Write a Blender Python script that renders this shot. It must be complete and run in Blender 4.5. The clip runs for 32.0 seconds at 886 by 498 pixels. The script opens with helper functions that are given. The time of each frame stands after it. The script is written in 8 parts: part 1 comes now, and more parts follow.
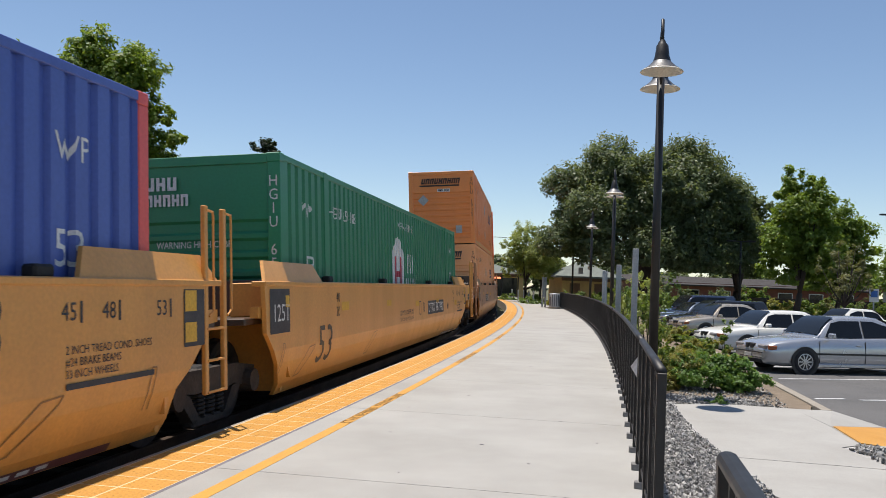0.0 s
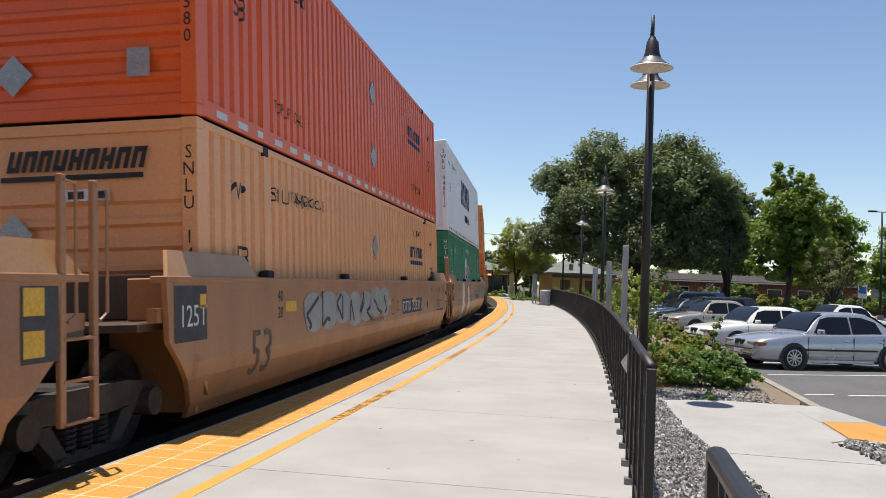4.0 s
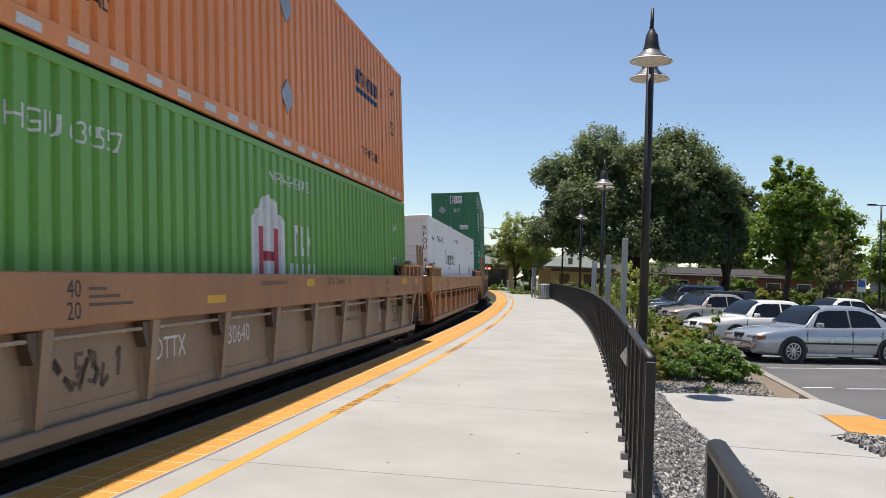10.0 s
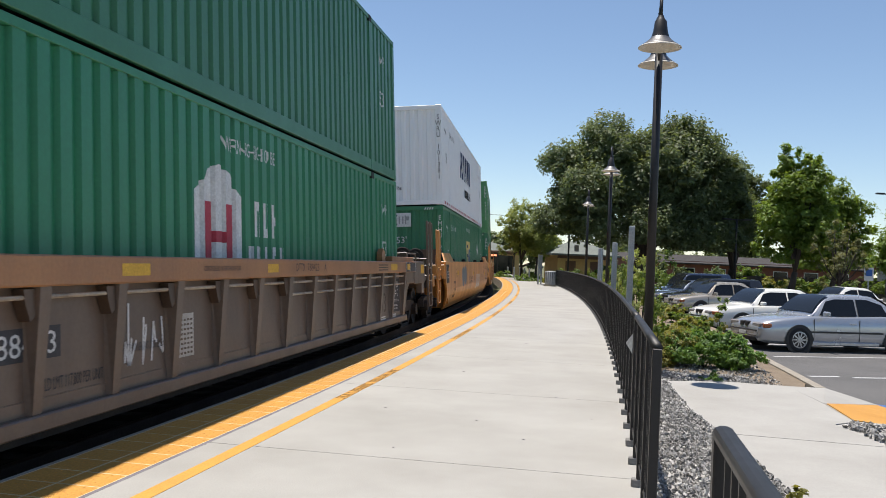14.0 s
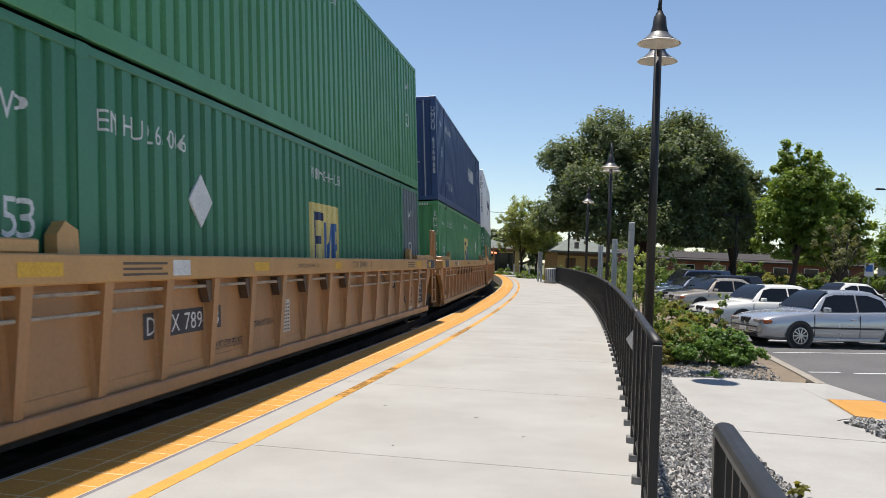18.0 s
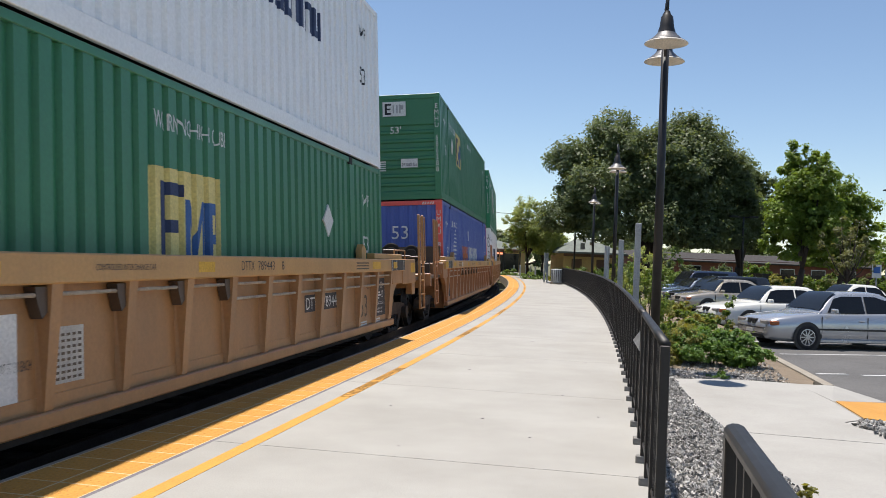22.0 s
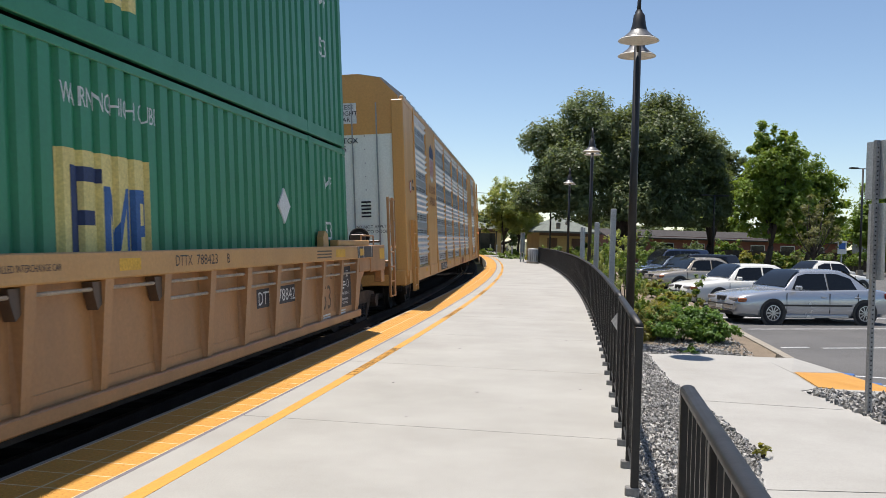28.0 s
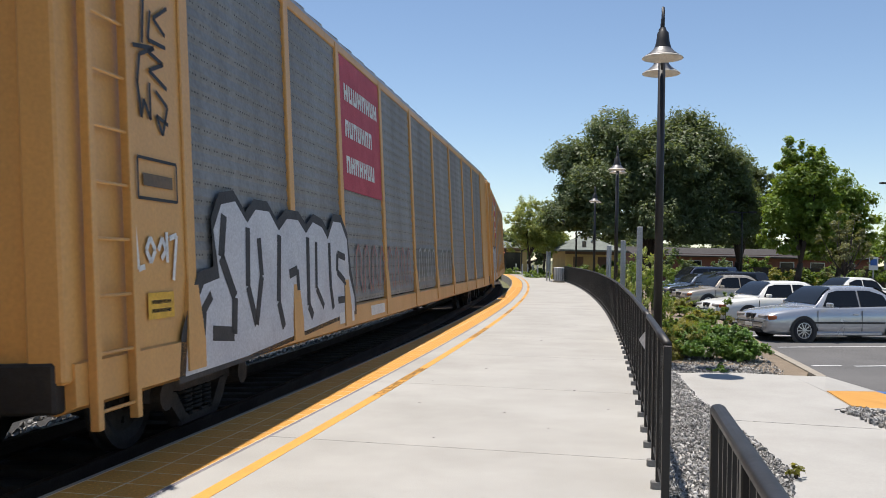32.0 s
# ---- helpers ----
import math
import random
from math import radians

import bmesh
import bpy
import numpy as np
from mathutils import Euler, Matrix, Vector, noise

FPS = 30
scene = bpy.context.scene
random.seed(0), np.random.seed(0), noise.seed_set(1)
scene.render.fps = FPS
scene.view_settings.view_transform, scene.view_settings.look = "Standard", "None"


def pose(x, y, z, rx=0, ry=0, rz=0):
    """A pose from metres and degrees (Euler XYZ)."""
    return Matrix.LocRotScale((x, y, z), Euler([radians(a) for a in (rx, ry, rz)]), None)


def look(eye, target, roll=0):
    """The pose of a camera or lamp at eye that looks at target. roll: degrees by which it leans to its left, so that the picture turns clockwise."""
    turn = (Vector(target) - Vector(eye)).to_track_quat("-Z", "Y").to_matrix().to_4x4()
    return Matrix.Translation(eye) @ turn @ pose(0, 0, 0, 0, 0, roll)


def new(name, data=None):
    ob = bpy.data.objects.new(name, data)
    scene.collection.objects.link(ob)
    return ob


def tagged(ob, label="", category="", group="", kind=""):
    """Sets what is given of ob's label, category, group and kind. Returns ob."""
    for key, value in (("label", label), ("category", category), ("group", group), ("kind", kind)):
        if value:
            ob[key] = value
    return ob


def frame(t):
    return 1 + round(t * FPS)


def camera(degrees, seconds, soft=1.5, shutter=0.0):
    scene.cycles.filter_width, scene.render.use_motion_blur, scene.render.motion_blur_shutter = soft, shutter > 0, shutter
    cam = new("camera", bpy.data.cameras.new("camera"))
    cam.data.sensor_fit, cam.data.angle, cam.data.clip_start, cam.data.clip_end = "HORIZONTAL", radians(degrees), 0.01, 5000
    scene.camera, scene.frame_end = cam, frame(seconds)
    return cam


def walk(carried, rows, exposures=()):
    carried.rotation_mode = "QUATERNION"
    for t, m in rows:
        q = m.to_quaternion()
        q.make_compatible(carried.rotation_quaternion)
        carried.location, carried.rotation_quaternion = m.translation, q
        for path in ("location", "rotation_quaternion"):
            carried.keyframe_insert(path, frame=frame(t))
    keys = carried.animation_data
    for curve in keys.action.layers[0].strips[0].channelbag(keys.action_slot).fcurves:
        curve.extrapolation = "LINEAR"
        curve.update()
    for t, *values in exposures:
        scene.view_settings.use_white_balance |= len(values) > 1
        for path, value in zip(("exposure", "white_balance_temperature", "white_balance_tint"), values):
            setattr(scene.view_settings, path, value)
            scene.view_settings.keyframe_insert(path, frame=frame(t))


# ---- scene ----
# ---- camera and its way ----
CAM = camera(54.3, 32.0, soft=0.62, shutter=0.06)
PATH = (
    (0, 0.000, 0.000, 1.496, 0.00, 2.17, 2.20),
    (0.5, -0.003, 0.003, 1.494, -0.09, 2.13, 2.17),
    (1, -0.005, 0.004, 1.495, -0.13, 2.08, 2.21),
    (1.5, -0.004, 0.005, 1.495, -0.16, 2.07, 2.25),
    (2, -0.001, 0.003, 1.495, -0.24, 2.11, 2.18),
    (2.5, 0.000, 0.009, 1.494, -0.38, 2.10, 2.19),
    (3, 0.006, 0.018, 1.495, -0.51, 2.07, 2.22),
    (3.5, 0.007, 0.020, 1.492, -0.61, 2.06, 2.13),
    (5.5, 0.007, 0.024, 1.489, -0.68, 1.68, 2.26),
    (6, 0.008, 0.022, 1.492, -0.71, 1.69, 2.11),
    (6.5, 0.009, 0.022, 1.492, -0.73, 1.69, 2.08),
    (7, 0.012, 0.024, 1.490, -0.75, 1.68, 2.09),
    (7.5, 0.008, 0.023, 1.488, -0.75, 1.66, 2.14),
    (8, 0.006, 0.024, 1.490, -0.76, 1.62, 2.17),
    (8.5, 0.007, 0.029, 1.488, -0.76, 1.62, 2.20),
    (9, 0.010, 0.033, 1.487, -0.75, 1.63, 2.23),
    (9.5, 0.010, 0.030, 1.487, -0.75, 1.59, 2.22),
    (10, 0.009, 0.034, 1.486, -0.69, 1.59, 2.08),
    (10.5, 0.009, 0.040, 1.484, -0.62, 1.50, 2.16),
    (11, 0.008, 0.036, 1.484, -0.49, 1.47, 2.16),
    (11.5, 0.007, 0.032, 1.487, -0.33, 1.46, 2.11),
    (12, 0.008, 0.036, 1.486, -0.25, 1.36, 2.25),
    (12.5, 0.009, 0.042, 1.484, -0.24, 1.23, 2.21),
    (13, 0.004, 0.039, 1.483, -0.28, 1.02, 2.33),
    (13.5, 0.005, 0.041, 1.482, -0.31, 0.79, 2.41),
    (14, 0.006, 0.039, 1.482, -0.32, 0.68, 2.43),
    (14.5, 0.006, 0.038, 1.481, -0.28, 0.68, 2.35),
    (16.5, 0.007, 0.040, 1.483, -0.34, 0.67, 2.30),
    (17, 0.009, 0.053, 1.482, -0.36, 0.61, 2.31),
    (17.5, 0.010, 0.060, 1.479, -0.38, 0.55, 2.30),
    (18, 0.016, 0.070, 1.477, -0.32, 0.53, 2.16),
    (18.5, 0.018, 0.074, 1.478, -0.32, 0.52, 2.14),
    (19, 0.021, 0.080, 1.477, -0.30, 0.60, 2.07),
    (19.5, 0.019, 0.082, 1.475, -0.30, 0.63, 2.20),
    (20, 0.017, 0.079, 1.475, -0.27, 0.73, 2.19),
    (20.5, 0.014, 0.075, 1.477, -0.22, 0.77, 2.10),
    (21, 0.020, 0.078, 1.478, -0.15, 0.75, 2.18),
    (21.5, 0.020, 0.082, 1.479, -0.02, 0.67, 2.10),
    (22, 0.013, 0.093, 1.471, 0.07, 0.56, 2.28),
    (22.5, 0.006, 0.101, 1.468, 0.07, 0.49, 2.43),
    (23, 0.012, 0.103, 1.469, -0.12, 0.51, 2.54),
    (23.5, 0.019, 0.107, 1.471, -0.45, 0.62, 2.46),
    (24, 0.023, 0.112, 1.471, -0.90, 0.70, 2.49),
    (24.5, 0.026, 0.117, 1.471, -1.39, 0.68, 2.48),
    (25, 0.033, 0.115, 1.472, -1.95, 0.48, 2.41),
    (25.5, 0.038, 0.116, 1.473, -2.59, 0.07, 2.47),
    (27.5, -0.215, -0.783, 1.585, -2.36, -1.02, 1.86),
    (28, -0.215, -0.783, 1.585, -1.63, -0.77, 1.62),
    (28.5, -0.215, -0.783, 1.585, -1.06, -0.45, 1.55),
    (29, -0.215, -0.783, 1.585, -0.74, -0.24, 1.63),
    (29.5, -0.215, -0.783, 1.585, -0.49, -0.07, 1.63),
    (30, -0.215, -0.783, 1.585, -0.37, 0.09, 1.62),
    (30.5, -0.215, -0.783, 1.585, -0.28, 0.21, 1.53),
    (31, -0.215, -0.783, 1.585, -0.19, 0.31, 1.41),
    (31.5, -0.215, -0.783, 1.585, -0.08, 0.44, 1.20),
    (32, -0.215, -0.783, 1.585, 0.09, 0.50, 1.10),
)


def cam_pose(x, y, z, yaw, pitch, roll):
    return Matrix.Translation((x, y, z)) @ pose(0, 0, 0, 0, 0, yaw) @ pose(0, 0, 0, 90 + pitch) @ pose(0, 0, 0, 0, 0, roll)


walk(CAM, [(t, cam_pose(*r)) for t, *r in PATH], exposures=((0.0, 0.2, 6750, 11), (2.5, 0.32, 6750, 11), (10.5, 0.31, 6750, 11), (11.7, 0.22, 6750, 11), (12.5, 0.24, 6750, 11), (13.3, 0.32, 6750, 11), (32.0, 0.34, 6750, 11)))

# ---- daylight ----
SUN_TO = Vector((-0.158, 0.15, 1.0)).normalized()
world = bpy.data.worlds.new("sky")
scene.world = world
world.use_nodes = True
wn = world.node_tree.nodes
sky = wn.new("ShaderNodeTexSky")
sky.sky_type = "NISHITA"
sky.sun_disc = False
sky.sun_elevation = math.asin(SUN_TO.z)
sky.sun_rotation = math.atan2(SUN_TO.x, SUN_TO.y)
sky.air_density, sky.dust_density, sky.ozone_density = 0.9, 0.05, 2.6
world.node_tree.links.new(sky.outputs[0], wn["Background"].inputs[0])
wn["Background"].inputs[1].default_value = 0.112
sun_lamp = bpy.data.lights.new("sun", "SUN")
sun_lamp.energy, sun_lamp.angle, sun_lamp.color = 4.9, radians(0.53), (1.0, 0.96, 0.9)
sun_ob = new("sun", sun_lamp)
sun_ob.matrix_world = look((0, 0, 60), Vector((0, 0, 60)) - SUN_TO)


# ---- materials ----
def mat(name, c, c2=None, rough=0.6, metal=0.0, scale=2.0, fine=40.0, bump=0.15, streak=1.0, amount=0.5, rnd=0.0, spec=0.5, fine_amount=0.25, trans=0.0, island=0.0):
    """Two colours mixed by a broad noise, a fine grain over them, a fine relief. streak > 1 draws the broad noise out downwards."""
    m = bpy.data.materials.new(name)
    m.use_nodes = True
    nt, b = m.node_tree, m.node_tree.nodes["Principled BSDF"]
    N, link = nt.nodes.new, nt.links.new
    tc, mp = N("ShaderNodeTexCoord"), N("ShaderNodeMapping")
    mp.inputs["Scale"].default_value = (1, 1, 1 / streak)
    link(tc.outputs["Object"], mp.inputs[0])
    big, small, ramp = N("ShaderNodeTexNoise"), N("ShaderNodeTexNoise"), N("ShaderNodeValToRGB")
    big.inputs["Scale"].default_value, big.inputs["Detail"].default_value, big.inputs["Roughness"].default_value = scale, 6, 0.62
    small.inputs["Scale"].default_value, small.inputs["Detail"].default_value = fine, 3
    link(mp.outputs[0], big.inputs["Vector"])
    link(tc.outputs["Object"], small.inputs["Vector"])
    c2 = c2 or tuple(v * 0.75 for v in c)
    ramp.color_ramp.elements[0].position, ramp.color_ramp.elements[1].position = 0.5 - amount / 2.5, 0.5 + amount / 2.5
    ramp.color_ramp.elements[0].color, ramp.color_ramp.elements[1].color = (*c2, 1), (*c, 1)
    link(big.outputs["Fac"], ramp.inputs[0])
    mul = N("ShaderNodeMix")
    mul.data_type, mul.blend_type = "RGBA", "MULTIPLY"
    mul.inputs["Factor"].default_value = fine_amount
    link(ramp.outputs[0], mul.inputs["A"])
    bw = N("ShaderNodeValToRGB")
    bw.color_ramp.elements[0].position, bw.color_ramp.elements[1].position = 0.3, 0.7
    link(small.outputs["Fac"], bw.inputs[0])
    link(bw.outputs[0], mul.inputs["B"])
    out = mul.outputs["Result"]
    if rnd or island:
        hs = N("ShaderNodeHueSaturation")
        mr = N("ShaderNodeMapRange")
        if rnd:
            link(N("ShaderNodeObjectInfo").outputs["Random"], mr.inputs[0])
        else:
            link(N("ShaderNodeNewGeometry").outputs["Random Per Island"], mr.inputs[0])
        mr.inputs["To Min"].default_value, mr.inputs["To Max"].default_value = 1 - (rnd or island), 1 + (rnd or island)
        link(mr.outputs[0], hs.inputs["Value"])
        link(out, hs.inputs["Color"])
        out = hs.outputs[0]
    link(out, b.inputs["Base Color"])
    rr = N("ShaderNodeMapRange")
    link(big.outputs["Fac"], rr.inputs[0])
    rr.inputs["To Min"].default_value, rr.inputs["To Max"].default_value = min(1, rough + 0.12), max(0.02, rough - 0.12)
    link(rr.outputs[0], b.inputs["Roughness"])
    b.inputs["Metallic"].default_value = metal
    b.inputs["Specular IOR Level"].default_value = spec
    if trans:
        b.inputs["Subsurface Weight"].default_value = 0.0
    if bump:
        bp = N("ShaderNodeBump")
        bp.inputs["Strength"].default_value, bp.inputs["Distance"].default_value = bump, 0.02
        link(small.outputs["Fac"], bp.inputs["Height"])
        link(bp.outputs[0], b.inputs["Normal"])
    return m


def leaf_mat(name, c, c2):
    m = mat(name, c, c2, rough=0.5, scale=0.35, fine=3.0, bump=0, fine_amount=0.3, island=0.35, spec=0.35)
    nt, b = m.node_tree, m.node_tree.nodes["Principled BSDF"]
    tr, mx = nt.nodes.new("ShaderNodeBsdfTranslucent"), nt.nodes.new("ShaderNodeMixShader")
    tr.inputs[0].default_value = (c[0] * 1.6, c[1] * 1.5, c[2] * 0.8, 1)
    mx.inputs[0].default_value = 0.36
    nt.links.new(b.outputs[0], mx.inputs[1])
    nt.links.new(tr.outputs[0], mx.inputs[2])
    nt.links.new(mx.outputs[0], nt.nodes["Material Output"].inputs[0])
    return m


CONCRETE = mat("pale concrete", (0.425, 0.412, 0.385), (0.305, 0.292, 0.268), rough=0.85, scale=0.7, fine=90, bump=0.12, fine_amount=0.14, amount=0.75)
CONCRETE_OLD = mat("weathered concrete", (0.38, 0.34, 0.28), (0.28, 0.245, 0.20), rough=0.9, scale=1.5, fine=60, bump=0.2)
TACTILE = mat("yellow tactile tile", (0.66, 0.33, 0.055), (0.56, 0.26, 0.04), rough=0.65, scale=1.2, fine=50, bump=0.1, rnd=0.05)
TACTILE_GROUT = mat("pale tile joint", (0.82, 0.62, 0.36), rough=0.9)
EDGE_GREY = mat("grey sealant strip", (0.22, 0.2, 0.22), rough=0.8)
YELLOW_LINE = mat("yellow line paint", (0.72, 0.36, 0.06), (0.62, 0.31, 0.06), rough=0.6, scale=3, fine=80)
ASPHALT = mat("asphalt", (0.15, 0.145, 0.14), (0.105, 0.102, 0.1), rough=0.9, scale=0.5, fine=120, bump=0.5)
WHITE_PAINT = mat("white road paint", (0.72, 0.72, 0.70), (0.5, 0.5, 0.5), rough=0.7, scale=3)
BLUE_PAINT = mat("blue road paint", (0.05, 0.16, 0.45), rough=0.7)
SOIL = mat("dry soil", (0.26, 0.2, 0.14), (0.17, 0.13, 0.09), rough=0.95, scale=2, fine=30, bump=0.7)
GRASS_GROUND = mat("dry ground", (0.16, 0.15, 0.07), (0.10, 0.11, 0.045), rough=0.95, scale=0.3, fine=12, bump=0.6)
# Near-black base colour: the shade beneath the train is put into the ballast.
BALLAST_BED = mat("shade-darkened ballast bed", (0.035, 0.032, 0.03), (0.018, 0.017, 0.016), rough=0.95, scale=3, fine=25, bump=1.0)
STONE = mat("grey crushed stone", (0.47, 0.455, 0.43), (0.29, 0.28, 0.265), rough=0.9, scale=6, fine=40, bump=0.4, island=0.5)
BLACK_METAL = mat("black painted steel", (0.018, 0.016, 0.016), (0.012, 0.011, 0.011), rough=0.5, scale=4, fine=60, bump=0.03)
GALV = mat("galvanised steel", (0.42, 0.43, 0.44), (0.33, 0.34, 0.35), rough=0.45, metal=0.6, scale=8, fine=40, bump=0.05)
SHADE_METAL = mat("pale enamel shade", (0.78, 0.72, 0.62), (0.66, 0.6, 0.52), rough=0.35, scale=6, bump=0.02)
HOOD_GREY = mat("dull lamp hood metal", (0.16, 0.16, 0.165), (0.11, 0.11, 0.115), rough=0.45, metal=0.5, scale=6, bump=0.02)
RAIL_STEEL = mat("rail steel", (0.14, 0.10, 0.075), (0.09, 0.06, 0.045), rough=0.5, metal=0.6)
TIE = mat("railway tie", (0.06, 0.045, 0.035), rough=0.95, bump=0.6)
DARK_STEEL = mat("grimy running gear", (0.022, 0.018, 0.015), (0.011, 0.009, 0.008), rough=0.75, scale=4, fine=30, bump=0.3)
BOGIE_DUST = mat("dusty brown bogie steel", (0.075, 0.052, 0.037), (0.03, 0.022, 0.017), rough=0.8, scale=4, fine=30, bump=0.3)
WHEEL_STEEL = mat("worn wheel steel", (0.085, 0.068, 0.056), (0.03, 0.024, 0.02), rough=0.6, metal=0.4, scale=5)
BARK = mat("bark", (0.085, 0.065, 0.05), (0.045, 0.035, 0.028), rough=0.95, scale=5, fine=30, bump=0.9, streak=4)
OAK_LEAF = leaf_mat("oak leaves", (0.16, 0.205, 0.1), (0.062, 0.094, 0.038))
BRIGHT_LEAF = leaf_mat("bright green leaves", (0.2, 0.29, 0.045), (0.1, 0.16, 0.026))
PALE_LEAF = leaf_mat("pale olive leaves", (0.33, 0.38, 0.12), (0.23, 0.28, 0.085))
DARK_LEAF = leaf_mat("dark pine needles", (0.025, 0.042, 0.018), (0.016, 0.028, 0.013))
HEDGE_LEAF = leaf_mat("hedge leaves", (0.15, 0.22, 0.045), (0.09, 0.15, 0.03))
SPARSE_LEAF = leaf_mat("thin grey-olive leaves", (0.2, 0.21, 0.1), (0.12, 0.13, 0.06))
SHRUB_LEAF = leaf_mat("olive shrub leaves", (0.26, 0.25, 0.06), (0.17, 0.18, 0.04))
IVY_LEAF = leaf_mat("ivy leaves", (0.15, 0.26, 0.06), (0.09, 0.18, 0.045))
INK_HOLE = mat("dark hole", (0.015, 0.015, 0.016), rough=0.9, bump=0)
INK_NOTICE = mat("white notice", (0.75, 0.75, 0.74), rough=0.5, bump=0)
LED_ORANGE = bpy.data.materials.new("orange display")
LED_ORANGE.use_nodes = True
LED_ORANGE.node_tree.nodes["Principled BSDF"].inputs["Emission Color"].default_value = (1.0, 0.2, 0.03, 1)
LED_ORANGE.node_tree.nodes["Principled BSDF"].inputs["Emission Strength"].default_value = 1.5


# ---- mesh builders ----
class Geo:
    """Vertices and faces gathered piece by piece, then linked as one mesh."""

    def __init__(self):
        self.v, self.f = [], []

    def add(self, vs, fs):
        k = len(self.v)
        self.v += [tuple(p) for p in vs]
        self.f += [tuple(i + k for i in f) for f in fs]
        return self

    def box(self, x0, y0, z0, x1, y1, z1, c=0.0):
        """A box; c: chamfer of its edges."""
        if c <= 0:
            vs = [(x, y, z) for x in (x0, x1) for y in (y0, y1) for z in (z0, z1)]
            return self.add(vs, [(0, 1, 3, 2), (4, 6, 7, 5), (0, 4, 5, 1), (2, 3, 7, 6), (0, 2, 6, 4), (1, 5, 7, 3)])
        lo, hi = (x0, y0, z0), (x1, y1, z1)
        ids, vs = {}, []
        for s in ((a, b, d) for a in (0, 1) for b in (0, 1) for d in (0, 1)):
            for ax in range(3):
                p = [(hi[i] - c if s[i] else lo[i] + c) for i in range(3)]
                p[ax] = hi[ax] if s[ax] else lo[ax]
                ids[s, ax] = len(vs)
                vs.append(p)
        fs = []
        for ax in range(3):
            o = [i for i in range(3) if i != ax]
            for side in (0, 1):
                def key(a, b):
                    s = [0, 0, 0]
                    s[ax], s[o[0]], s[o[1]] = side, a, b
                    return tuple(s)
                fs.append(tuple(ids[key(a, b), ax] for a, b in ((0, 0), (1, 0), (1, 1), (0, 1))))
        for ax in range(3):
            o = [i for i in range(3) if i != ax]
            for a in (0, 1):
                for b in (0, 1):
                    e = []
                    for side in (0, 1):
                        s = [0, 0, 0]
                        s[ax], s[o[0]], s[o[1]] = side, a, b
                        e.append(tuple(s))
                    fs.append((ids[e[0], o[0]], ids[e[1], o[0]], ids[e[1], o[1]], ids[e[0], o[1]]))
        for s in ((a, b, d) for a in (0, 1) for b in (0, 1) for d in (0, 1)):
            fs.append(tuple(ids[s, ax] for ax in range(3)))
        return self.add(vs, fs)

    def tube(self, p, q, r, n=8, r2=None, cap=True):
        p, q = Vector(p), Vector(q)
        d = (q - p).normalized()
        a = d.orthogonal().normalized()
        b = d.cross(a)
        r2 = r if r2 is None else r2
        vs = [p + (a * math.cos(t) + b * math.sin(t)) * r for t in (2 * math.pi * i / n for i in range(n))]
        vs += [q + (a * math.cos(t) + b * math.sin(t)) * r2 for t in (2 * math.pi * i / n for i in range(n))]
        fs = [(i, (i + 1) % n, n + (i + 1) % n, n + i) for i in range(n)]
        if cap:
            fs += [tuple(range(n - 1, -1, -1)), tuple(range(n, 2 * n))]
        return self.add(vs, fs)

    def pipe(self, pts, r, n=8):
        """A bent round bar through the points."""
        pts = [Vector(p) for p in pts]
        ring, k = [], len(self.v)
        for i, p in enumerate(pts):
            d = (pts[min(i + 1, len(pts) - 1)] - pts[max(i - 1, 0)]).normalized()
            a = d.cross(Vector((0.31, 0.17, 0.93))).normalized()
            b = d.cross(a)
            ring += [p + (a * math.cos(2 * math.pi * j / n) + b * math.sin(2 * math.pi * j / n)) * r for j in range(n)]
        fs = [(i * n + j, i * n + (j + 1) % n, (i + 1) * n + (j + 1) % n, (i + 1) * n + j) for i in range(len(pts) - 1) for j in range(n)]
        fs += [tuple(range(n - 1, -1, -1)), tuple(range((len(pts) - 1) * n, len(pts) * n))]
        return self.add(ring, fs)

    def prism(self, prof, y0, y1):
        """An (x, z) outline drawn out along y."""
        n = len(prof)
        vs = [(x, y0, z) for x, z in prof] + [(x, y1, z) for x, z in prof]
        fs = [(i, (i + 1) % n, n + (i + 1) % n, n + i) for i in range(n)] + [tuple(range(n - 1, -1, -1)), tuple(range(n, 2 * n))]
        return self.add(vs, fs)

    def prism_x(self, prof, x0, x1):
        """A (y, z) outline drawn out along x."""
        n = len(prof)
        vs = [(x0, y, z) for y, z in prof] + [(x1, y, z) for y, z in prof]
        fs = [(i, (i + 1) % n, n + (i + 1) % n, n + i) for i in range(n)] + [tuple(range(n - 1, -1, -1)), tuple(range(n, 2 * n))]
        return self.add(vs, fs)

    def slab(self, pts, z0, z1):
        """A plan outline between two heights; heights may be given point by point."""
        n = len(pts)
        a = z0 if isinstance(z0, (list, tuple)) else [z0] * n
        b = z1 if isinstance(z1, (list, tuple)) else [z1] * n
        vs = [(x, y, z) for (x, y), z in zip(pts, a)] + [(x, y, z) for (x, y), z in zip(pts, b)]
        fs = [(i, (i + 1) % n, n + (i + 1) % n, n + i) for i in range(n)] + [tuple(range(n - 1, -1, -1)), tuple(range(n, 2 * n))]
        return self.add(vs, fs)

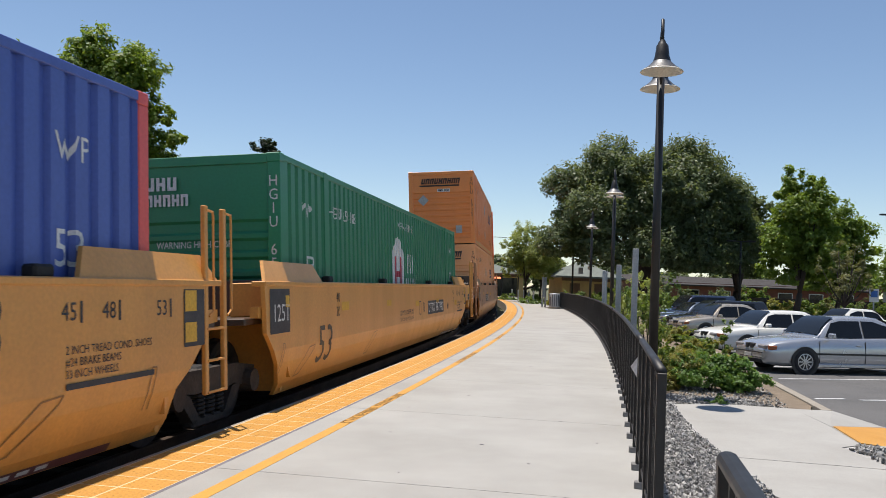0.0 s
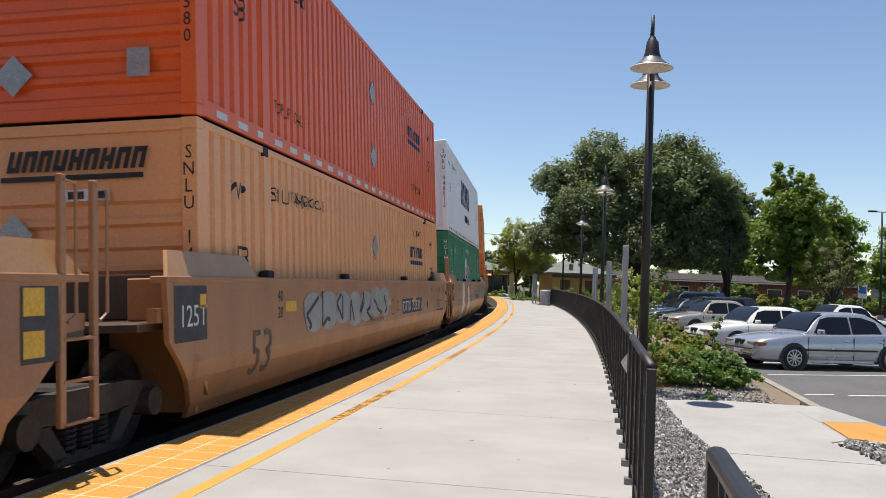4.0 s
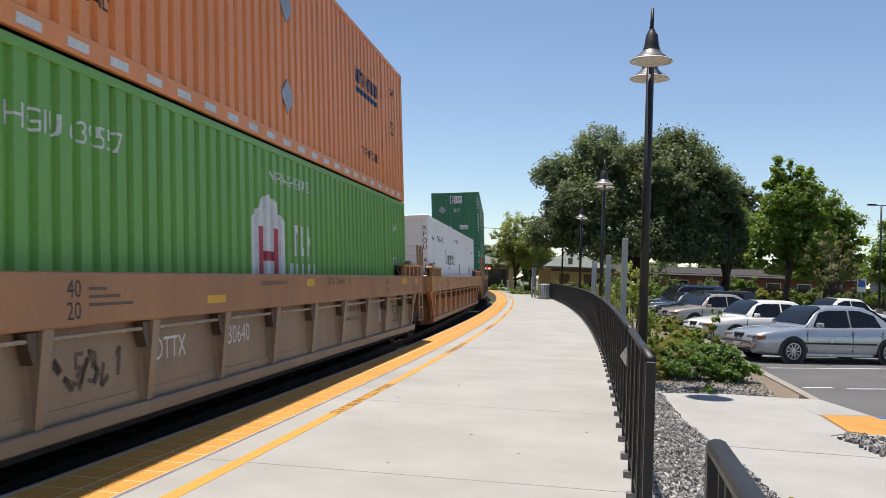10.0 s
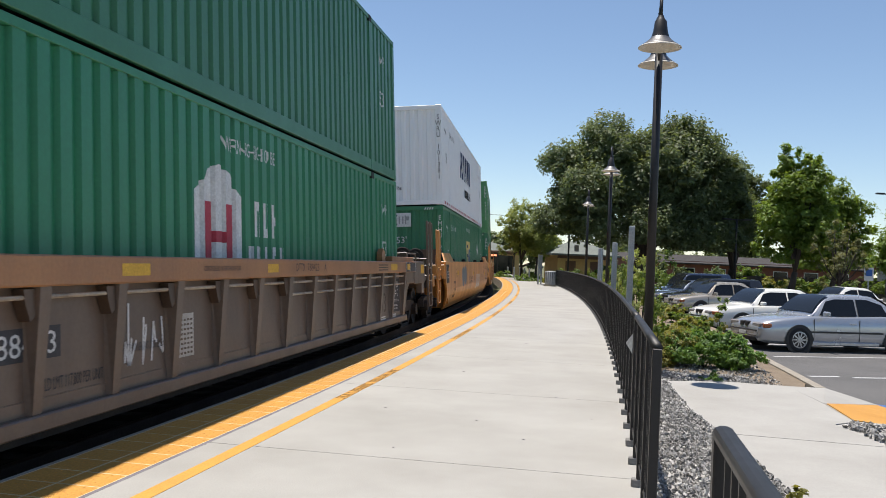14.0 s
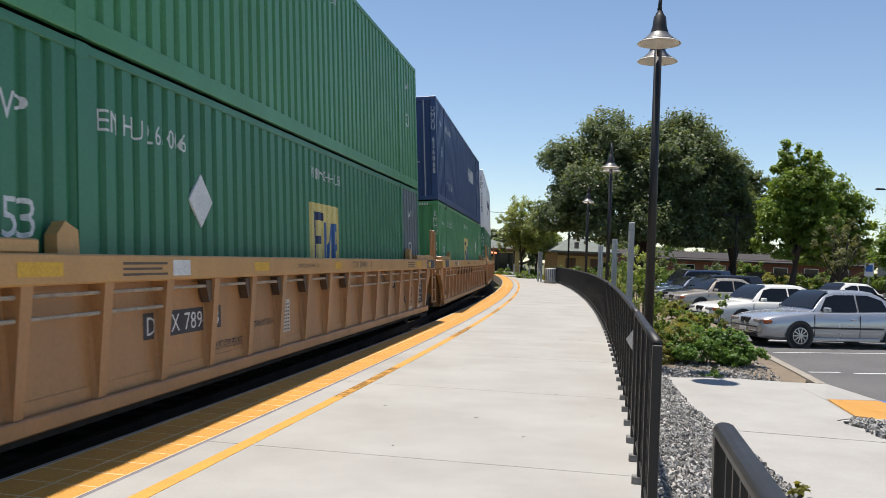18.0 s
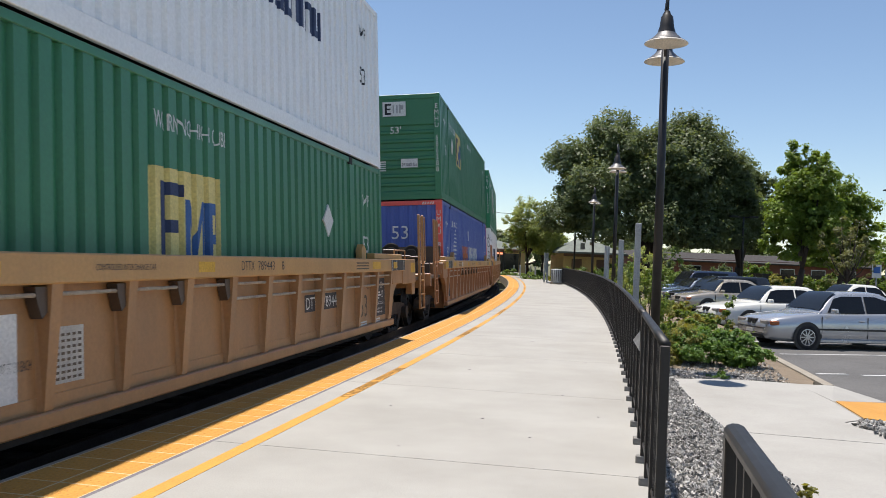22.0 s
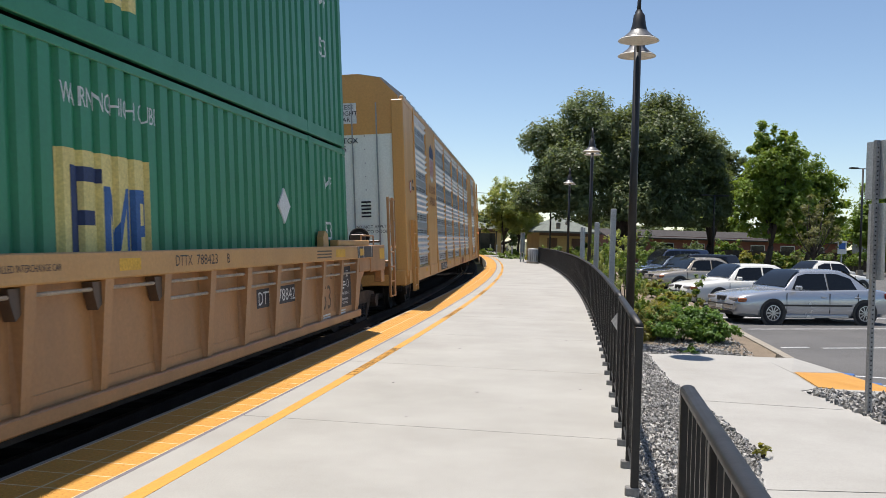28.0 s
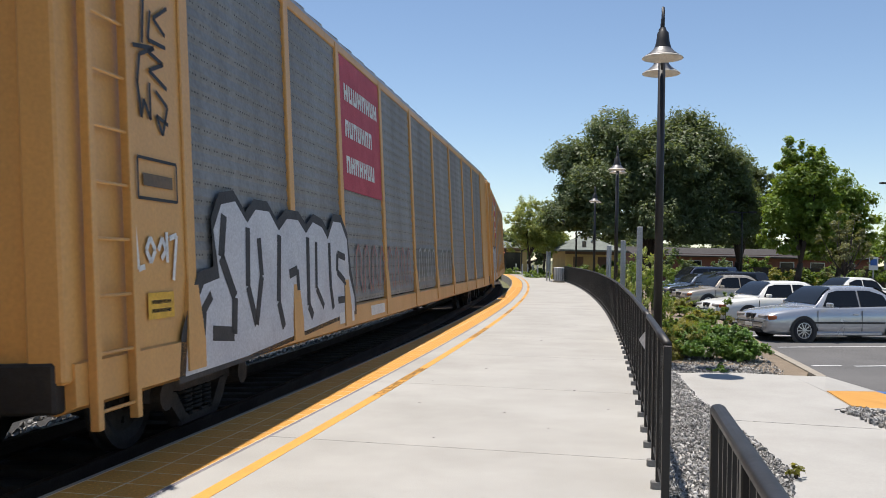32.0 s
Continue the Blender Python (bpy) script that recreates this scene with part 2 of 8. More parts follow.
    def lathe(self, prof, n=20, c=(0, 0, 0)):
        """An (r, z) outline turned about the upright axis through c."""
        vs = [(c[0] + r * math.cos(2 * math.pi * j / n), c[1] + r * math.sin(2 * math.pi * j / n), c[2] + z) for r, z in prof for j in range(n)]
        fs = [(i * n + j, i * n + (j + 1) % n, (i + 1) * n + (j + 1) % n, (i + 1) * n + j) for i in range(len(prof) - 1) for j in range(n)]
        return self.add(vs, fs)

    def disc_x(self, y, z, prof, n=20, x=0.0):
        """An (r, x) outline turned about the axis along x through (y, z)."""
        vs = [(x + d, y + r * math.cos(2 * math.pi * j / n), z + r * math.sin(2 * math.pi * j / n)) for r, d in prof for j in range(n)]
        fs = [(i * n + j, i * n + (j + 1) % n, (i + 1) * n + (j + 1) % n, (i + 1) * n + j) for i in range(len(prof) - 1) for j in range(n)]
        return self.add(vs, fs)

    def mesh(self, name, material, smooth=False):
        me = bpy.data.meshes.new(name)
        me.from_pydata(self.v, [], self.f)
        bm = bmesh.new()
        bm.from_mesh(me)
        bmesh.ops.recalc_face_normals(bm, faces=bm.faces)
        bm.to_mesh(me)
        bm.free()
        if smooth:
            me.polygons.foreach_set("use_smooth", [True] * len(me.polygons))
        me.materials.append(material)
        return me


def part(name, geo, material, parent=None, label="", smooth=False):
    """Links a Geo (or a ready mesh) as one mesh object under its thing."""
    me = geo.mesh(name, material, smooth) if isinstance(geo, Geo) else geo
    ob = new(name, me)
    if parent:
        ob.parent = parent
    if label:
        ob["label"] = label
    return ob


def thing(name, m, label, category, group="", kind=""):
    ob = new(name)
    ob.empty_display_size = 0.2
    ob.matrix_world = m
    return tagged(ob, label, category, group, kind)


def single(name, geo, material, label, category="", group="", kind="", smooth=False):
    return tagged(part(name, geo, material, smooth=smooth), label, category, group, kind)


# ---- the plan ----
# The platform and its fence run round one centre, the track round another.
PC, PR, PA = (-413.93, 87.23), 420.0, -0.2092
TC, TR, TA = (-476.47, 90.83), 480.0, -0.19
TRACK_Z, BANK = -0.25, radians(3.6)
LOT_Z = -0.50


def plat(rho, u, z=0.0):
    """A point of the platform: rho metres from its centre, u metres along it."""
    a = PA + u / PR
    return Vector((PC[0] + rho * math.cos(a), PC[1] + rho * math.sin(a), z))


def ring(rho0, rho1, u0, u1, z0, z1, step=1.5, geo=None):
    """A curved strip of the platform, as a closed body."""
    g = geo or Geo()
    n = max(1, round((u1 - u0) / step))
    vs = []
    for i in range(n + 1):
        u = u0 + (u1 - u0) * i / n
        vs += [plat(rho0, u, z0), plat(rho1, u, z0), plat(rho1, u, z1), plat(rho0, u, z1)]
    fs = []
    for i in range(n):
        for j in range(4):
            fs.append((4 * i + j, 4 * i + (j + 1) % 4, 4 * i + 4 + (j + 1) % 4, 4 * i + 4 + j))
    fs += [(3, 2, 1, 0), (4 * n, 4 * n + 1, 4 * n + 2, 4 * n + 3)]
    return g.add(vs, fs)


def track_pose(s, t_off=0.0, z=0.0):
    a = TA + s / 481.0
    r = TR + t_off
    return pose(TC[0] + r * math.cos(a), TC[1] + r * math.sin(a), TRACK_Z + z, 0, -math.degrees(BANK), math.degrees(a))


# ---- ground ----
single("ground", Geo().slab([(-600, -300), (600, -300), (600, 900), (-600, 900)], -1.3, -0.62), GRASS_GROUND, "dry level ground reaching to the horizon", "ground", kind="structure")
cs = lambda r, a: (TC[0] + r * math.cos(a), TC[1] + r * math.sin(a))
arc = [TA + (-40 + i * 3.5) / 481 for i in range(71)]
# Its colour carries the black shade under the cars.
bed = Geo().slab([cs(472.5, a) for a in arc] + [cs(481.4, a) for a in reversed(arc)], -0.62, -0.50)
single("track_bed", bed, BALLAST_BED, "shade-darkened ballast bed under the railway track", "track bed", kind="structure")
U0, U1 = -14.0, 130.0
single("platform", ring(PR - 0.62, PR + 3.27, U0, U1, -0.62, -0.012), CONCRETE_OLD, "concrete platform body curving along the track", "platform", kind="structure")
lot = Geo().slab([(6.2, -8), (60, -8), (60, 75), (12.5, 75), (10.2, 40), (7.2, 21), (6.1, 13)], -0.62, LOT_Z)
single("road", lot, ASPHALT, "grey asphalt parking lot", "parking lot", kind="structure")


# ---- fence and lamps (station side) ----
FR = PR + 3.2
FENCE_TOP = 1.09


def fence_rho(u):
    """The fence draws a little nearer to the track on its way."""
    return FR + 0.055 - 0.0032 * max(0.0, u)


SHOE_GREY = mat("grey fence shoe", (0.26, 0.25, 0.24), (0.18, 0.175, 0.17), rough=0.7, scale=8)


def fence_run(u0, u1, name_label, shift=0.02):
    root = thing("fence", pose(*plat(FR, (u0 + u1) / 2)), name_label, "fence", "platform fence")
    inv = root.matrix_world.inverted()
    n = round((u1 - u0) / 0.6)
    for zt, nm, h, w in ((FENCE_TOP, "top_rail", 0.045, 0.054), (0.16, "bottom_rail", 0.035, 0.03)):
        m, g = max(2, round((u1 - u0) / 0.8)), Geo()
        for i in range(m + 1):
            for j in range(12):
                t = math.pi * (j + 0.5) / 6
                q = plat(fence_rho(u0 + (u1 - u0) * i / m) + shift + w * 0.5 * max(-1, min(1, 1.08 * math.cos(t))), u0 + (u1 - u0) * i / m, zt - h / 2 + h * 0.5 * max(-1, min(1, 1.08 * math.sin(t))))
                g.v.append(tuple(inv @ q))
        g.f += [(12 * i + j, 12 * i + (j + 1) % 12, 12 * i + 12 + (j + 1) % 12, 12 * i + 12 + j) for i in range(m) for j in range(12)]
        g.f += [tuple(range(12)), tuple(range(12 * m, 12 * m + 12))]
        part(nm, g, BLACK_METAL, root, smooth=nm == "top_rail")
    bal = Geo().box(-0.009, -0.009, 0.15, 0.009, 0.009, FENCE_TOP - 0.04).mesh("baluster", BLACK_METAL)
    post = Geo().box(-0.025, -0.025, -0.05, 0.025, 0.025, FENCE_TOP - 0.03, 0.004).mesh("post", BLACK_METAL)
    brk = Geo().box(-0.058, -0.03, -0.01, 0.03, 0.03, 0.055, 0.008).mesh("bracket", SHOE_GREY)
    k = round((u1 - u0) / 0.75)
    for i in range(k + 1):
        u = u0 + (u1 - u0) * i / k
        a = math.degrees(PA + u / PR)
        for nm, me in (("post", post), ("bracket", brk)):
            o = part(nm, me, None, root)
            o.matrix_basis = inv @ pose(*plat(fence_rho(u) + shift, u), 0, 0, a)
    return root, inv, bal, shift


def balusters(root, inv, bal, shift, u0, u1, step=0.115):
    n = round((u1 - u0) / step)
    for i in range(1, n):
        u = u0 + (u1 - u0) * i / n
        o = part("baluster", bal, None, root)
        o.matrix_basis = inv @ pose(*plat(fence_rho(u) + shift, u), 0, 0, math.degrees(PA + u / PR))


FENCES = []
for a, b in ((5.32, 7.98), (8.02, 18.4), (18.44, 31.9), (31.94, 45.4), (45.44, 60.8)):
    FENCES.append((a, b, fence_run(a, b, "black steel picket fence along the platform's back edge")))
FENCES.append((-6.0, 2.95, fence_run(-6.0, 2.95, "black steel picket rail beside the platform entrance", 0.055)))


def street_lamp(x, y, z, turn=0.0):
    root = thing("street_lamp", pose(x, y, z, 0, 0, turn), "black steel platform lamp with two pale bell shades", "lamp", "platform lamps")
    k = 1.35
    h = (5.62 - z) / k

    def bit(name, g, material, label=""):
        g.v = [(p[0] * k, p[1] * k, p[2] * k) for p in g.v]
        return part(name, g, material, root, label, smooth=True)
    bit("pole", Geo().tube((0, 0, 0.35), (0, 0, h), 0.058, 14, 0.045), BLACK_METAL)
    bit("base", Geo().lathe([(0.17, 0), (0.17, 0.05), (0.12, 0.1), (0.11, 0.36), (0.075, 0.42), (0.0, 0.42)], 16), BLACK_METAL)
    bit("finial", Geo().lathe([(0.045, 0), (0.05, 0.03), (0.025, 0.07), (0.03, 0.1), (0.0, 0.14)], 10, (0, 0, h)), BLACK_METAL)
    for sd in (1, -1):
        pts = [(0, sd * 0.03, h - 0.5), (0, sd * 0.09, h - 0.1), (0, sd * 0.17, h + 0.14), (0, sd * 0.28, h + 0.24), (0, sd * 0.39, h + 0.2), (0, sd * 0.45, h + 0.06), (0, sd * 0.46, h - 0.1)]
        bit("arm", Geo().pipe(pts, 0.02, 8), BLACK_METAL)
        c = (0, sd * 0.46, h - 0.40)
        bit("housing", Geo().lathe([(0.03, 0.34), (0.045, 0.3), (0.07, 0.27), (0.085, 0.15), (0.1, 0.1), (0.11, 0.06)], 18, c), BLACK_METAL)
        bit("hood", Geo().lathe([(0.105, 0.08), (0.13, 0.05), (0.19, -0.003), (0.225, -0.022), (0.225, -0.03), (0.1, 0.05)], 24, c), HOOD_GREY, "dull grey metal hood")
        bit("shade", Geo().lathe([(0.222, -0.024), (0.25, -0.04), (0.256, -0.05), (0.246, -0.05), (0.17, -0.018), (0.1, 0.045), (0, 0.045)], 24, c), SHADE_METAL, "pale enamelled bell shade")
    return root


for rho, u, far in ((0.34, 11.55, 1.35), (0.16, 23.9, 1.42), (-0.02, 35.8, 1.46), (-0.3, 47.0, 1.46), (-0.35, 59.0, 1.46)):
    p = plat(FR + rho, u) * far
    street_lamp(p.x, p.y, -0.3 if p.x > plat(PR + 3.27, 0).x + 1.0 and p.y < 60 else 0.0, -13)


# ---- trees ----
def leaf_mesh(name, pts, nrm, size, material, rng):
    """Small pointed leaf pieces at the points, one mesh."""
    n = len(pts)
    d = rng.normal(size=(n, 3))
    nrm = nrm + np.array([0, 0, 0.25]) + rng.normal(size=(n, 3)) * 0.5
    nrm /= np.linalg.norm(nrm, axis=1)[:, None]
    a = np.cross(nrm, d)
    a /= np.linalg.norm(a, axis=1)[:, None]
    b = np.cross(nrm, a)
    s = size * rng.uniform(0.6, 1.4, (n, 1))
    k = nrm * s * 0.18
    v = np.stack([pts - a * s, pts - b * s * 0.55 + k, pts + a * s, pts + b * s * 0.55 + k], 1).reshape(-1, 3)
    me = bpy.data.meshes.new(name)
    me.vertices.add(4 * n)
    me.vertices.foreach_set("co", v.ravel())
    me.loops.add(4 * n)
    me.loops.foreach_set("vertex_index", np.arange(4 * n))
    me.polygons.add(n)
    me.polygons.foreach_set("loop_start", np.arange(n) * 4)
    me.update(calc_edges=True)
    me.materials.append(material)
    return me


def crown_points(rng, blobs, per):
    """Points on uneven shells of the blobs (x, y, z, rx, ry, rz), thinned to leave gaps."""
    P, N = [], []
    for x, y, z, rx, ry, rz in blobs:
        k = int(per * (rx * ry + ry * rz + rx * rz) / 3)
        m = max(4, k // 60)
        cd = rng.normal(size=(m, 3))
        cd /= np.linalg.norm(cd, axis=1)[:, None]
        cr = rng.uniform(0.5, 1.05, (m, 1))
        pick = rng.integers(0, m, k)
        off = rng.normal(size=(k, 3)) * 0.14
        d = cd[pick] * cr[pick] + off
        keep = d[:, 2] > -0.75
        P.append((np.array([x, y, z]) + d * np.array([rx, ry, rz]))[keep])
        nn = cd[pick] * 0.6 + off * 2.0 + np.array([0, 0, 0.55])
        N.append((nn / np.linalg.norm(nn, axis=1)[:, None])[keep])
    return np.concatenate(P), np.concatenate(N)


def tree(name, x, y, z, height, trunk_h, trunk_r, blobs, per, size, leaf, label, category="tree", seed=1, limbs=7):
    rng = np.random.default_rng(seed)
    root = thing(name, pose(x, y, z), label, category)
    g = Geo()
    bend = [(0, 0, 0), (rng.uniform(-.1, .1), rng.uniform(-.1, .1), trunk_h * 0.5), (rng.uniform(-.25, .25), rng.uniform(-.25, .25), trunk_h)]
    g.tube(bend[0], bend[1], trunk_r * 1.25, 10, trunk_r).tube(bend[1], bend[2], trunk_r, 10, trunk_r * 0.8)
    top = Vector(bend[2])
    part("trunk", g, BARK, root, smooth=True)
    for i in range(limbs):
        b = blobs[i % len(blobs)]
        tip = Vector((b[0], b[1], b[2])) + Vector(rng.uniform(-.3, .3, 3)) * b[3]
        mid = top.lerp(tip, 0.5) + Vector((0, 0, -0.1 * (tip - top).length))
        part("limb", Geo().tube(top, mid, trunk_r * 0.5, 7, trunk_r * 0.3).tube(mid, tip, trunk_r * 0.3, 6, trunk_r * 0.1), BARK, root, smooth=True)
    P, N = crown_points(rng, blobs, per)
    part("crown", leaf_mesh("crown", P, N, size, leaf, rng), None, root)
    return root


def blobs_in(rng, n, cx, cy, cz, rx, ry, rz, r):
    """Lumps of a crown: most round its outside, which they reach, the rest within."""
    out = []
    for i in range(n):
        k = (i + 0.5) / n
        zz, an = 1 - 1.75 * k, i * 2.39996 + rng.uniform(-0.4, 0.4)
        h = math.sqrt(max(0, 1 - zz * zz))
        s = r * rng.uniform(0.55, 1.35)
        f = rng.uniform(0.72, 1.06) if i % 4 else 0.45
        out.append((cx + h * math.cos(an) * max(0.2, rx - s * 0.85) * f, cy + h * math.sin(an) * max(0.2, ry - s * 0.85) * f, cz + zz * max(0.2, rz - s * 0.75) * f, s, s, s * 0.85))
    return out


r1 = np.random.default_rng(5)
oak = blobs_in(r1, 46, 0, 0, 7.9, 7.2, 5.6, 4.7, 1.75) + [(-2.6, 0, 11.3, 1.9, 2, 1.5), (2.9, 0.5, 11.5, 2.1, 2, 1.4), (-5.6, 0, 9.2, 1.6, 2, 1.5), (5.9, 0, 9.0, 1.5, 2, 1.6)] + [(-6.0, -1, 5.2, 1.7, 2, 1.4), (-3.4, -3, 4.5, 1.8, 2, 1.3), (5.2, -1, 4.6, 2.0, 2, 1.5), (2.6, -3.2, 4.4, 2.0, 2, 1.4), (0, -3.5, 5.0, 2.2, 2, 1.8), (6.6, 0, 6.2, 1.6, 1.8, 1.6)]
tree("oak_tree", 14.2, 61, -0.6, 13, 2.6, 0.55, oak, 1900, 0.112, OAK_LEAF, "large dark green oak with a broad crown beside the parking lot", seed=2, limbs=14)
tree("oak_tree", 21.7, 64, -0.6, 10, 2.2, 0.35, blobs_in(r1, 30, 0, 0, 6.1, 3.3, 2.8, 4.3, 1.2) + [(0, 0, 9.2, 1.3, 1.2, 1.0)], 1600, 0.112, OAK_LEAF, "smaller dark green oak behind the parking lot", seed=21, limbs=8)
tree("maple_tree", 21.0, 51, -0.6, 9.5, 2.2, 0.2, blobs_in(r1, 36, 0.1, 0, 5.3, 2.6, 2.4, 4.2, 0.9) + [(-0.4, 0, 8.9, 0.7, 0.7, 0.8), (0.9, 0, 8.6, 0.6, 0.6, 0.8)], 1600, 0.105, BRIGHT_LEAF, "bright green leafy tree by the parking lot", seed=3)
tree("maple_tree", 25.0, 55, -0.6, 9, 2.0, 0.18, blobs_in(r1, 30, 0, 0, 4.6, 3.0, 2.5, 3.9, 0.95), 1500, 0.105, BRIGHT_LEAF, "bright green leafy tree by the parking lot", seed=4)
tree("sparse_tree", 21.6, 46, -0.6, 5, 1.6, 0.1, blobs_in(r1, 26, 0, 0, 2.9, 1.9, 1.6, 2.5, 0.5), 900, 0.06, SPARSE_LEAF, "thin olive-leaved tree with bare twigs by the lot", seed=8, limbs=18)
tree("young_tree", 7.4, 76, -0.3, 7, 2.0, 0.12, blobs_in(r1, 30, 0.4, 0, 4.2, 2.9, 2.4, 3.3, 0.9), 2000, 0.075, PALE_LEAF, "pale olive-green young tree beside the platform", seed=6)
tree("young_tree", 9.6, 84, -0.3, 6, 2.0, 0.12, blobs_in(r1, 14, 0, 0, 3.6, 2.2, 1.8, 2.2, 0.9), 1000, 0.12, BRIGHT_LEAF, "green young tree beside the platform", seed=61)
tree("cypress_tree", 4.9, 118, -0.6, 10, 1.5, 0.2, [(0, 0, 2 + k * 0.95, 1.3 - k * 0.13, 1.3 - k * 0.13, 1.0) for k in range(9)], 700, 0.16, DARK_LEAF, "dark narrow conifer far beyond the platform", seed=62)
for k, (x, y, h, w, lf) in enumerate(((-22.6, 57, 18.7, 5.7, BRIGHT_LEAF), (-30.5, 59, 17.6, 5.0, BRIGHT_LEAF), (-38, 52, 17, 5.5, BRIGHT_LEAF), (-18.0, 62, 10.6, 2.8, BRIGHT_LEAF), (-26, 46, 8, 4, OAK_LEAF), (-16, 69, 8, 3.2, OAK_LEAF), (-33, 44, 9, 4, OAK_LEAF))):
    tree("plane_tree", x, y, -0.6, h, 2, 0.35, blobs_in(r1, 46 if k < 2 else 26, 0, 0, h * 0.52, w, w * 0.9, h * 0.49, w * 0.26), 950 if k < 2 else 520, 0.15 if k < 2 else 0.18, lf, "tall leafy green tree across the track", seed=70 + k, limbs=9)
tree("pine_tree", -19.3, 92, -0.6, 17, 6, 0.3, blobs_in(r1, 14, 0, 0, 14.2, 2.3, 2.2, 3.2, 0.9), 900, 0.15, DARK_LEAF, "dark pine standing far across the track", seed=90)
tree("pine_tree", -23.4, 92, -0.6, 15, 6, 0.3, blobs_in(r1, 12, 0, 0, 12.4, 2.0, 2.0, 2.4, 0.9), 900, 0.15, DARK_LEAF, "dark pine standing far across the track", seed=91)
# woods and hedges that close the view
for k, (x, y, w, h, lf) in enumerate(((-52, 60, 9, 11, OAK_LEAF), (-10, 96, 6, 6, OAK_LEAF), (0, 135, 9, 5.5, OAK_LEAF), (12, 125, 9, 6.5, OAK_LEAF), (25, 118, 9, 6.5, OAK_LEAF), (42, 122, 10, 6.5, OAK_LEAF), (57, 118, 9, 6, BRIGHT_LEAF), (37, 66, 3.4, 7.8, BRIGHT_LEAF), (43, 72, 4, 7, OAK_LEAF), (75, 110, 12, 8, OAK_LEAF), (-75, 80, 12, 12, OAK_LEAF))):
    tree("broad_tree", x, y, -0.6, h, 1.4, 0.3, blobs_in(r1, 24, 0, 0, h * 0.52, w * 1.05, w * 0.8, h * 0.5, h * 0.24), 420 if y > 80 else 600, 0.22 if y > 80 else 0.16, lf, "dense green tree closing the view beyond the station", seed=100 + k, limbs=6)
rh = np.random.default_rng(12)
for k, (x, y, w, h, lf) in enumerate(((11.8, 66, 2.2, 1.6, HEDGE_LEAF), (18, 70, 3, 1.5, HEDGE_LEAF), (24, 72, 3, 1.6, HEDGE_LEAF), (30, 72, 3, 1.5, SHRUB_LEAF), (27, 62, 2.6, 1.4, HEDGE_LEAF), (36, 74, 3.4, 1.6, HEDGE_LEAF), (40, 66, 3, 1.3, SHRUB_LEAF), (8.2, 70, 1.6, 1.0, HEDGE_LEAF), (9.8, 64, 1.5, 1.0, SHRUB_LEAF), (46, 70, 3, 1.3, IVY_LEAF), (7.4, 84, 2, 1.2, HEDGE_LEAF), (-17, 60, 4, 5.5, OAK_LEAF), (-25, 56, 4.5, 6.0, OAK_LEAF), (-12, 68, 4, 5.0, HEDGE_LEAF), (-33, 50, 5, 6, OAK_LEAF), (-8.5, 78, 4, 4.5, OAK_LEAF), (17, 78, 3.5, 2.6, OAK_LEAF), (23, 80, 3.5, 2.2, OAK_LEAF), (29, 82, 3, 2.2, HEDGE_LEAF))):
    bl = [(rh.uniform(-w, w), rh.uniform(-0.8, 0.8), rh.uniform(0.15, 0.85) * h, 0.8 if h < 3 else 1.3, 0.8 if h < 3 else 1.2, h * 0.4 if h < 3 else 1.1) for _ in range(14 if h < 3 else 34)]
    rng = np.random.default_rng(200 + k)
    hd = thing("hedge", pose(x, y, -0.55), "dense green hedge beside the parking lot", "hedge")
    P, N = crown_points(rng, bl, 900)
    P[:, 2] = np.maximum(P[:, 2], 0.01)
    part("foliage", leaf_mesh("foliage", P, N, 0.11, lf, rng), None, hd)
    part("stem", Geo().tube((-w * 0.5, 0, -0.05), (-w * 0.5, 0, h * 0.6), 0.03, 6).tube((w * 0.5, 0, -0.05), (w * 0.5, 0, h * 0.6), 0.03, 6), BARK, hd)


# ---- beside the platform ----
WALK_Z, CURB_Z = -0.25, -0.33
WEST = [(3.66, 13.42), (3.4, 11.9), (3.21, 10.6), (3.11, 9.3), (3.03, 8.1), (2.88, 6.8), (2.45, 5.6), (1.42, 4.55)]
walkway = Geo().slab(WEST + [(1.32, 4.3), (0.96, 2.5), (1.5, 2.0), (2.2, 1.4), (2.6, 0.6), (2.6, -7), (4.55, -7), (4.6, 7.0), (4.7, 8.4), (4.73, 10.13), (5.055, 10.35), (5.305, 11.72), (5.49, 13.38), (4.6, 13.6)], -0.45, WALK_Z - 0.012)
single("pavement", walkway, CONCRETE_OLD, "pale concrete footpath from the platform to the parking lot", "footpath", kind="structure")
PAVE = bpy.data.objects["pavement"]
for pts in ([(3.66, 13.42), (3.4, 11.9), (3.21, 10.6), (3.11, 9.3), (4.705, 8.9), (4.73, 10.13), (5.055, 10.35), (5.305, 11.72), (5.49, 13.38), (4.6, 13.6)], [(3.108, 9.28), (3.03, 8.1), (2.88, 6.8), (2.46, 5.65), (4.59, 5.6), (4.6, 7.0), (4.7, 8.4), (4.705, 8.88)], [(2.45, 5.63), (1.42, 4.55), (1.32, 4.3), (1.15, 3.5), (4.575, 3.5), (4.59, 5.58)], [(1.145, 3.48), (0.96, 2.5), (1.5, 2.0), (2.2, 1.4), (2.6, 0.6), (4.565, 0.6), (4.575, 3.48)], [(2.6, 0.58), (2.6, -7), (4.55, -7), (4.565, 0.58)]):
    part("slab", Geo().slab(pts, WALK_Z - 0.05, WALK_Z), CONCRETE, PAVE)
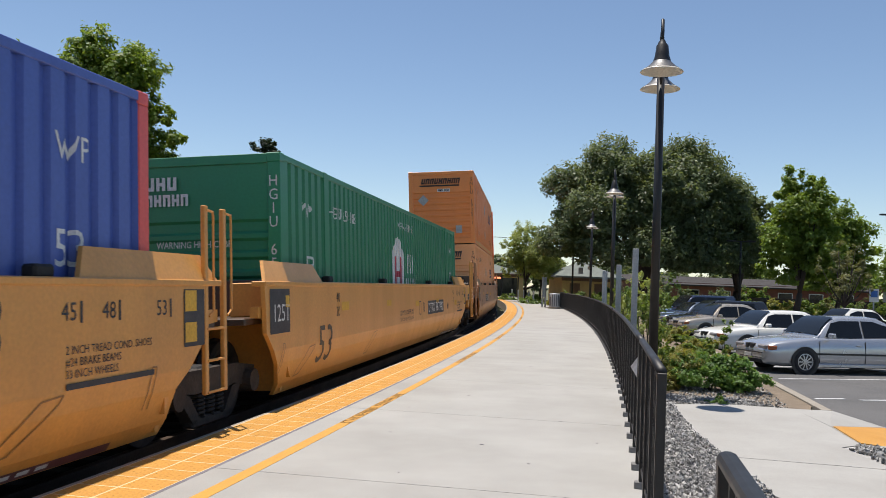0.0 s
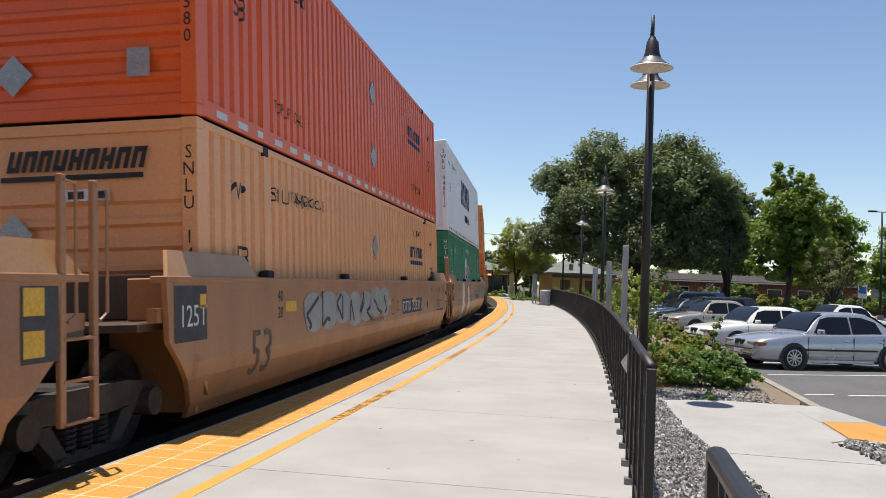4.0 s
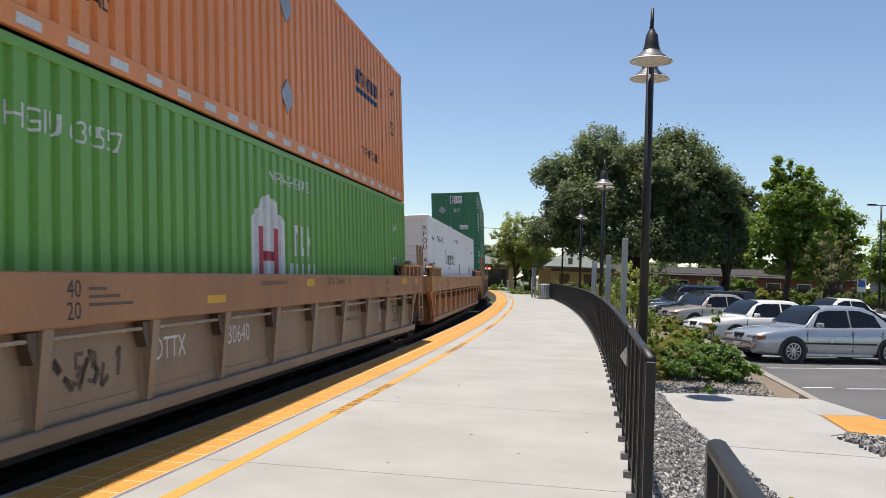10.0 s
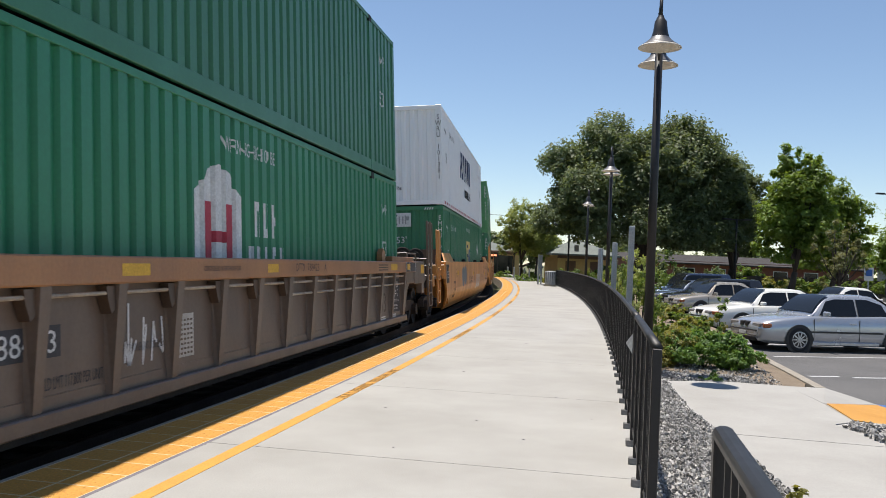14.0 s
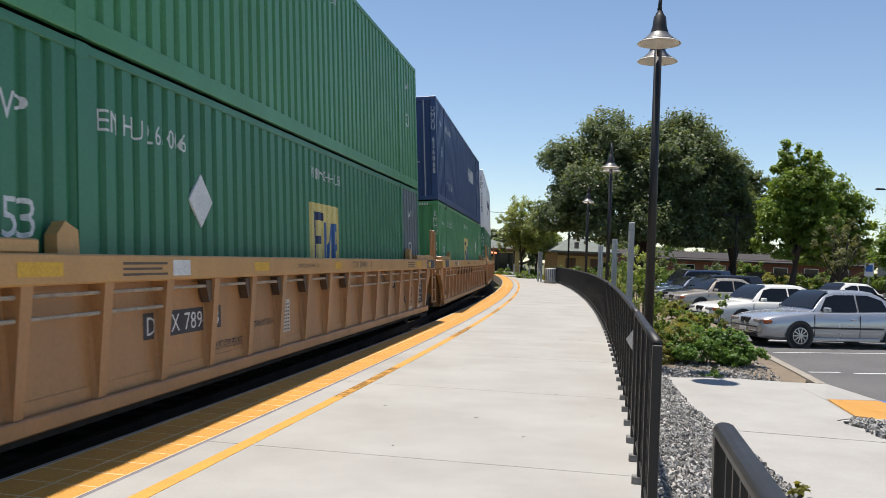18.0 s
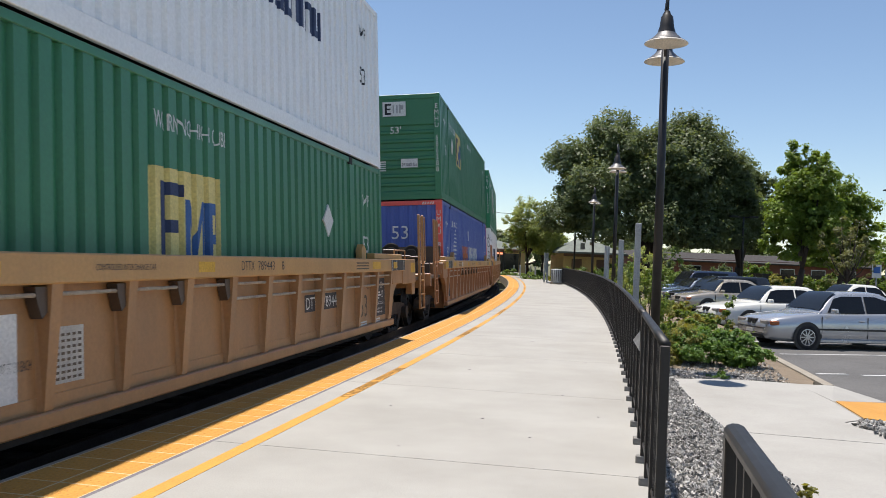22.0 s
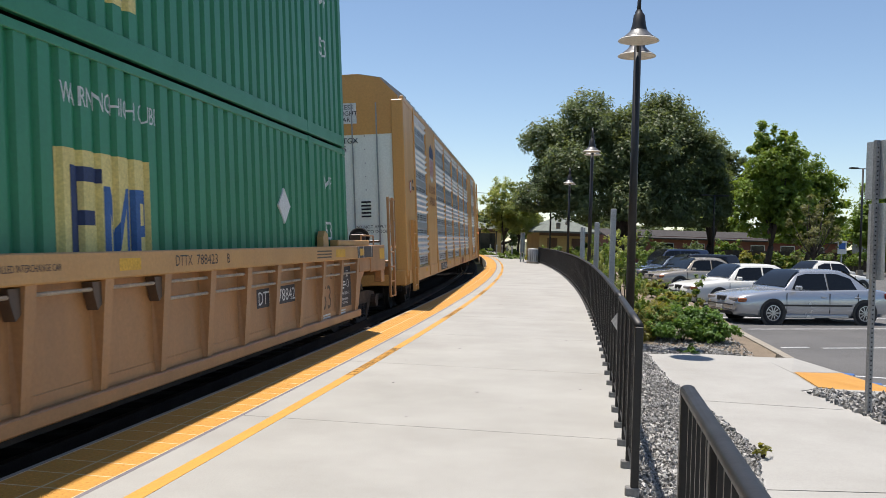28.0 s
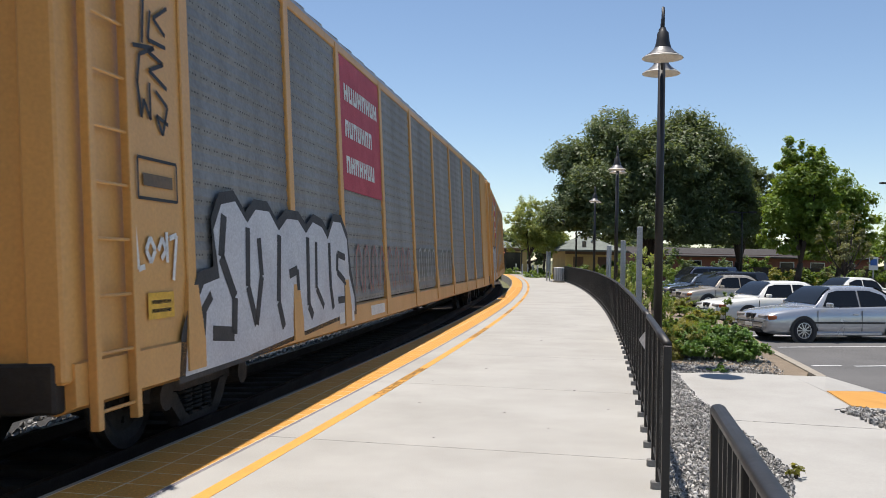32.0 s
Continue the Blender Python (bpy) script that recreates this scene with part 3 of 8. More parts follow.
# planting bed and stone strips
bed_pts = [plat(FR + 0.22, u) for u in (14.3, 20, 26, 32, 38, 44, 50, 56, 64)]
bed_o = Geo().slab([(p.x, p.y) for p in bed_pts] + [(14.5, 66), (12.3, 52), (10.0, 36), (8.6, 26), (7.2, 19), (6.4, 14.8), (5.75, 13.4), (5.5, 13.32), (4.6, 13.62), (3.66, 13.43)], -0.6, -0.3)
single("planting_bed", bed_o, SOIL, "dry brown soil bed between fence and parking lot", "soil", kind="structure")
strip = Geo().slab(WEST + [(1.3, 4.75)] + [tuple(plat(PR + 3.28, u))[:2] for u in (6, 8, 10, 12, 14.2)], -0.6, -0.24)
single("stone_strip", strip, STONE, "bed under grey crushed stone beside the fence", "gravel bed", kind="structure")
strip2 = Geo().slab([(4.74, 10.05), (4.72, 8.4), (4.62, 7.0), (4.57, -7), (5.95, -7), (5.95, 9.9), (5.9, 10.05), (5.9, 10.3), (5.06, 10.42), (4.74, 10.12)], -0.6, -0.262)
single("stone_strip", strip2, STONE, "bed under grey crushed stone beside the kerb", "gravel bed", kind="structure")
strip3 = Geo().slab([(0.94, 2.45), (0.55, 0.0), (0.2, -7), (2.58, -7), (2.58, 0.58), (2.18, 1.38), (1.48, 1.98)], -0.6, -0.24)
single("stone_strip", strip3, STONE, "bed under grey crushed stone beside the entrance rail", "gravel bed", kind="structure")


def inside(pts, x, y):
    c = False
    for (x0, y0), (x1, y1) in zip(pts, pts[1:] + pts[:1]):
        if (y0 > y) != (y1 > y) and x < (x1 - x0) * (y - y0) / (y1 - y0) + x0:
            c = not c
    return c


def stones(name, pts, z, n, size, label, seed):
    """Loose crushed stone: one joined mesh of small uneven lumps."""
    rng = np.random.default_rng(seed)
    base = np.array([(1, 0, 0), (-1, 0, 0), (0, 1, 0), (0, -1, 0), (0, 0, 1), (0, 0, -0.5), (0.7, 0.7, 0.5), (-0.7, 0.6, 0.45), (0.6, -0.7, 0.5), (-0.6, -0.7, 0.4)])
    tri = [(4, 6, 0), (4, 2, 6), (4, 7, 2), (4, 1, 7), (4, 9, 1), (4, 3, 9), (4, 8, 3), (4, 0, 8), (0, 6, 2), (2, 7, 1), (1, 9, 3), (3, 8, 0)]
    xs, ys = [p[0] for p in pts], [p[1] for p in pts]
    V, Fc = [], []
    while len(V) < n:
        x, y = rng.uniform(min(xs), max(xs)), rng.uniform(min(ys), max(ys))
        if not inside(pts, x, y):
            continue
        s = size * rng.uniform(0.5, 1.35)
        R = np.array(Euler(rng.uniform(-3, 3, 3)).to_matrix())
        v = (base * rng.uniform(0.65, 1.25, (10, 1)) * (s, s * rng.uniform(0.6, 0.95), s * rng.uniform(0.4, 0.75))) @ R.T + (x, y, z + s * rng.uniform(0.05, 0.5))
        Fc += [tuple(i + 10 * len(V) for i in t) for t in tri]
        V.append(v)
    me = bpy.data.meshes.new(name)
    me.from_pydata(np.concatenate(V).tolist(), [], Fc)
    me.materials.append(STONE)
    return tagged(new(name, me), label, "gravel", kind="stuff")


stones("crushed_stone", [(x - 0.03, y) for x, y in WEST] + [(1.32, 4.8)] + [tuple(plat(PR + 3.31, u))[:2] for u in (6, 8, 10, 12, 14.2)], -0.237, 10500, 0.024, "grey-brown crushed stone between fence and footpath", 1)
stones("crushed_stone", [(4.78, 9.98), (4.76, 8.4), (4.66, 7.0), (4.62, 4), (5.9, 4), (5.9, 9.9), (5.45, 10.0), (5.06, 10.28)], -0.26, 4200, 0.042, "grey crushed stone between footpath and kerb", 2)
stones("crushed_stone", [(0.98, 2.4), (0.75, 1.0), (0.6, -1), (2.55, -1), (2.55, 0.55), (2.15, 1.35), (1.45, 1.95)], -0.235, 2400, 0.032, "grey crushed stone beside the entrance rail", 3)
stones("crushed_stone", [(3.4, 13.5), (4.6, 13.65), (5.45, 13.4), (5.2, 14.6), (4.0, 15.0), (3.2, 14.4)], -0.3, 2600, 0.028, "thin grey crushed stone on the soil", 4)

stones("soil_clod", [(3.4, 13.9), (5.6, 13.8), (6.0, 15.6), (6.6, 18.0), (5.2, 18.0), (4.2, 15.2)], -0.3, 1800, 0.022, "loose clods and grit on the soil bed", 6)

# kerb, with a dropped ramp
kerb_line = [(11.9, 52), (9.7, 36), (8.27, 26), (7.35, 20.5), (6.43, 15.1), (6.14, 13.5)]


def kerb(pts, top, label):
    g = Geo()
    for (x0, y0), (x1, y1) in zip(pts, pts[1:]):
        d = Vector((x1 - x0, y1 - y0)).normalized()
        n = Vector((-d.y, d.x)) * -0.16
        a, b = (top, top) if not isinstance(top, tuple) else top
        vs = [(x0, y0, -0.6), (x1, y1, -0.6), (x1, y1, b), (x0, y0, a), (x0 + n.x, y0 + n.y, -0.6), (x1 + n.x, y1 + n.y, -0.6), (x1 + n.x, y1 + n.y, b), (x0 + n.x, y0 + n.y, a)]
        g.add(vs, [(0, 1, 2, 3), (4, 7, 6, 5), (3, 2, 6, 7), (0, 4, 5, 1), (1, 5, 6, 2), (0, 3, 7, 4)])
    return single("kerb", g, CONCRETE_OLD, label, "kerb", kind="structure")


kerb(kerb_line, CURB_Z + 0.06, "weathered concrete kerb along the parking lot")
kerb([(6.15, 9.9), (6.12, -8)], CURB_Z, "weathered concrete kerb along the parking lot")
ramp_quad = [(5.31, 11.72), (5.06, 10.35), (6.75, 10.6), (6.75, 13.1)]
ramp_z = [WALK_Z, WALK_Z, -0.44, -0.44]
single("ramp", Geo().slab(ramp_quad, [-0.6] * 4, ramp_z), CONCRETE_OLD, "concrete kerb ramp down to the parking lot", "ramp", kind="structure")
single("ramp_flare", Geo().slab([(5.315, 11.73), (6.75, 13.11), (6.14, 13.52), (5.5, 13.4)], [-0.6] * 4, [WALK_Z, -0.44, -0.275, WALK_Z - 0.004]), CONCRETE, "pale flared side of the kerb ramp", "ramp", kind="structure")
single("ramp_flare", Geo().slab([(5.06, 10.34), (5.7, 9.95), (6.15, 9.92), (6.75, 10.59)], [-0.6] * 4, [WALK_Z, -0.27, -0.33, -0.44]), CONCRETE, "pale flared side of the kerb ramp", "ramp", kind="structure")
single("tactile_pad", Geo().slab([(5.335, 11.68), (5.09, 10.42), (6.7, 10.66), (6.7, 12.98)], [z - 0.1 for z in ramp_z], [z + 0.01 for z in ramp_z]), TACTILE, "yellow tactile pad on the kerb ramp", "tactile paving", kind="structure")
# parking lot lines
for k, (a, b, w) in enumerate((((8.1, 20.63), (14.0, 22.1), 0.1), ((7.35, 16.9), (8.0, 17.05), 0.1), ((8.25, 16.95), (14.0, 18.2), 0.1), ((8.6, 23.9), (14.5, 25.2), 0.1), ((9.1, 27.3), (15, 28.5), 0.1), ((9.9, 31.0), (15.5, 32.1), 0.1), ((10.5, 34.5), (16, 35.6), 0.1), ((6.8, 13.25), (9.5, 12.2), 0.1), ((6.7, 12.35), (9.0, 11.4), 0.1), ((6.7, 11.4), (9.0, 10.4), 0.1))):
    d = (Vector(b) - Vector(a)).normalized()
    n = Vector((-d.y, d.x)) * w / 2
    single("parking_line", Geo().slab([(a[0] - n.x, a[1] - n.y), (b[0] - n.x, b[1] - n.y), (b[0] + n.x, b[1] + n.y), (a[0] + n.x, a[1] + n.y)], LOT_Z - 0.02, LOT_Z + 0.004), WHITE_PAINT, "worn white parking bay line on asphalt", "road marking", "parking lines", "structure")
for a, b in (((6.45, 13.6), (7.0, 13.15)), ((6.5, 12.6), (6.95, 12.2)), ((6.45, 11.6), (6.95, 11.15))):
    single("road_mark", Geo().slab([a, (b[0], b[1]), (b[0] + 0.1, b[1] + 0.25), (a[0] + 0.1, a[1] + 0.25)], LOT_Z - 0.02, LOT_Z + 0.004), BLUE_PAINT, "blue painted mark on the asphalt", "road marking", kind="structure")

# ---- signs and posts ----
POST_STEEL = mat("perforated sign post", (0.36, 0.36, 0.36), (0.27, 0.27, 0.27), rough=0.5, metal=0.5, scale=10, bump=0.05)
SIGN_BACK = mat("pale sign aluminium", (0.62, 0.63, 0.63), (0.52, 0.53, 0.54), rough=0.4, metal=0.5, scale=5, bump=0.02)
SIGN_GREY = mat("grey sign panel paint", (0.46, 0.48, 0.49), (0.38, 0.40, 0.41), rough=0.5, scale=3, bump=0.02)
root = thing("sign_post", pose(4.85, 8.7, -0.3, 0, 0, 8), "perforated steel post with two signs seen edge-on", "sign post")
part("post", Geo().box(-0.025, -0.025, 0, 0.025, 0.025, 3.1), POST_STEEL, root)
hole = Geo().box(-0.008, -0.027, -0.008, 0.008, -0.0235, 0.008).mesh("post_hole", INK_HOLE)
for k in range(58):
    part("post_hole", hole, None, root).matrix_basis = pose(0, 0, 0.08 + k * 0.0515)
part("sign_plate", Geo().box(0.03, -0.22, 2.45, 0.036, 0.22, 3.1, 0.002), SIGN_BACK, root)
part("sign_plate", Geo().box(0.03, -0.15, 1.55, 0.036, 0.15, 2.4, 0.002), SIGN_BACK, root)


def info_sign(u, rho, h=2.08, turn=0):
    p = plat(FR + rho, u, -0.2)
    r = thing("information_sign", pose(p.x, p.y, p.z, 0, 0, turn), "tall grey two-post station sign panel behind the fence", "sign", "station signs")
    for x in (-0.26, 0.26):
        part("post", Geo().box(x - 0.045, -0.05, 0, x + 0.045, 0.05, h + 0.2, 0.006), SIGN_GREY, r)
    part("panel", Geo().box(-0.215, -0.02, 0.9, 0.215, 0.02, h - 0.15, 0.004), SIGN_BACK, r)
    part("header", Geo().box(-0.215, -0.026, h - 0.14, 0.215, 0.026, h + 0.15, 0.004), SIGN_GREY, r)
    return r


for u, rho, t in ((16.2, 0.3, 78), (23.2, 0.3, 75), (31.5, 0.3, 72), (62.0, -1.2, 60)):
    info_sign(u, rho, 2.2 if u < 20 else 2.1, t)
root = thing("fence_notice", pose(*plat(fence_rho(7.4) - 0.06, 7.4, 0.9), 0, 0, math.degrees(PA + 7.25 / PR) + 48), "small white triangular notice on the fence", "notice")
part("plate", Geo().add([(0, -0.03, -0.075), (0, 0.035, 0.0), (0, -0.03, 0.075), (0.004, -0.03, -0.075), (0.004, 0.035, 0), (0.004, -0.03, 0.075)], [(0, 1, 2), (5, 4, 3), (0, 3, 4, 1), (1, 4, 5, 2), (2, 5, 3, 0)]), INK_NOTICE, root)


# ---- shrubs and ground plants ----
def bush(name, x, y, z, blobs, per, size, leaf, label, seed):
    rng = np.random.default_rng(seed)
    r = thing(name, pose(x, y, z), label, "shrub")
    g = Geo()
    for b in blobs[:6]:
        g.tube((0.05 * b[0], 0.05 * b[1], -0.03), (b[0] * 0.8, b[1] * 0.8, b[2]), 0.014, 5, 0.006)
    part("stem", g, BARK, r)
    P, N = crown_points(rng, blobs, per)
    P[:, 2] = np.maximum(P[:, 2], 0.01)
    part("foliage", leaf_mesh("foliage", P, N, size, leaf, rng), None, r)
    return r


rb = np.random.default_rng(9)


def low_blobs(n, rx, ry, h, r):
    return [(rb.uniform(-rx, rx), rb.uniform(-ry, ry), rb.uniform(0.25, 1.0) * h, r * rb.uniform(0.7, 1.2), r * rb.uniform(0.7, 1.2), r * 0.75) for _ in range(n)]


bush("olive_shrub", 4.15, 16.25, -0.3, low_blobs(22, 0.62, 0.55, 0.62, 0.26), 22000, 0.021, SHRUB_LEAF, "olive-green clipped shrub in the planting bed", 11)
bush("ivy_mound", 4.98, 15.95, -0.3, low_blobs(22, 0.6, 0.45, 0.52, 0.25), 15000, 0.028, IVY_LEAF, "glossy green ivy spilling over the bed's edge", 12)
bush("ivy_mound", 5.55, 15.75, -0.3, low_blobs(14, 0.35, 0.4, 0.3, 0.2), 15000, 0.028, IVY_LEAF, "glossy green ivy spilling over the bed's edge", 13)
bush("tall_shrub", 5.4, 16.6, -0.3, [(rb.uniform(-0.16, 0.16), rb.uniform(-0.16, 0.16), 0.25 + 0.15 * k, 0.2 - 0.015 * k, 0.2 - 0.015 * k, 0.16) for k in range(7)], 6000, 0.035, HEDGE_LEAF, "upright leafy shrub behind the ivy", 14)
bush("tall_shrub", 4.15, 17.0, -0.3, low_blobs(9, 0.22, 0.8, 0.6, 0.26), 4200, 0.05, HEDGE_LEAF, "mid-green shrub by the lamp post", 15)
bush("weed_tuft", 4.55, 13.9, -0.3, low_blobs(4, 0.1, 0.1, 0.12, 0.1), 9000, 0.035, IVY_LEAF, "small green weed in the stones", 16)
bush("weed_tuft", 2.82, 6.6, -0.24, low_blobs(4, 0.05, 0.05, 0.08, 0.06), 12000, 0.025, SHRUB_LEAF, "small dry weed at the footpath's edge", 17)
for k, (u, h) in enumerate(((16.0, 1.9), (18.3, 2.2), (20.6, 1.7), (22.5, 2.1), (26.0, 1.9), (28.5, 1.6), (31.0, 1.9), (34.5, 1.7), (38.0, 1.6), (42.0, 1.6))):
    p = plat(FR + 0.62 + 0.06 * (k % 3), u, -0.3)
    bush("sapling_shrub", p.x, p.y, p.z, [(rb.uniform(-0.16, 0.22), rb.uniform(-0.5, 0.5), rb.uniform(0.3, 1.0) * h, 0.17, 0.22, 0.24) for _ in range(12)], 3600, 0.028, PALE_LEAF if k % 3 else HEDGE_LEAF, "loose pale-leaved shrub growing behind the fence", 30 + k)
for k in range(9):
    bush("low_shrub", 5.6 + k * 0.75 + rb.uniform(-0.3, 0.3), 18.5 + k * 3.2, -0.3, low_blobs(9, 0.7, 0.9, 0.22, 0.32), 3000, 0.05, HEDGE_LEAF if k % 2 else SHRUB_LEAF, "low green shrub between fence and parked cars", 50 + k)


# ---- parked cars ----
TYRE = mat("tyre rubber", (0.022, 0.022, 0.024), rough=0.85, scale=8, bump=0.1)
RIM = mat("alloy rim", (0.55, 0.56, 0.58), (0.45, 0.46, 0.48), rough=0.3, metal=0.9, scale=8, bump=0)
CAR_GLASS = mat("dark car glass", (0.012, 0.014, 0.016), (0.009, 0.01, 0.012), rough=0.14, scale=1, bump=0, spec=0.4, fine_amount=0)
TRIM = mat("black car trim", (0.02, 0.02, 0.022), rough=0.5, scale=6, bump=0)
LAMP_GLASS = mat("headlamp glass", (0.35, 0.33, 0.31), (0.22, 0.2, 0.19), rough=0.12, scale=6, bump=0)
AMBER = mat("amber lamp glass", (0.42, 0.13, 0.05), rough=0.15, scale=6, bump=0)
REDLAMP = mat("red lamp glass", (0.3, 0.02, 0.02), rough=0.15, scale=6, bump=0)
PLATE = mat("plain plate", (0.6, 0.6, 0.58), rough=0.5, scale=8, bump=0)


def car_paint(name, c, metal=0.35, rough=0.25):
    m = mat(name, c, tuple(v * 0.93 for v in c), rough=rough, metal=metal, scale=1.0, fine=200, bump=0, fine_amount=0.05)
    m.node_tree.nodes["Principled BSDF"].inputs["Coat Weight"].default_value = 0.6
    m.node_tree.nodes["Principled BSDF"].inputs["Coat Roughness"].default_value = 0.05
    return m


SILVER = car_paint("silver car paint", (0.50, 0.515, 0.54), 0.6)
CAR_WHITE = car_paint("white car paint", (0.78, 0.77, 0.72), 0.0)
BEIGE = car_paint("beige car paint", (0.46, 0.41, 0.34), 0.4)
DARK_BLUE = car_paint("dark blue car paint", (0.03, 0.045, 0.085), 0.3)
MID_BLUE = car_paint("blue-grey car paint", (0.10, 0.13, 0.18), 0.4)
BLACK_CAR = car_paint("black car paint", (0.018, 0.02, 0.024), 0.2)


def loft(stations):
    """Skin over cross-sections: lists of (y, z) at x, mirrored to both sides."""
    g = Geo()
    rows = []
    for x, sec in stations:
        full = [(x, -y, z) for y, z in sec] + [(x, y, z) for y, z in reversed(sec)]
        rows.append(full)
    n = len(rows[0])
    vs = [p for r in rows for p in r]
    fs = [(i * n + j, i * n + (j + 1) % n, (i + 1) * n + (j + 1) % n, (i + 1) * n + j) for i in range(len(rows) - 1) for j in range(n)]
    fs += [tuple(range(n)), tuple(range((len(rows) - 1) * n, len(rows) * n))]
    return g.add(vs, fs)


def car(x, y, heading, paint_m, label, L=4.7, Wd=1.8, H=1.43, wb=2.8, wagon=False, tall=0.0, name="car"):
    """A parked car; its nose points along its own -x."""
    r = thing(name, pose(x, y, LOT_Z, 0, 0, heading), label, "car", "parked cars")
    h, gl = Wd / 2, 0.2
    belt, hood = 0.93 + tall * 0.5, 0.86 + tall * 0.45
    nose, tail = -L / 2, L / 2
    body = []
    for t, w, zl, zt in ((0.0, 0.74, 0.32, 0.60), (0.015, 0.84, 0.24, hood - 0.16), (0.06, 0.93, 0.2, hood - 0.08), (0.14, 0.985, 0.18, hood - 0.02), (0.30, 1.0, 0.17, belt), (0.5, 1.0, 0.17, belt + 0.01), (0.7, 1.0, 0.17, belt + 0.04), (0.85, 0.985, 0.18, belt + 0.05), (0.95, 0.92, 0.22, belt + 0.02), (0.99, 0.84, 0.27, belt - 0.06), (1.0, 0.76, 0.34, belt - 0.2)):
        ww = h * w
        body.append((nose + L * t, [(ww * 0.86, zl), (ww * 0.97, zl + 0.09), (ww, zl + 0.26), (ww * 0.995, (zl + zt) / 2 + 0.1), (ww * 0.965, zt - 0.06), (ww * 0.9, zt - 0.012), (ww * 0.55, zt + 0.012)]))
    part("body", loft(body), paint_m, r, smooth=True)
    top = H - 0.02
    a, b, c, d = (nose + L * 0.30, nose + L * 0.455, nose + L * 0.66, nose + L * (0.85 if not wagon else 0.96))
    c = nose + L * 0.92 if wagon else c
    wb_, wt = h * 0.9, h * 0.66
    def ring_at(xx, zz, ww, bb):
        return (xx, [(wb_, bb), (wb_ * 0.97, bb + 0.03), (ww + (wb_ - ww) * max(0, 1 - (zz - bb) / (top - bb)), max(zz - 0.05, bb + 0.04)), (ww * 0.88, max(zz, bb + 0.05)), (ww * 0.4, max(zz + 0.015, bb + 0.06))])
    st = []
    for k in range(7):
        t = k / 6
        st.append(ring_at(a + (b - a) * t, belt + (top - belt) * math.sin(t * math.pi / 2) ** 0.9, wt, belt - 0.03))
    st.append(ring_at((b + c) / 2, top + 0.015, wt, belt - 0.03))
    for k in range(7):
        t = k / 6
        st.append(ring_at(c + (d - c) * t, belt + 0.02 + (top - belt) * math.cos(t * math.pi / 2) ** (0.9 if not wagon else 0.5), wt, belt - 0.03))
    part("roof", loft(st), paint_m, r, smooth=True)
    # glass, laid a little proud of the roof shell
    def pane(nm, pts, off):
        o = Vector(off)
        vs = [Vector(p) + o for p in pts] + [Vector(p) for p in pts]
        n = len(pts)
        part(nm, Geo().add(vs, [tuple(range(n)), tuple(range(2 * n - 1, n - 1, -1))] + [(i, (i + 1) % n, n + (i + 1) % n, n + i) for i in range(n)]), CAR_GLASS, r)
    zt = top - 0.06
    f = lambda t: belt + (top - belt) * math.sin(t * math.pi / 2) ** 0.9
    xs = lambda t: a + (b - a) * t
    g = Geo()
    vs = []
    for t in (0.06, 0.25, 0.45, 0.65, 0.82):
        hw = (wt + (wb_ - wt) * (1 - (f(t) - belt) / (top - belt))) * 0.93
        vs += [(xs(t) - 0.022, -hw, f(t) + 0.02), (xs(t) - 0.03, 0, f(t) + 0.035), (xs(t) - 0.022, hw, f(t) + 0.02)]
    g.add(vs, [(3 * i + j, 3 * i + j + 1, 3 * i + j + 4, 3 * i + j + 3) for i in range(4) for j in range(2)])
    part("windscreen", g, CAR_GLASS, r, smooth=True)
    fr = lambda t: belt + 0.02 + (top - belt) * math.cos(t * math.pi / 2) ** (0.9 if not wagon else 0.5)
    xr = lambda t: c + (d - c) * t
    g, vs = Geo(), []
    for t in (0.22, 0.42, 0.62, 0.82, 0.95):
        hw = (wt + (wb_ - wt) * (1 - (fr(t) - belt) / (top - belt))) * 0.9
        vs += [(xr(t) + 0.02, -hw, fr(t) + 0.02), (xr(t) + 0.028, 0, fr(t) + 0.03), (xr(t) + 0.02, hw, fr(t) + 0.02)]
    g.add(vs, [(3 * i + j, 3 * i + j + 1, 3 * i + j + 4, 3 * i + j + 3) for i in range(4) for j in range(2)])
    part("rear_window", g, CAR_GLASS, r, smooth=True)
    mid = nose + L * 0.575
    zb = belt + 0.02
    def wall_y(z):
        return wt + (wb_ - wt) * (1 - min(1, (z - belt + 0.03) / (top - belt)))
    for sd in (-1, 1):
        front = [(xs(0.28), zb), (mid - 0.03, zb), (mid - 0.03, zt - 0.02), (b - 0.02, zt - 0.03), (xs(0.62), f(0.62) - 0.07)]
        rear = [(mid + 0.03, zb), (nose + L * (0.765 if not wagon else 0.78), zb), (c + (d - c) * (0.4 if not wagon else 0.0) - (0 if not wagon else 0.5), zt - (0.14 if not wagon else 0.03)), (c - (0.05 if not wagon else 0.6), zt - 0.02), (mid + 0.03, zt - 0.02)]
        for nm, pl in (("side_window", front), ("side_window", rear)):
            pane(nm, [(px, sd * (wall_y(pz) + 0.008), pz) for px, pz in pl], (0, sd * 0.012, 0))
        part("side_moulding", Geo().box(nose + L * 0.22, min(sd * h, sd * (h + 0.012)), 0.5, nose + L * 0.72, max(sd * h, sd * (h + 0.012)), 0.545), TRIM, r)
        part("sill", Geo().box(nose + L * 0.26, min(sd * (h - 0.06), sd * (h + 0.004)), 0.19, nose + L * 0.7, max(sd * (h - 0.06), sd * (h + 0.004)), 0.27, 0.01), paint_m, r)
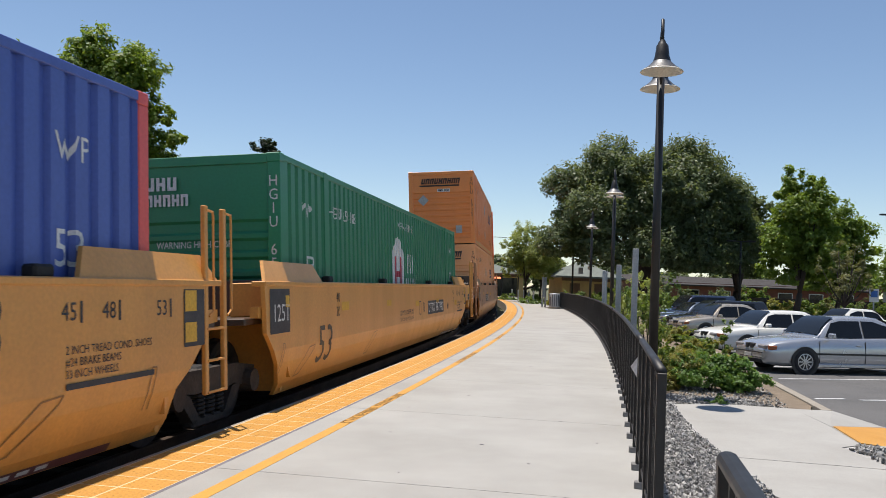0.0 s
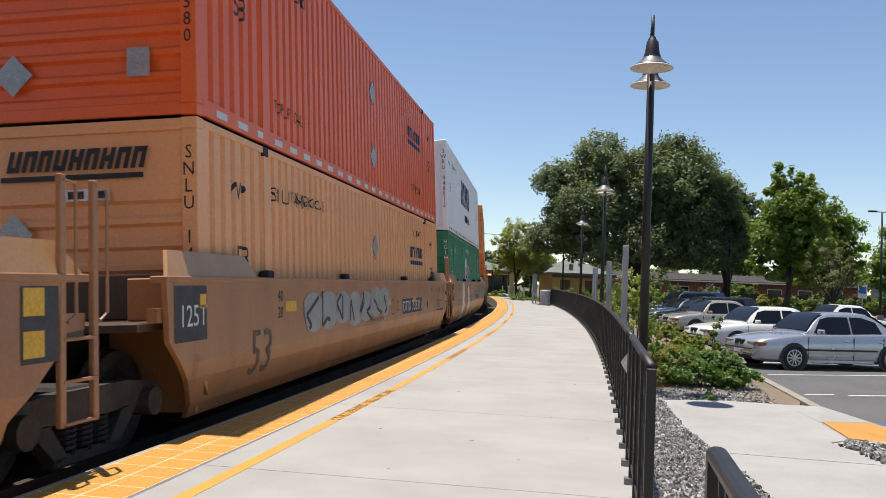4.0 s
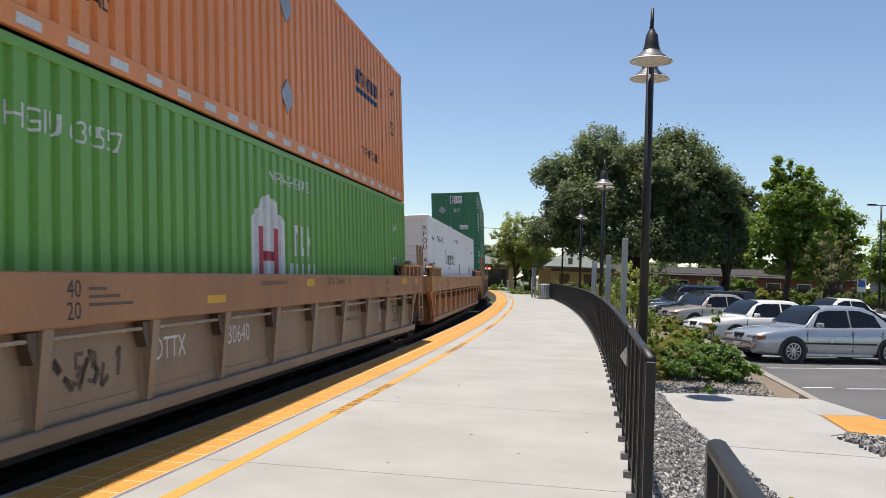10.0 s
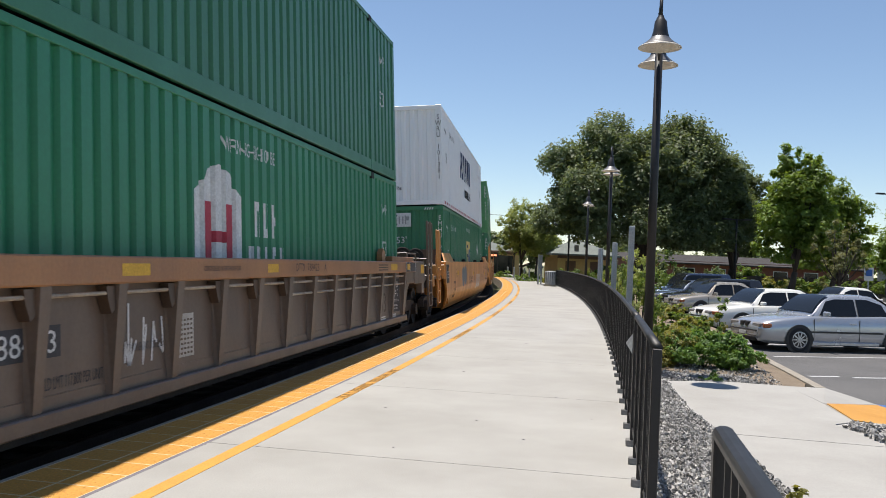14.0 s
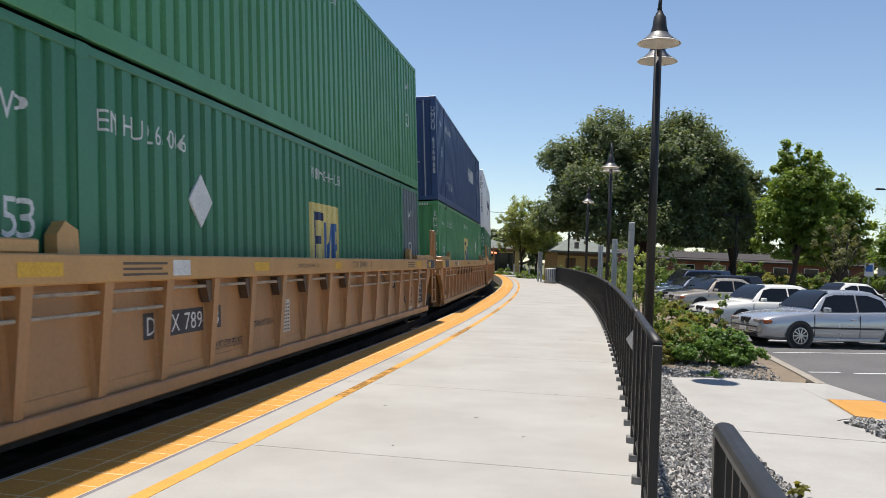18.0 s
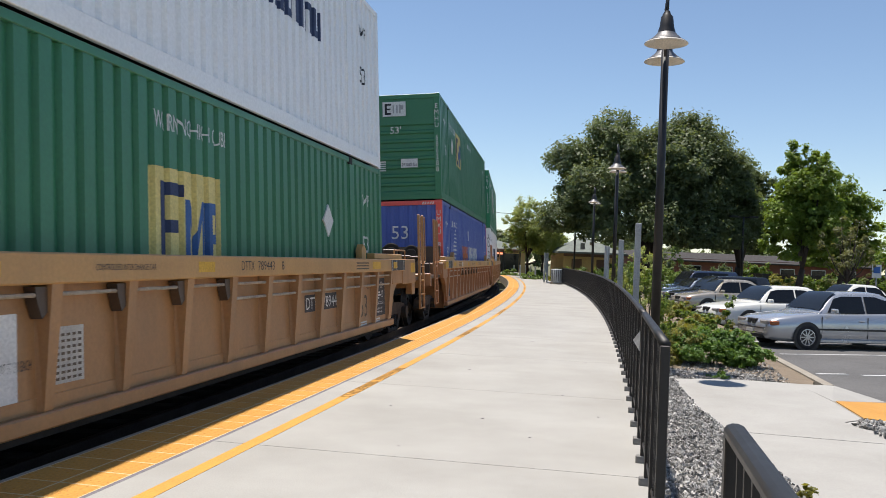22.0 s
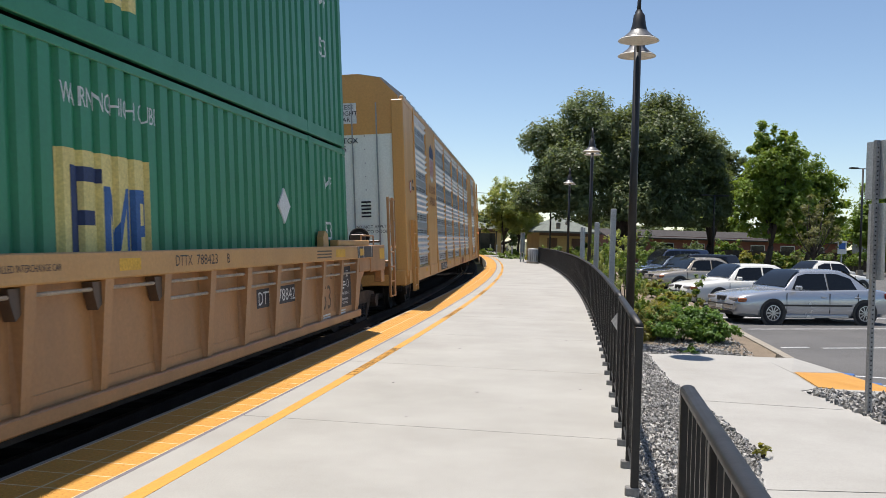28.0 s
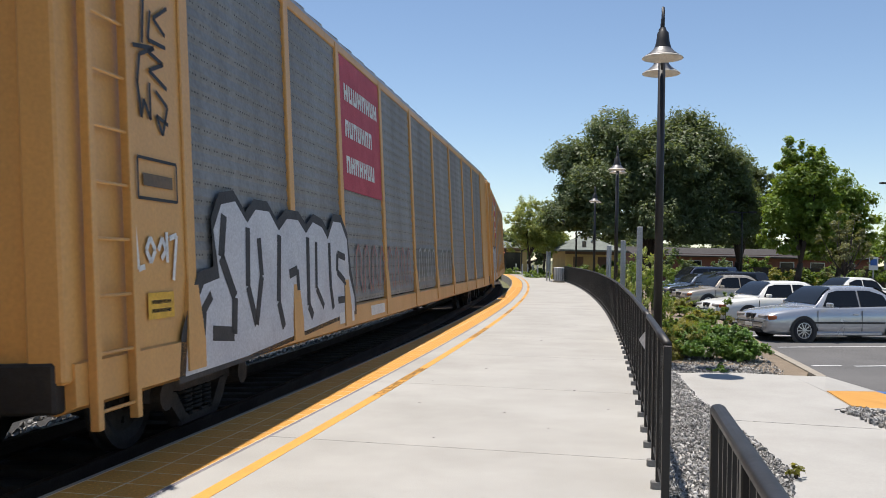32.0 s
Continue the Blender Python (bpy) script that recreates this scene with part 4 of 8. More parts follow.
        for dx in (0.30, 0.575, 0.76):
            part("door_seam", Geo().box(nose + L * dx - 0.006, min(sd * h * 0.985, sd * (h + 0.003)), 0.3, nose + L * dx + 0.006, max(sd * h * 0.985, sd * (h + 0.003)), belt - 0.08), TRIM, r)
        for dx in (0.52, 0.74):
            part("door_handle", Geo().box(nose + L * dx, min(sd * h * 0.98, sd * (h + 0.02)), 0.73 + tall * 0.3, nose + L * dx + 0.16, max(sd * h * 0.98, sd * (h + 0.02)), 0.765 + tall * 0.3, 0.008), paint_m, r)
        part("wing_mirror", Geo().box(xs(0.3), min(sd * (h - 0.02), sd * (h + 0.2)), belt, xs(0.3) + 0.12, max(sd * (h - 0.02), sd * (h + 0.2)), belt + 0.13, 0.03), paint_m, r)
        part("headlight", Geo().box(nose + 0.01, min(sd * h * 0.38, sd * h * 0.80), hood - 0.27, nose + 0.24, max(sd * h * 0.38, sd * h * 0.80), hood - 0.15, 0.03), LAMP_GLASS, r)
        part("indicator", Geo().box(nose + 0.07, min(sd * h * 0.80, sd * h * 0.915), hood - 0.27, nose + 0.3, max(sd * h * 0.80, sd * h * 0.915), hood - 0.16, 0.02), AMBER, r)
        part("tail_light", Geo().box(tail - 0.25, min(sd * h * 0.6, sd * h * 0.93), belt - 0.22, tail + 0.0, max(sd * h * 0.6, sd * h * 0.93), belt - 0.06, 0.02), REDLAMP, r)
        part("grille", Geo().box(nose - 0.012, min(sd * 0.02, sd * 0.2), hood - 0.28, nose + 0.1, max(sd * 0.02, sd * 0.2), hood - 0.14, 0.02), TRIM, r)
        for cx in (-wb / 2 + 0.05, wb / 2 + 0.05):
            R = 0.315 + tall * 0.1
            part("wheel_arch", Geo().disc_x(0, 0, [(0.0, 0.0), (R + 0.07, 0.0), (R + 0.075, 0.006), (R + 0.07, 0.012), (0.0, 0.012)], 26).mesh("wheel_arch", TRIM), None, r).matrix_basis = pose(cx, sd * (h * 0.995), R + 0.0, 0, 0, 90 * sd)
            w = part("wheel", Geo().disc_x(0, 0, [(0.0, -0.1), (R * 0.7, -0.1), (R, -0.08), (R, 0.0), (R - 0.02, 0.02), (R * 0.68, 0.02), (R * 0.66, 0.0)], 26).mesh("wheel", TYRE, True), None, r)
            w.matrix_basis = pose(cx, sd * (h + 0.0), R, 0, 0, 90 * sd)
            gr = Geo().disc_x(0, 0, [(R * 0.68, 0.004), (R * 0.68, 0.02), (R * 0.62, 0.022), (R * 0.58, 0.0), (R * 0.58, -0.02)], 26)
            for k in range(10):
                an = 2 * math.pi * k / 10
                ca, sa = math.cos(an), math.sin(an)
                p, q = 0.05, R * 0.6
                t = 0.016
                gr.add([(0.016, p * ca - t * sa, p * sa + t * ca), (0.016, p * ca + t * sa, p * sa - t * ca), (0.012, q * ca + t * sa, q * sa - t * ca), (0.012, q * ca - t * sa, q * sa + t * ca)], [(0, 1, 2, 3)])
            gr.disc_x(0, 0, [(0.0, 0.024), (0.055, 0.022), (0.06, 0.0)], 14)
            part("rim", gr, RIM, w)
            part("rim_back", Geo().disc_x(0, 0, [(0.0, -0.012), (R * 0.6, -0.012), (R * 0.6, -0.02)], 20), TRIM, w)
    part("bumper", Geo().box(nose - 0.03, -h * 0.72, 0.36, nose + 0.1, h * 0.72, 0.52, 0.03), paint_m, r)
    part("air_intake", Geo().box(nose - 0.012, -h * 0.62, 0.24, nose + 0.1, h * 0.62, 0.34, 0.02), TRIM, r)
    part("bumper_strip", Geo().box(nose - 0.04, -h * 0.7, 0.49, nose + 0.02, h * 0.7, 0.525, 0.01), TRIM, r)
    part("bumper", Geo().box(tail - 0.1, -h * 0.74, 0.36, tail + 0.03, h * 0.74, 0.54, 0.03), paint_m, r)
    part("number_plate", Geo().box(nose - 0.05, -0.16, 0.38, nose - 0.03, 0.16, 0.47, 0.003), PLATE, r)
    return r


car(10.47, 23.16, 11, SILVER, "silver four-door saloon parked nose to the kerb", 4.78, 1.80, 1.48, 2.83)
car(10.9, 28.6, 11, CAR_WHITE, "white saloon parked beside a silver one", 4.75, 1.8, 1.47, 2.75)
car(12.4, 38.0, 11, BEIGE, "beige saloon parked nose to the kerb", 4.5, 1.7, 1.5, 2.6)
car(13.1, 41.0, 11, BLACK_CAR, "black estate car parked beside a beige saloon", 4.9, 1.8, 1.62, 2.8, True, 0.1)
car(13.1, 44.2, 11, MID_BLUE, "blue-grey saloon parked among dark cars", 4.6, 1.75, 1.45, 2.65)
car(13.9, 47.6, 11, DARK_BLUE, "dark blue people carrier parked in the row", 4.9, 1.9, 1.8, 2.9, True, 0.2)
car(18.6, 38.5, 195, CAR_WHITE, "white hatchback parked across the lot", 4.3, 1.75, 1.5, 2.6)
car(16.4, 52.5, 11, SILVER, "pale grey saloon parked far along the row", 4.6, 1.75, 1.43, 2.65)
car(17.2, 55.8, 11, CAR_WHITE, "white saloon parked far along the row", 4.6, 1.75, 1.43, 2.65)

# ---- station buildings and far things ----
WALL_YELLOW = mat("yellow render", (0.62, 0.43, 0.17), (0.52, 0.36, 0.15), rough=0.85, scale=1, bump=0.2)
ROOF_GREY = mat("grey-green roof", (0.21, 0.235, 0.205), (0.15, 0.17, 0.15), rough=0.8, scale=2, fine=20, bump=0.4)
ROOF_DARK = mat("dark shingle roof", (0.06, 0.05, 0.045), (0.04, 0.034, 0.03), rough=0.9, scale=2, fine=20, bump=0.4)
WOOD_BROWN = mat("brown fascia", (0.18, 0.10, 0.06), rough=0.7, scale=3, streak=3)
BRICK_RED = mat("red brick", (0.26, 0.10, 0.075), (0.19, 0.075, 0.06), rough=0.9, scale=1.2, fine=14, bump=0.3)


def hip_hut(x, y, w, d, eave, apex, turn, name, label, wall):
    r = thing(name, pose(x, y, -0.3, 0, 0, turn), label, "building")
    a, b, t = w / 2, d / 2, 0.15
    for nm, bx in (("wall", (-a, -b, 0, a, -b + t, eave)), ("wall", (-a, b - t, 0, a, b, eave)), ("wall", (-a, -b + t, 0, -a + t, b - t, eave)), ("wall", (a - t, -b + t, 0, a, b - t, eave))):
        part(nm, Geo().box(*bx), wall, r)
    o = 0.7
    vs = [(-a - o, -b - o, eave - 0.05), (a + o, -b - o, eave - 0.05), (a + o, b + o, eave - 0.05), (-a - o, b + o, eave - 0.05), (-0.2, 0, apex), (0.2, 0, apex), (-a - o, -b - o, eave - 0.2), (a + o, -b - o, eave - 0.2), (a + o, b + o, eave - 0.2), (-a - o, b + o, eave - 0.2)]
    part("roof", Geo().add(vs, [(0, 1, 5, 4), (1, 2, 5), (2, 3, 4, 5), (3, 0, 4), (6, 9, 8, 7), (0, 6, 7, 1), (1, 7, 8, 2), (2, 8, 9, 3), (3, 9, 6, 0)]), ROOF_GREY, r)
    for dx in (-a * 0.5, a * 0.45):
        dd = part("door", Geo().box(dx - 0.45, -b - 0.02, 0.05, dx + 0.45, -b + 0.02, 2.1), WOOD_BROWN, r)
        part("handle", Geo().box(dx + 0.3, -b - 0.06, 1.0, dx + 0.36, -b - 0.02, 1.12), GALV, dd)
    part("fascia", Geo().box(-a - 0.02, -b - 0.03, eave - 0.45, a + 0.02, -b + 0.01, eave - 0.2), WOOD_BROWN, r)
    return r


hip_hut(12.2, 76, 4.6, 4.2, 2.75, 4.0, 8, "station_hut", "small yellow station hut with a grey hipped roof", WALL_YELLOW)
hip_hut(4.5, 112, 11, 5, 3.2, 4.8, 20, "station_building", "low station building behind the young tree", WALL_YELLOW)
root = thing("passenger_shelter", pose(6.0, 100, -0.05, 0, 0, 15), "dark open passenger shelter at the platform's far end", "shelter")
for x in (-3, -1, 1, 3):
    part("post", Geo().box(x - 0.06, -0.06, 0, x + 0.06, 0.06, 2.6), BLACK_METAL, root)
part("roof", Geo().box(-3.6, -1.2, 2.6, 3.6, 1.2, 2.8, 0.03), WOOD_BROWN, root)
part("back_wall", Geo().box(-3.2, 0.9, 0.1, 3.2, 0.96, 2.3), CAR_GLASS, root)
part("message_sign", Geo().box(-1.6, -1.0, 2.05, 0.6, -0.85, 2.45), BLACK_METAL, root)
part("sign_text", Geo().box(-1.5, -1.01, 2.15, 0.5, -1.002, 2.35), LED_ORANGE, root, "glowing orange message display")
root = thing("litter_bin", pose(*plat(FR - 0.7, 58.0), 0, 0, -8), "grey ribbed litter bin on a round base", "litter bin")
part("base", Geo().lathe([(0.42, 0), (0.42, 0.12), (0.0, 0.12)], 20), CONCRETE_OLD, root)
part("body", Geo().lathe([(0.34, 0.12), (0.36, 0.2), (0.36, 0.95), (0.33, 1.0), (0.0, 1.02)], 20), SIGN_GREY, root, smooth=True)
for k in range(16):
    a = 2 * math.pi * k / 16
    part("slat", Geo().box(0.36 * math.cos(a) - 0.015, 0.36 * math.sin(a) - 0.015, 0.2, 0.36 * math.cos(a) + 0.015, 0.36 * math.sin(a) + 0.015, 0.95), BLACK_METAL, root)
for k, (rho, u) in enumerate(((1.9, 73), (1.7, 76), (1.5, 79), (1.2, 82), (0.9, 86))):
    p = plat(PR + rho, u)
    root = thing("bollard", pose(p.x, p.y, 0), "slim grey bollard with a pale cap on the platform", "bollard", "bollards")
    part("post", Geo().tube((0, 0, 0), (0, 0, 0.95), 0.07, 10), SIGN_GREY, root)
    part("cap", Geo().lathe([(0.08, 0.93), (0.08, 0.99), (0.0, 1.03)], 10), SIGN_BACK, root)
p = plat(FR + 0.12, 47.0, 0) * 1.35
root = thing("security_camera", pose(p.x, p.y, 2.7), "white camera and box fixed to a lamp post", "camera")
part("bracket", Geo().pipe([(0.05, 0, 0.35), (0.35, 0, 0.5), (0.6, 0, 0.42), (0.62, 0, 0.3)], 0.03, 6), SIGN_BACK, root)
part("dome", Geo().lathe([(0.0, 0.0), (0.1, 0.03), (0.14, 0.12), (0.1, 0.24), (0.0, 0.28)], 14, (0.62, 0, 0.05)), SIGN_BACK, root, smooth=True)
part("box", Geo().box(-0.15, -0.1, -0.25, 0.15, 0.1, 0.2, 0.01), SIGN_GREY, root)
# red-brick house beyond the lot
root = thing("brick_house", pose(33, 96, -0.6, 0, 0, 4), "long low red-brick house beyond the parking lot", "house")
for bx in ((-13, -4, 0, 13, -3.8, 3.0), (-13, 3.8, 0, 13, 4, 3.0), (-13, -3.8, 0, -12.8, 3.8, 3.0), (12.8, -3.8, 0, 13, 3.8, 3.0)):
    part("wall", Geo().box(*bx), BRICK_RED, root)
part("roof", Geo().prism_x([(-4.8, 2.8), (0, 3.7), (4.8, 2.8), (4.8, 2.65), (0, 3.5), (-4.8, 2.65)], -13.6, 13.6), ROOF_DARK, root)
for k in range(7):
    w = part("window", Geo().box(-11 + k * 3.4, -4.04, 1.0, -9.4 + k * 3.4, -3.99, 2.3), SIGN_BACK, root)
    part("pane", Geo().box(-10.92 + k * 3.4, -4.05, 1.08, -9.48 + k * 3.4, -4.035, 2.22), CAR_GLASS, w)
root = thing("white_house", pose(58, 96, -0.6, 0, 0, -4), "pale house with a dark roof beyond the lot", "house")
for bx in ((-7, -4, 0, 7, -3.8, 3.0), (-7, 3.8, 0, 7, 4, 3.0), (-7, -3.8, 0, -6.8, 3.8, 3.0), (6.8, -3.8, 0, 7, 3.8, 3.0)):
    part("wall", Geo().box(*bx), CONCRETE, root)
part("roof", Geo().prism_x([(-4.8, 2.9), (0, 5.0), (4.8, 2.9), (4.8, 2.75), (0, 4.8), (-4.8, 2.75)], -7.6, 7.6), BRICK_RED, root)
for k in range(3):
    part("window", Geo().box(-5.5 + k * 4, -4.04, 1.0, -3.9 + k * 4, -3.99, 2.2), CAR_GLASS, root)


def lot_light(x, y, h, label):
    r = thing("parking_light", pose(x, y, LOT_Z - 0.1), label, "street lamp", "parking lot lights")
    part("pole", Geo().tube((0, 0, 0), (0, 0, h), 0.09, 10, 0.06), BLACK_METAL, r, smooth=True)
    part("arm", Geo().box(-0.5, -0.03, h - 0.06, 0.5, 0.03, h, 0.01), BLACK_METAL, r)
    for sx in (-1, 1):
        part("lamp_head", Geo().box(min(sx * 0.4, sx * 0.95), -0.16, h - 0.06, max(sx * 0.4, sx * 0.95), 0.16, h + 0.05, 0.02), BLACK_METAL, r)
    part("base", Geo().tube((0, 0, 0), (0, 0, 0.7), 0.25, 12), CONCRETE_OLD, r)


lot_light(31.3, 60, 7.95, "tall black twin-headed parking lot light")
lot_light(20.0, 58, 5.6, "black twin-headed parking lot light under the oak")
root = thing("utility_pole", pose(52, 120, -0.6), "brown wooden utility pole with a crossarm and wires", "utility pole")
part("pole", Geo().tube((0, 0, 0), (0, 0, 11), 0.16, 10, 0.12), BARK, root)
part("crossarm", Geo().box(-1.3, -0.06, 9.9, 1.3, 0.06, 10.05), BARK, root)
for k in range(3):
    x = -1.2 + 1.2 * k
    part("wire", Geo().pipe([(x + 60 * t, 30 * t, 10.1 - 6 * t * (1 - t)) for t in (0, 0.2, 0.4, 0.6, 0.8, 1.0)], 0.012, 5), BLACK_METAL, root)
    part("wire", Geo().pipe([(x - 60 * t, 10 * t, 10.1 - 6 * t * (1 - t)) for t in (0, 0.2, 0.4, 0.6, 0.8, 1.0)], 0.012, 5), BLACK_METAL, root)
root = thing("disabled_sign", pose(23.0, 46, LOT_Z), "white and blue parking sign on a thin post", "sign")
part("post", Geo().box(-0.03, -0.03, 0, 0.03, 0.03, 1.9), GALV, root)
part("plate", Geo().box(-0.25, -0.05, 1.8, 0.25, -0.03, 2.5), SIGN_BACK, root)
part("mark", Geo().box(-0.18, -0.056, 2.05, 0.18, -0.051, 2.4), BLUE_PAINT, root)
# dark timber fence behind the lot
root = thing("board_fence", pose(46, 80, -0.6, 0, 0, -3), "dark board fence behind the parking lot", "fence")
for k in range(60):
    part("board", Geo().box(-18 + k * 0.6, 0, 0, -17.43 + k * 0.6, 0.04, 1.75), BLACK_METAL if k % 7 == 3 else TIE, root)


# ---- lettering ----
WORDS = ("53", "53'", "45", "48", "40", "20", "125T", "WP", "WARNING HIGH CUBE", "TOP LIFT ONLY", "STACK 3-HIGH ONLY", "24,000 lbs", "STAY BEHIND YELLOW LINE",
         "EXCESS", "HEIGHT", "CAR", "DO NOT APPLY", "HEAT TO DOORS", "LD LMT 117,800 PER UNIT", "20 FT CONTAINER LIMIT 57,500 EACH", "A", "B", "C", "53ft",
         "2 INCH TREAD COND. SHOES", "#24 BRAKE BEAMS", "33 INCH WHEELS", "767742", "733311", "730640", "788423", "821445", "SNLU 193511", "SNLU 222580", "SNLU 144001",
         "SNLU 138871", "SNLU 213566", "SNLU 187471", "HGIU 650108", "HGIU 524121", "HGIU 519235", "HGIU 639557", "XPOU 410587", "EMHU 649843", "EMHU 640502", "EMHU 272591", "EMHU 265006",
         "UMXU 636868", "UMXU 882817", "EMHU 686288", "SWRU 948512", "SWRU 101381", "XPOU 422959", "EMHU 298212", "DTTX", "TTGX", "CONTROLLED INTERCHANGE CAR", "110", "BUILDING", "AMERICA", "Logistics", "789443")
FONT = {}


def set_type():
    """All the lettering as flat meshes one metre high, set before anything else stands."""
    obs = []
    for w in WORDS:
        cu = bpy.data.curves.new("lettering", "FONT")
        cu.body, cu.size, cu.resolution_u = w, 1.0, 2
        obs.append((w, new("lettering", cu)))
    dg = bpy.context.evaluated_depsgraph_get()
    for w, o in obs:
        me = bpy.data.meshes.new_from_object(o.evaluated_get(dg))
        vs = [(v.co.x, v.co.y) for v in me.vertices]
        x0, x1 = min(v[0] for v in vs), max(v[0] for v in vs)
        FONT[w] = ([((x - x0) / 0.69, y / 0.69) for x, y in vs], [tuple(p.vertices) for p in me.polygons], (x1 - x0) / 0.69)
        cu = o.data
        bpy.data.objects.remove(o)
        bpy.data.curves.remove(cu)
        bpy.data.meshes.remove(me)


set_type()


def word(w, u, v, h, width=None, upright=False):
    """Flat (u, v) vertices and faces of a word of letter height h from its lower left corner; upright: one letter under another."""
    if upright:
        vs, fs = [], []
        for k, ch in enumerate(w):
            if ch == " ":
                continue
            a, b, wd = FONT[w, ch] if (w, ch) in FONT else letter(w, ch)
            n = len(vs)
            vs += [(u + (x - wd / 2) * h * 0.9, v - (k + 1) * h * 1.28 + y * h) for x, y in a]
            fs += [tuple(i + n for i in f) for f in b]
        return vs, fs
    a, b, wd = FONT[w]
    sx = (width / wd) if width else h
    return [(u + x * sx, v + y * h) for x, y in a], b


def letter(w, ch):
    """One letter cut out of a set word."""
    a, b, _ = FONT[w]
    k = [c for c in w if c != " "]
    # islands of the word's mesh in reading order
    seen, isl = {}, []
    par = list(range(len(a)))

    def root(i):
        while par[i] != i:
            par[i] = par[par[i]]
            i = par[i]
        return i
    for f in b:
        for i in f[1:]:
            par[root(i)] = root(f[0])
    groups = {}
    for f in b:
        groups.setdefault(root(f[0]), []).append(f)
    order = sorted(groups.values(), key=lambda fs: min(a[i][0] for f in fs for i in f))
    for c, fs in zip(k, order):
        if (w, c) in FONT:
            continue
        ids = sorted({i for f in fs for i in f})
        x0, x1 = min(a[i][0] for i in ids), max(a[i][0] for i in ids)
        m = {i: n for n, i in enumerate(ids)}
        FONT[w, c] = ([(a[i][0] - x0, a[i][1]) for i in ids], [tuple(m[i] for i in f) for f in fs], x1 - x0)
    return FONT[w, ch] if (w, ch) in FONT else ([], [], 0.5)


def rects(*rs):
    """Flat rectangles (u0, v0, u1, v1) or outlines (lists of points)."""
    vs, fs = [], []
    for r in rs:
        pts = [(r[0], r[1]), (r[2], r[1]), (r[2], r[3]), (r[0], r[3])] if isinstance(r[0], (int, float)) else list(r)
        fs.append(tuple(range(len(vs), len(vs) + len(pts))))
        vs += pts
    return vs, fs


def blocks(u, v, w, h, n, slant=0.0, seed=1, gap=0.18):
    """A plain row of painted slabs that stands for a firm's mark."""
    rng = random.Random(seed)
    p = w / n
    out = []
    for i in range(n):
        a, b = u + i * p, u + (i + 1 - gap) * p
        st = (b - a) * 0.36
        at = lambda x, y: (x + slant * (y - v), y)
        for x0, x1, y0, y1 in ((a, a + st, v, v + h), (b - st, b, v, v + h), (a + st, b - st, v + h * (k := rng.choice((0.0, 0.37, 0.74))), v + h * (k + 0.26))):
            out.append([at(x0, y0), at(x1, y0), at(x1, y1), at(x0, y1)])
    return rects(*out)


def decal(name, flat, material, parent, place, breaks=None, label="", vbreaks=()):
    """Lays a flat drawing on a surface. place(u, v) gives the point; breaks: folds of the sheet, at which the drawing is cut."""
    vs, fs = flat
    bm = bmesh.new()
    bv = [bm.verts.new((u, v, 0)) for u, v in vs]
    for f in fs:
        if len(set(f)) > 2:
            try:
                bm.faces.new([bv[i] for i in f])
            except ValueError:
                pass
    if breaks:
        lo, hi = min(v[0] for v in vs), max(v[0] for v in vs)
        for b in breaks:
            if lo < b < hi:
                bmesh.ops.bisect_plane(bm, geom=bm.verts[:] + bm.edges[:] + bm.faces[:], plane_co=(b, 0, 0), plane_no=(1, 0, 0))
    for b in vbreaks:
        bmesh.ops.bisect_plane(bm, geom=bm.verts[:] + bm.edges[:] + bm.faces[:], plane_co=(0, b, 0), plane_no=(0, 1, 0))
    for v in bm.verts:
        v.co = place(v.co.x, v.co.y)
    me = bpy.data.meshes.new(name)
    bm.to_mesh(me)
    bm.free()
    me.materials.append(material)
    return part(name, me, None, parent, label)


# ---- the train ----
def run(t):
    """Metres that the train has run at t seconds."""
    if t < 14:
        return 11.25 * t
    if t < 25.5:
        return 157.5 + 10.95 * (t - 14)
    return 283.42 + 10.8 * (t - 25.5)


CL, CW, CH = 16.154, 2.591, 2.896
MOVING = []
WHEELS = []


def paint(name, c, dirt=0.5, rough=0.42, dark=None, lift=1.42):
    mean = sum(c) / 3
    c = tuple(min(0.93, max(0.008, mean + (v - mean) * 1.06) * lift) for v in c)
    dark = dark and tuple(v * 1.4 for v in dark)
    return mat(name, c, dark or tuple(v * (1 - 0.5 * dirt) + 0.03 * dirt for v in c), rough=rough, scale=1.4, fine=30, bump=0.05, streak=6, amount=0.7, fine_amount=0.1 + 0.06 * dirt)


TAN = paint("tan well car paint", (0.60, 0.285, 0.075), 0.5, lift=1.25)
TAN_SAND = paint("sandy well car paint", (0.39, 0.2, 0.082), 0.8, lift=1.22)
CHORD_TAN = paint("dusty tan chord paint", (0.49, 0.27, 0.10), 0.6, lift=1.22)
TAN_RUST = paint("rust-streaked well car paint", (0.58, 0.27, 0.075), 0.9, dark=(0.24, 0.10, 0.04))
TAN_BROWN = paint("faded brown well car paint", (0.37, 0.17, 0.07), 0.9, dark=(0.21, 0.1, 0.05), lift=1.22)
GREY_BROWN = paint("grimy grey-brown well car paint", (0.33, 0.23, 0.145), 0.9, dark=(0.2, 0.14, 0.095), lift=1.22)
DULL_TAN = paint("dull dusty well car paint", (0.27, 0.185, 0.115), 0.9, dark=(0.16, 0.11, 0.075), lift=1.22)
GRIME = paint("oily brown end gear paint", (0.085, 0.052, 0.034), 0.9, dark=(0.035, 0.023, 0.016))
ROD = mat("worn pale rod", (0.5, 0.42, 0.32), (0.32, 0.25, 0.18), rough=0.5, scale=6)
OLD_RED = paint("dark red jacking strip", (0.13, 0.045, 0.04), 0.7)
WELD = paint("scorched weld line", (0.25, 0.12, 0.04), 0.6)
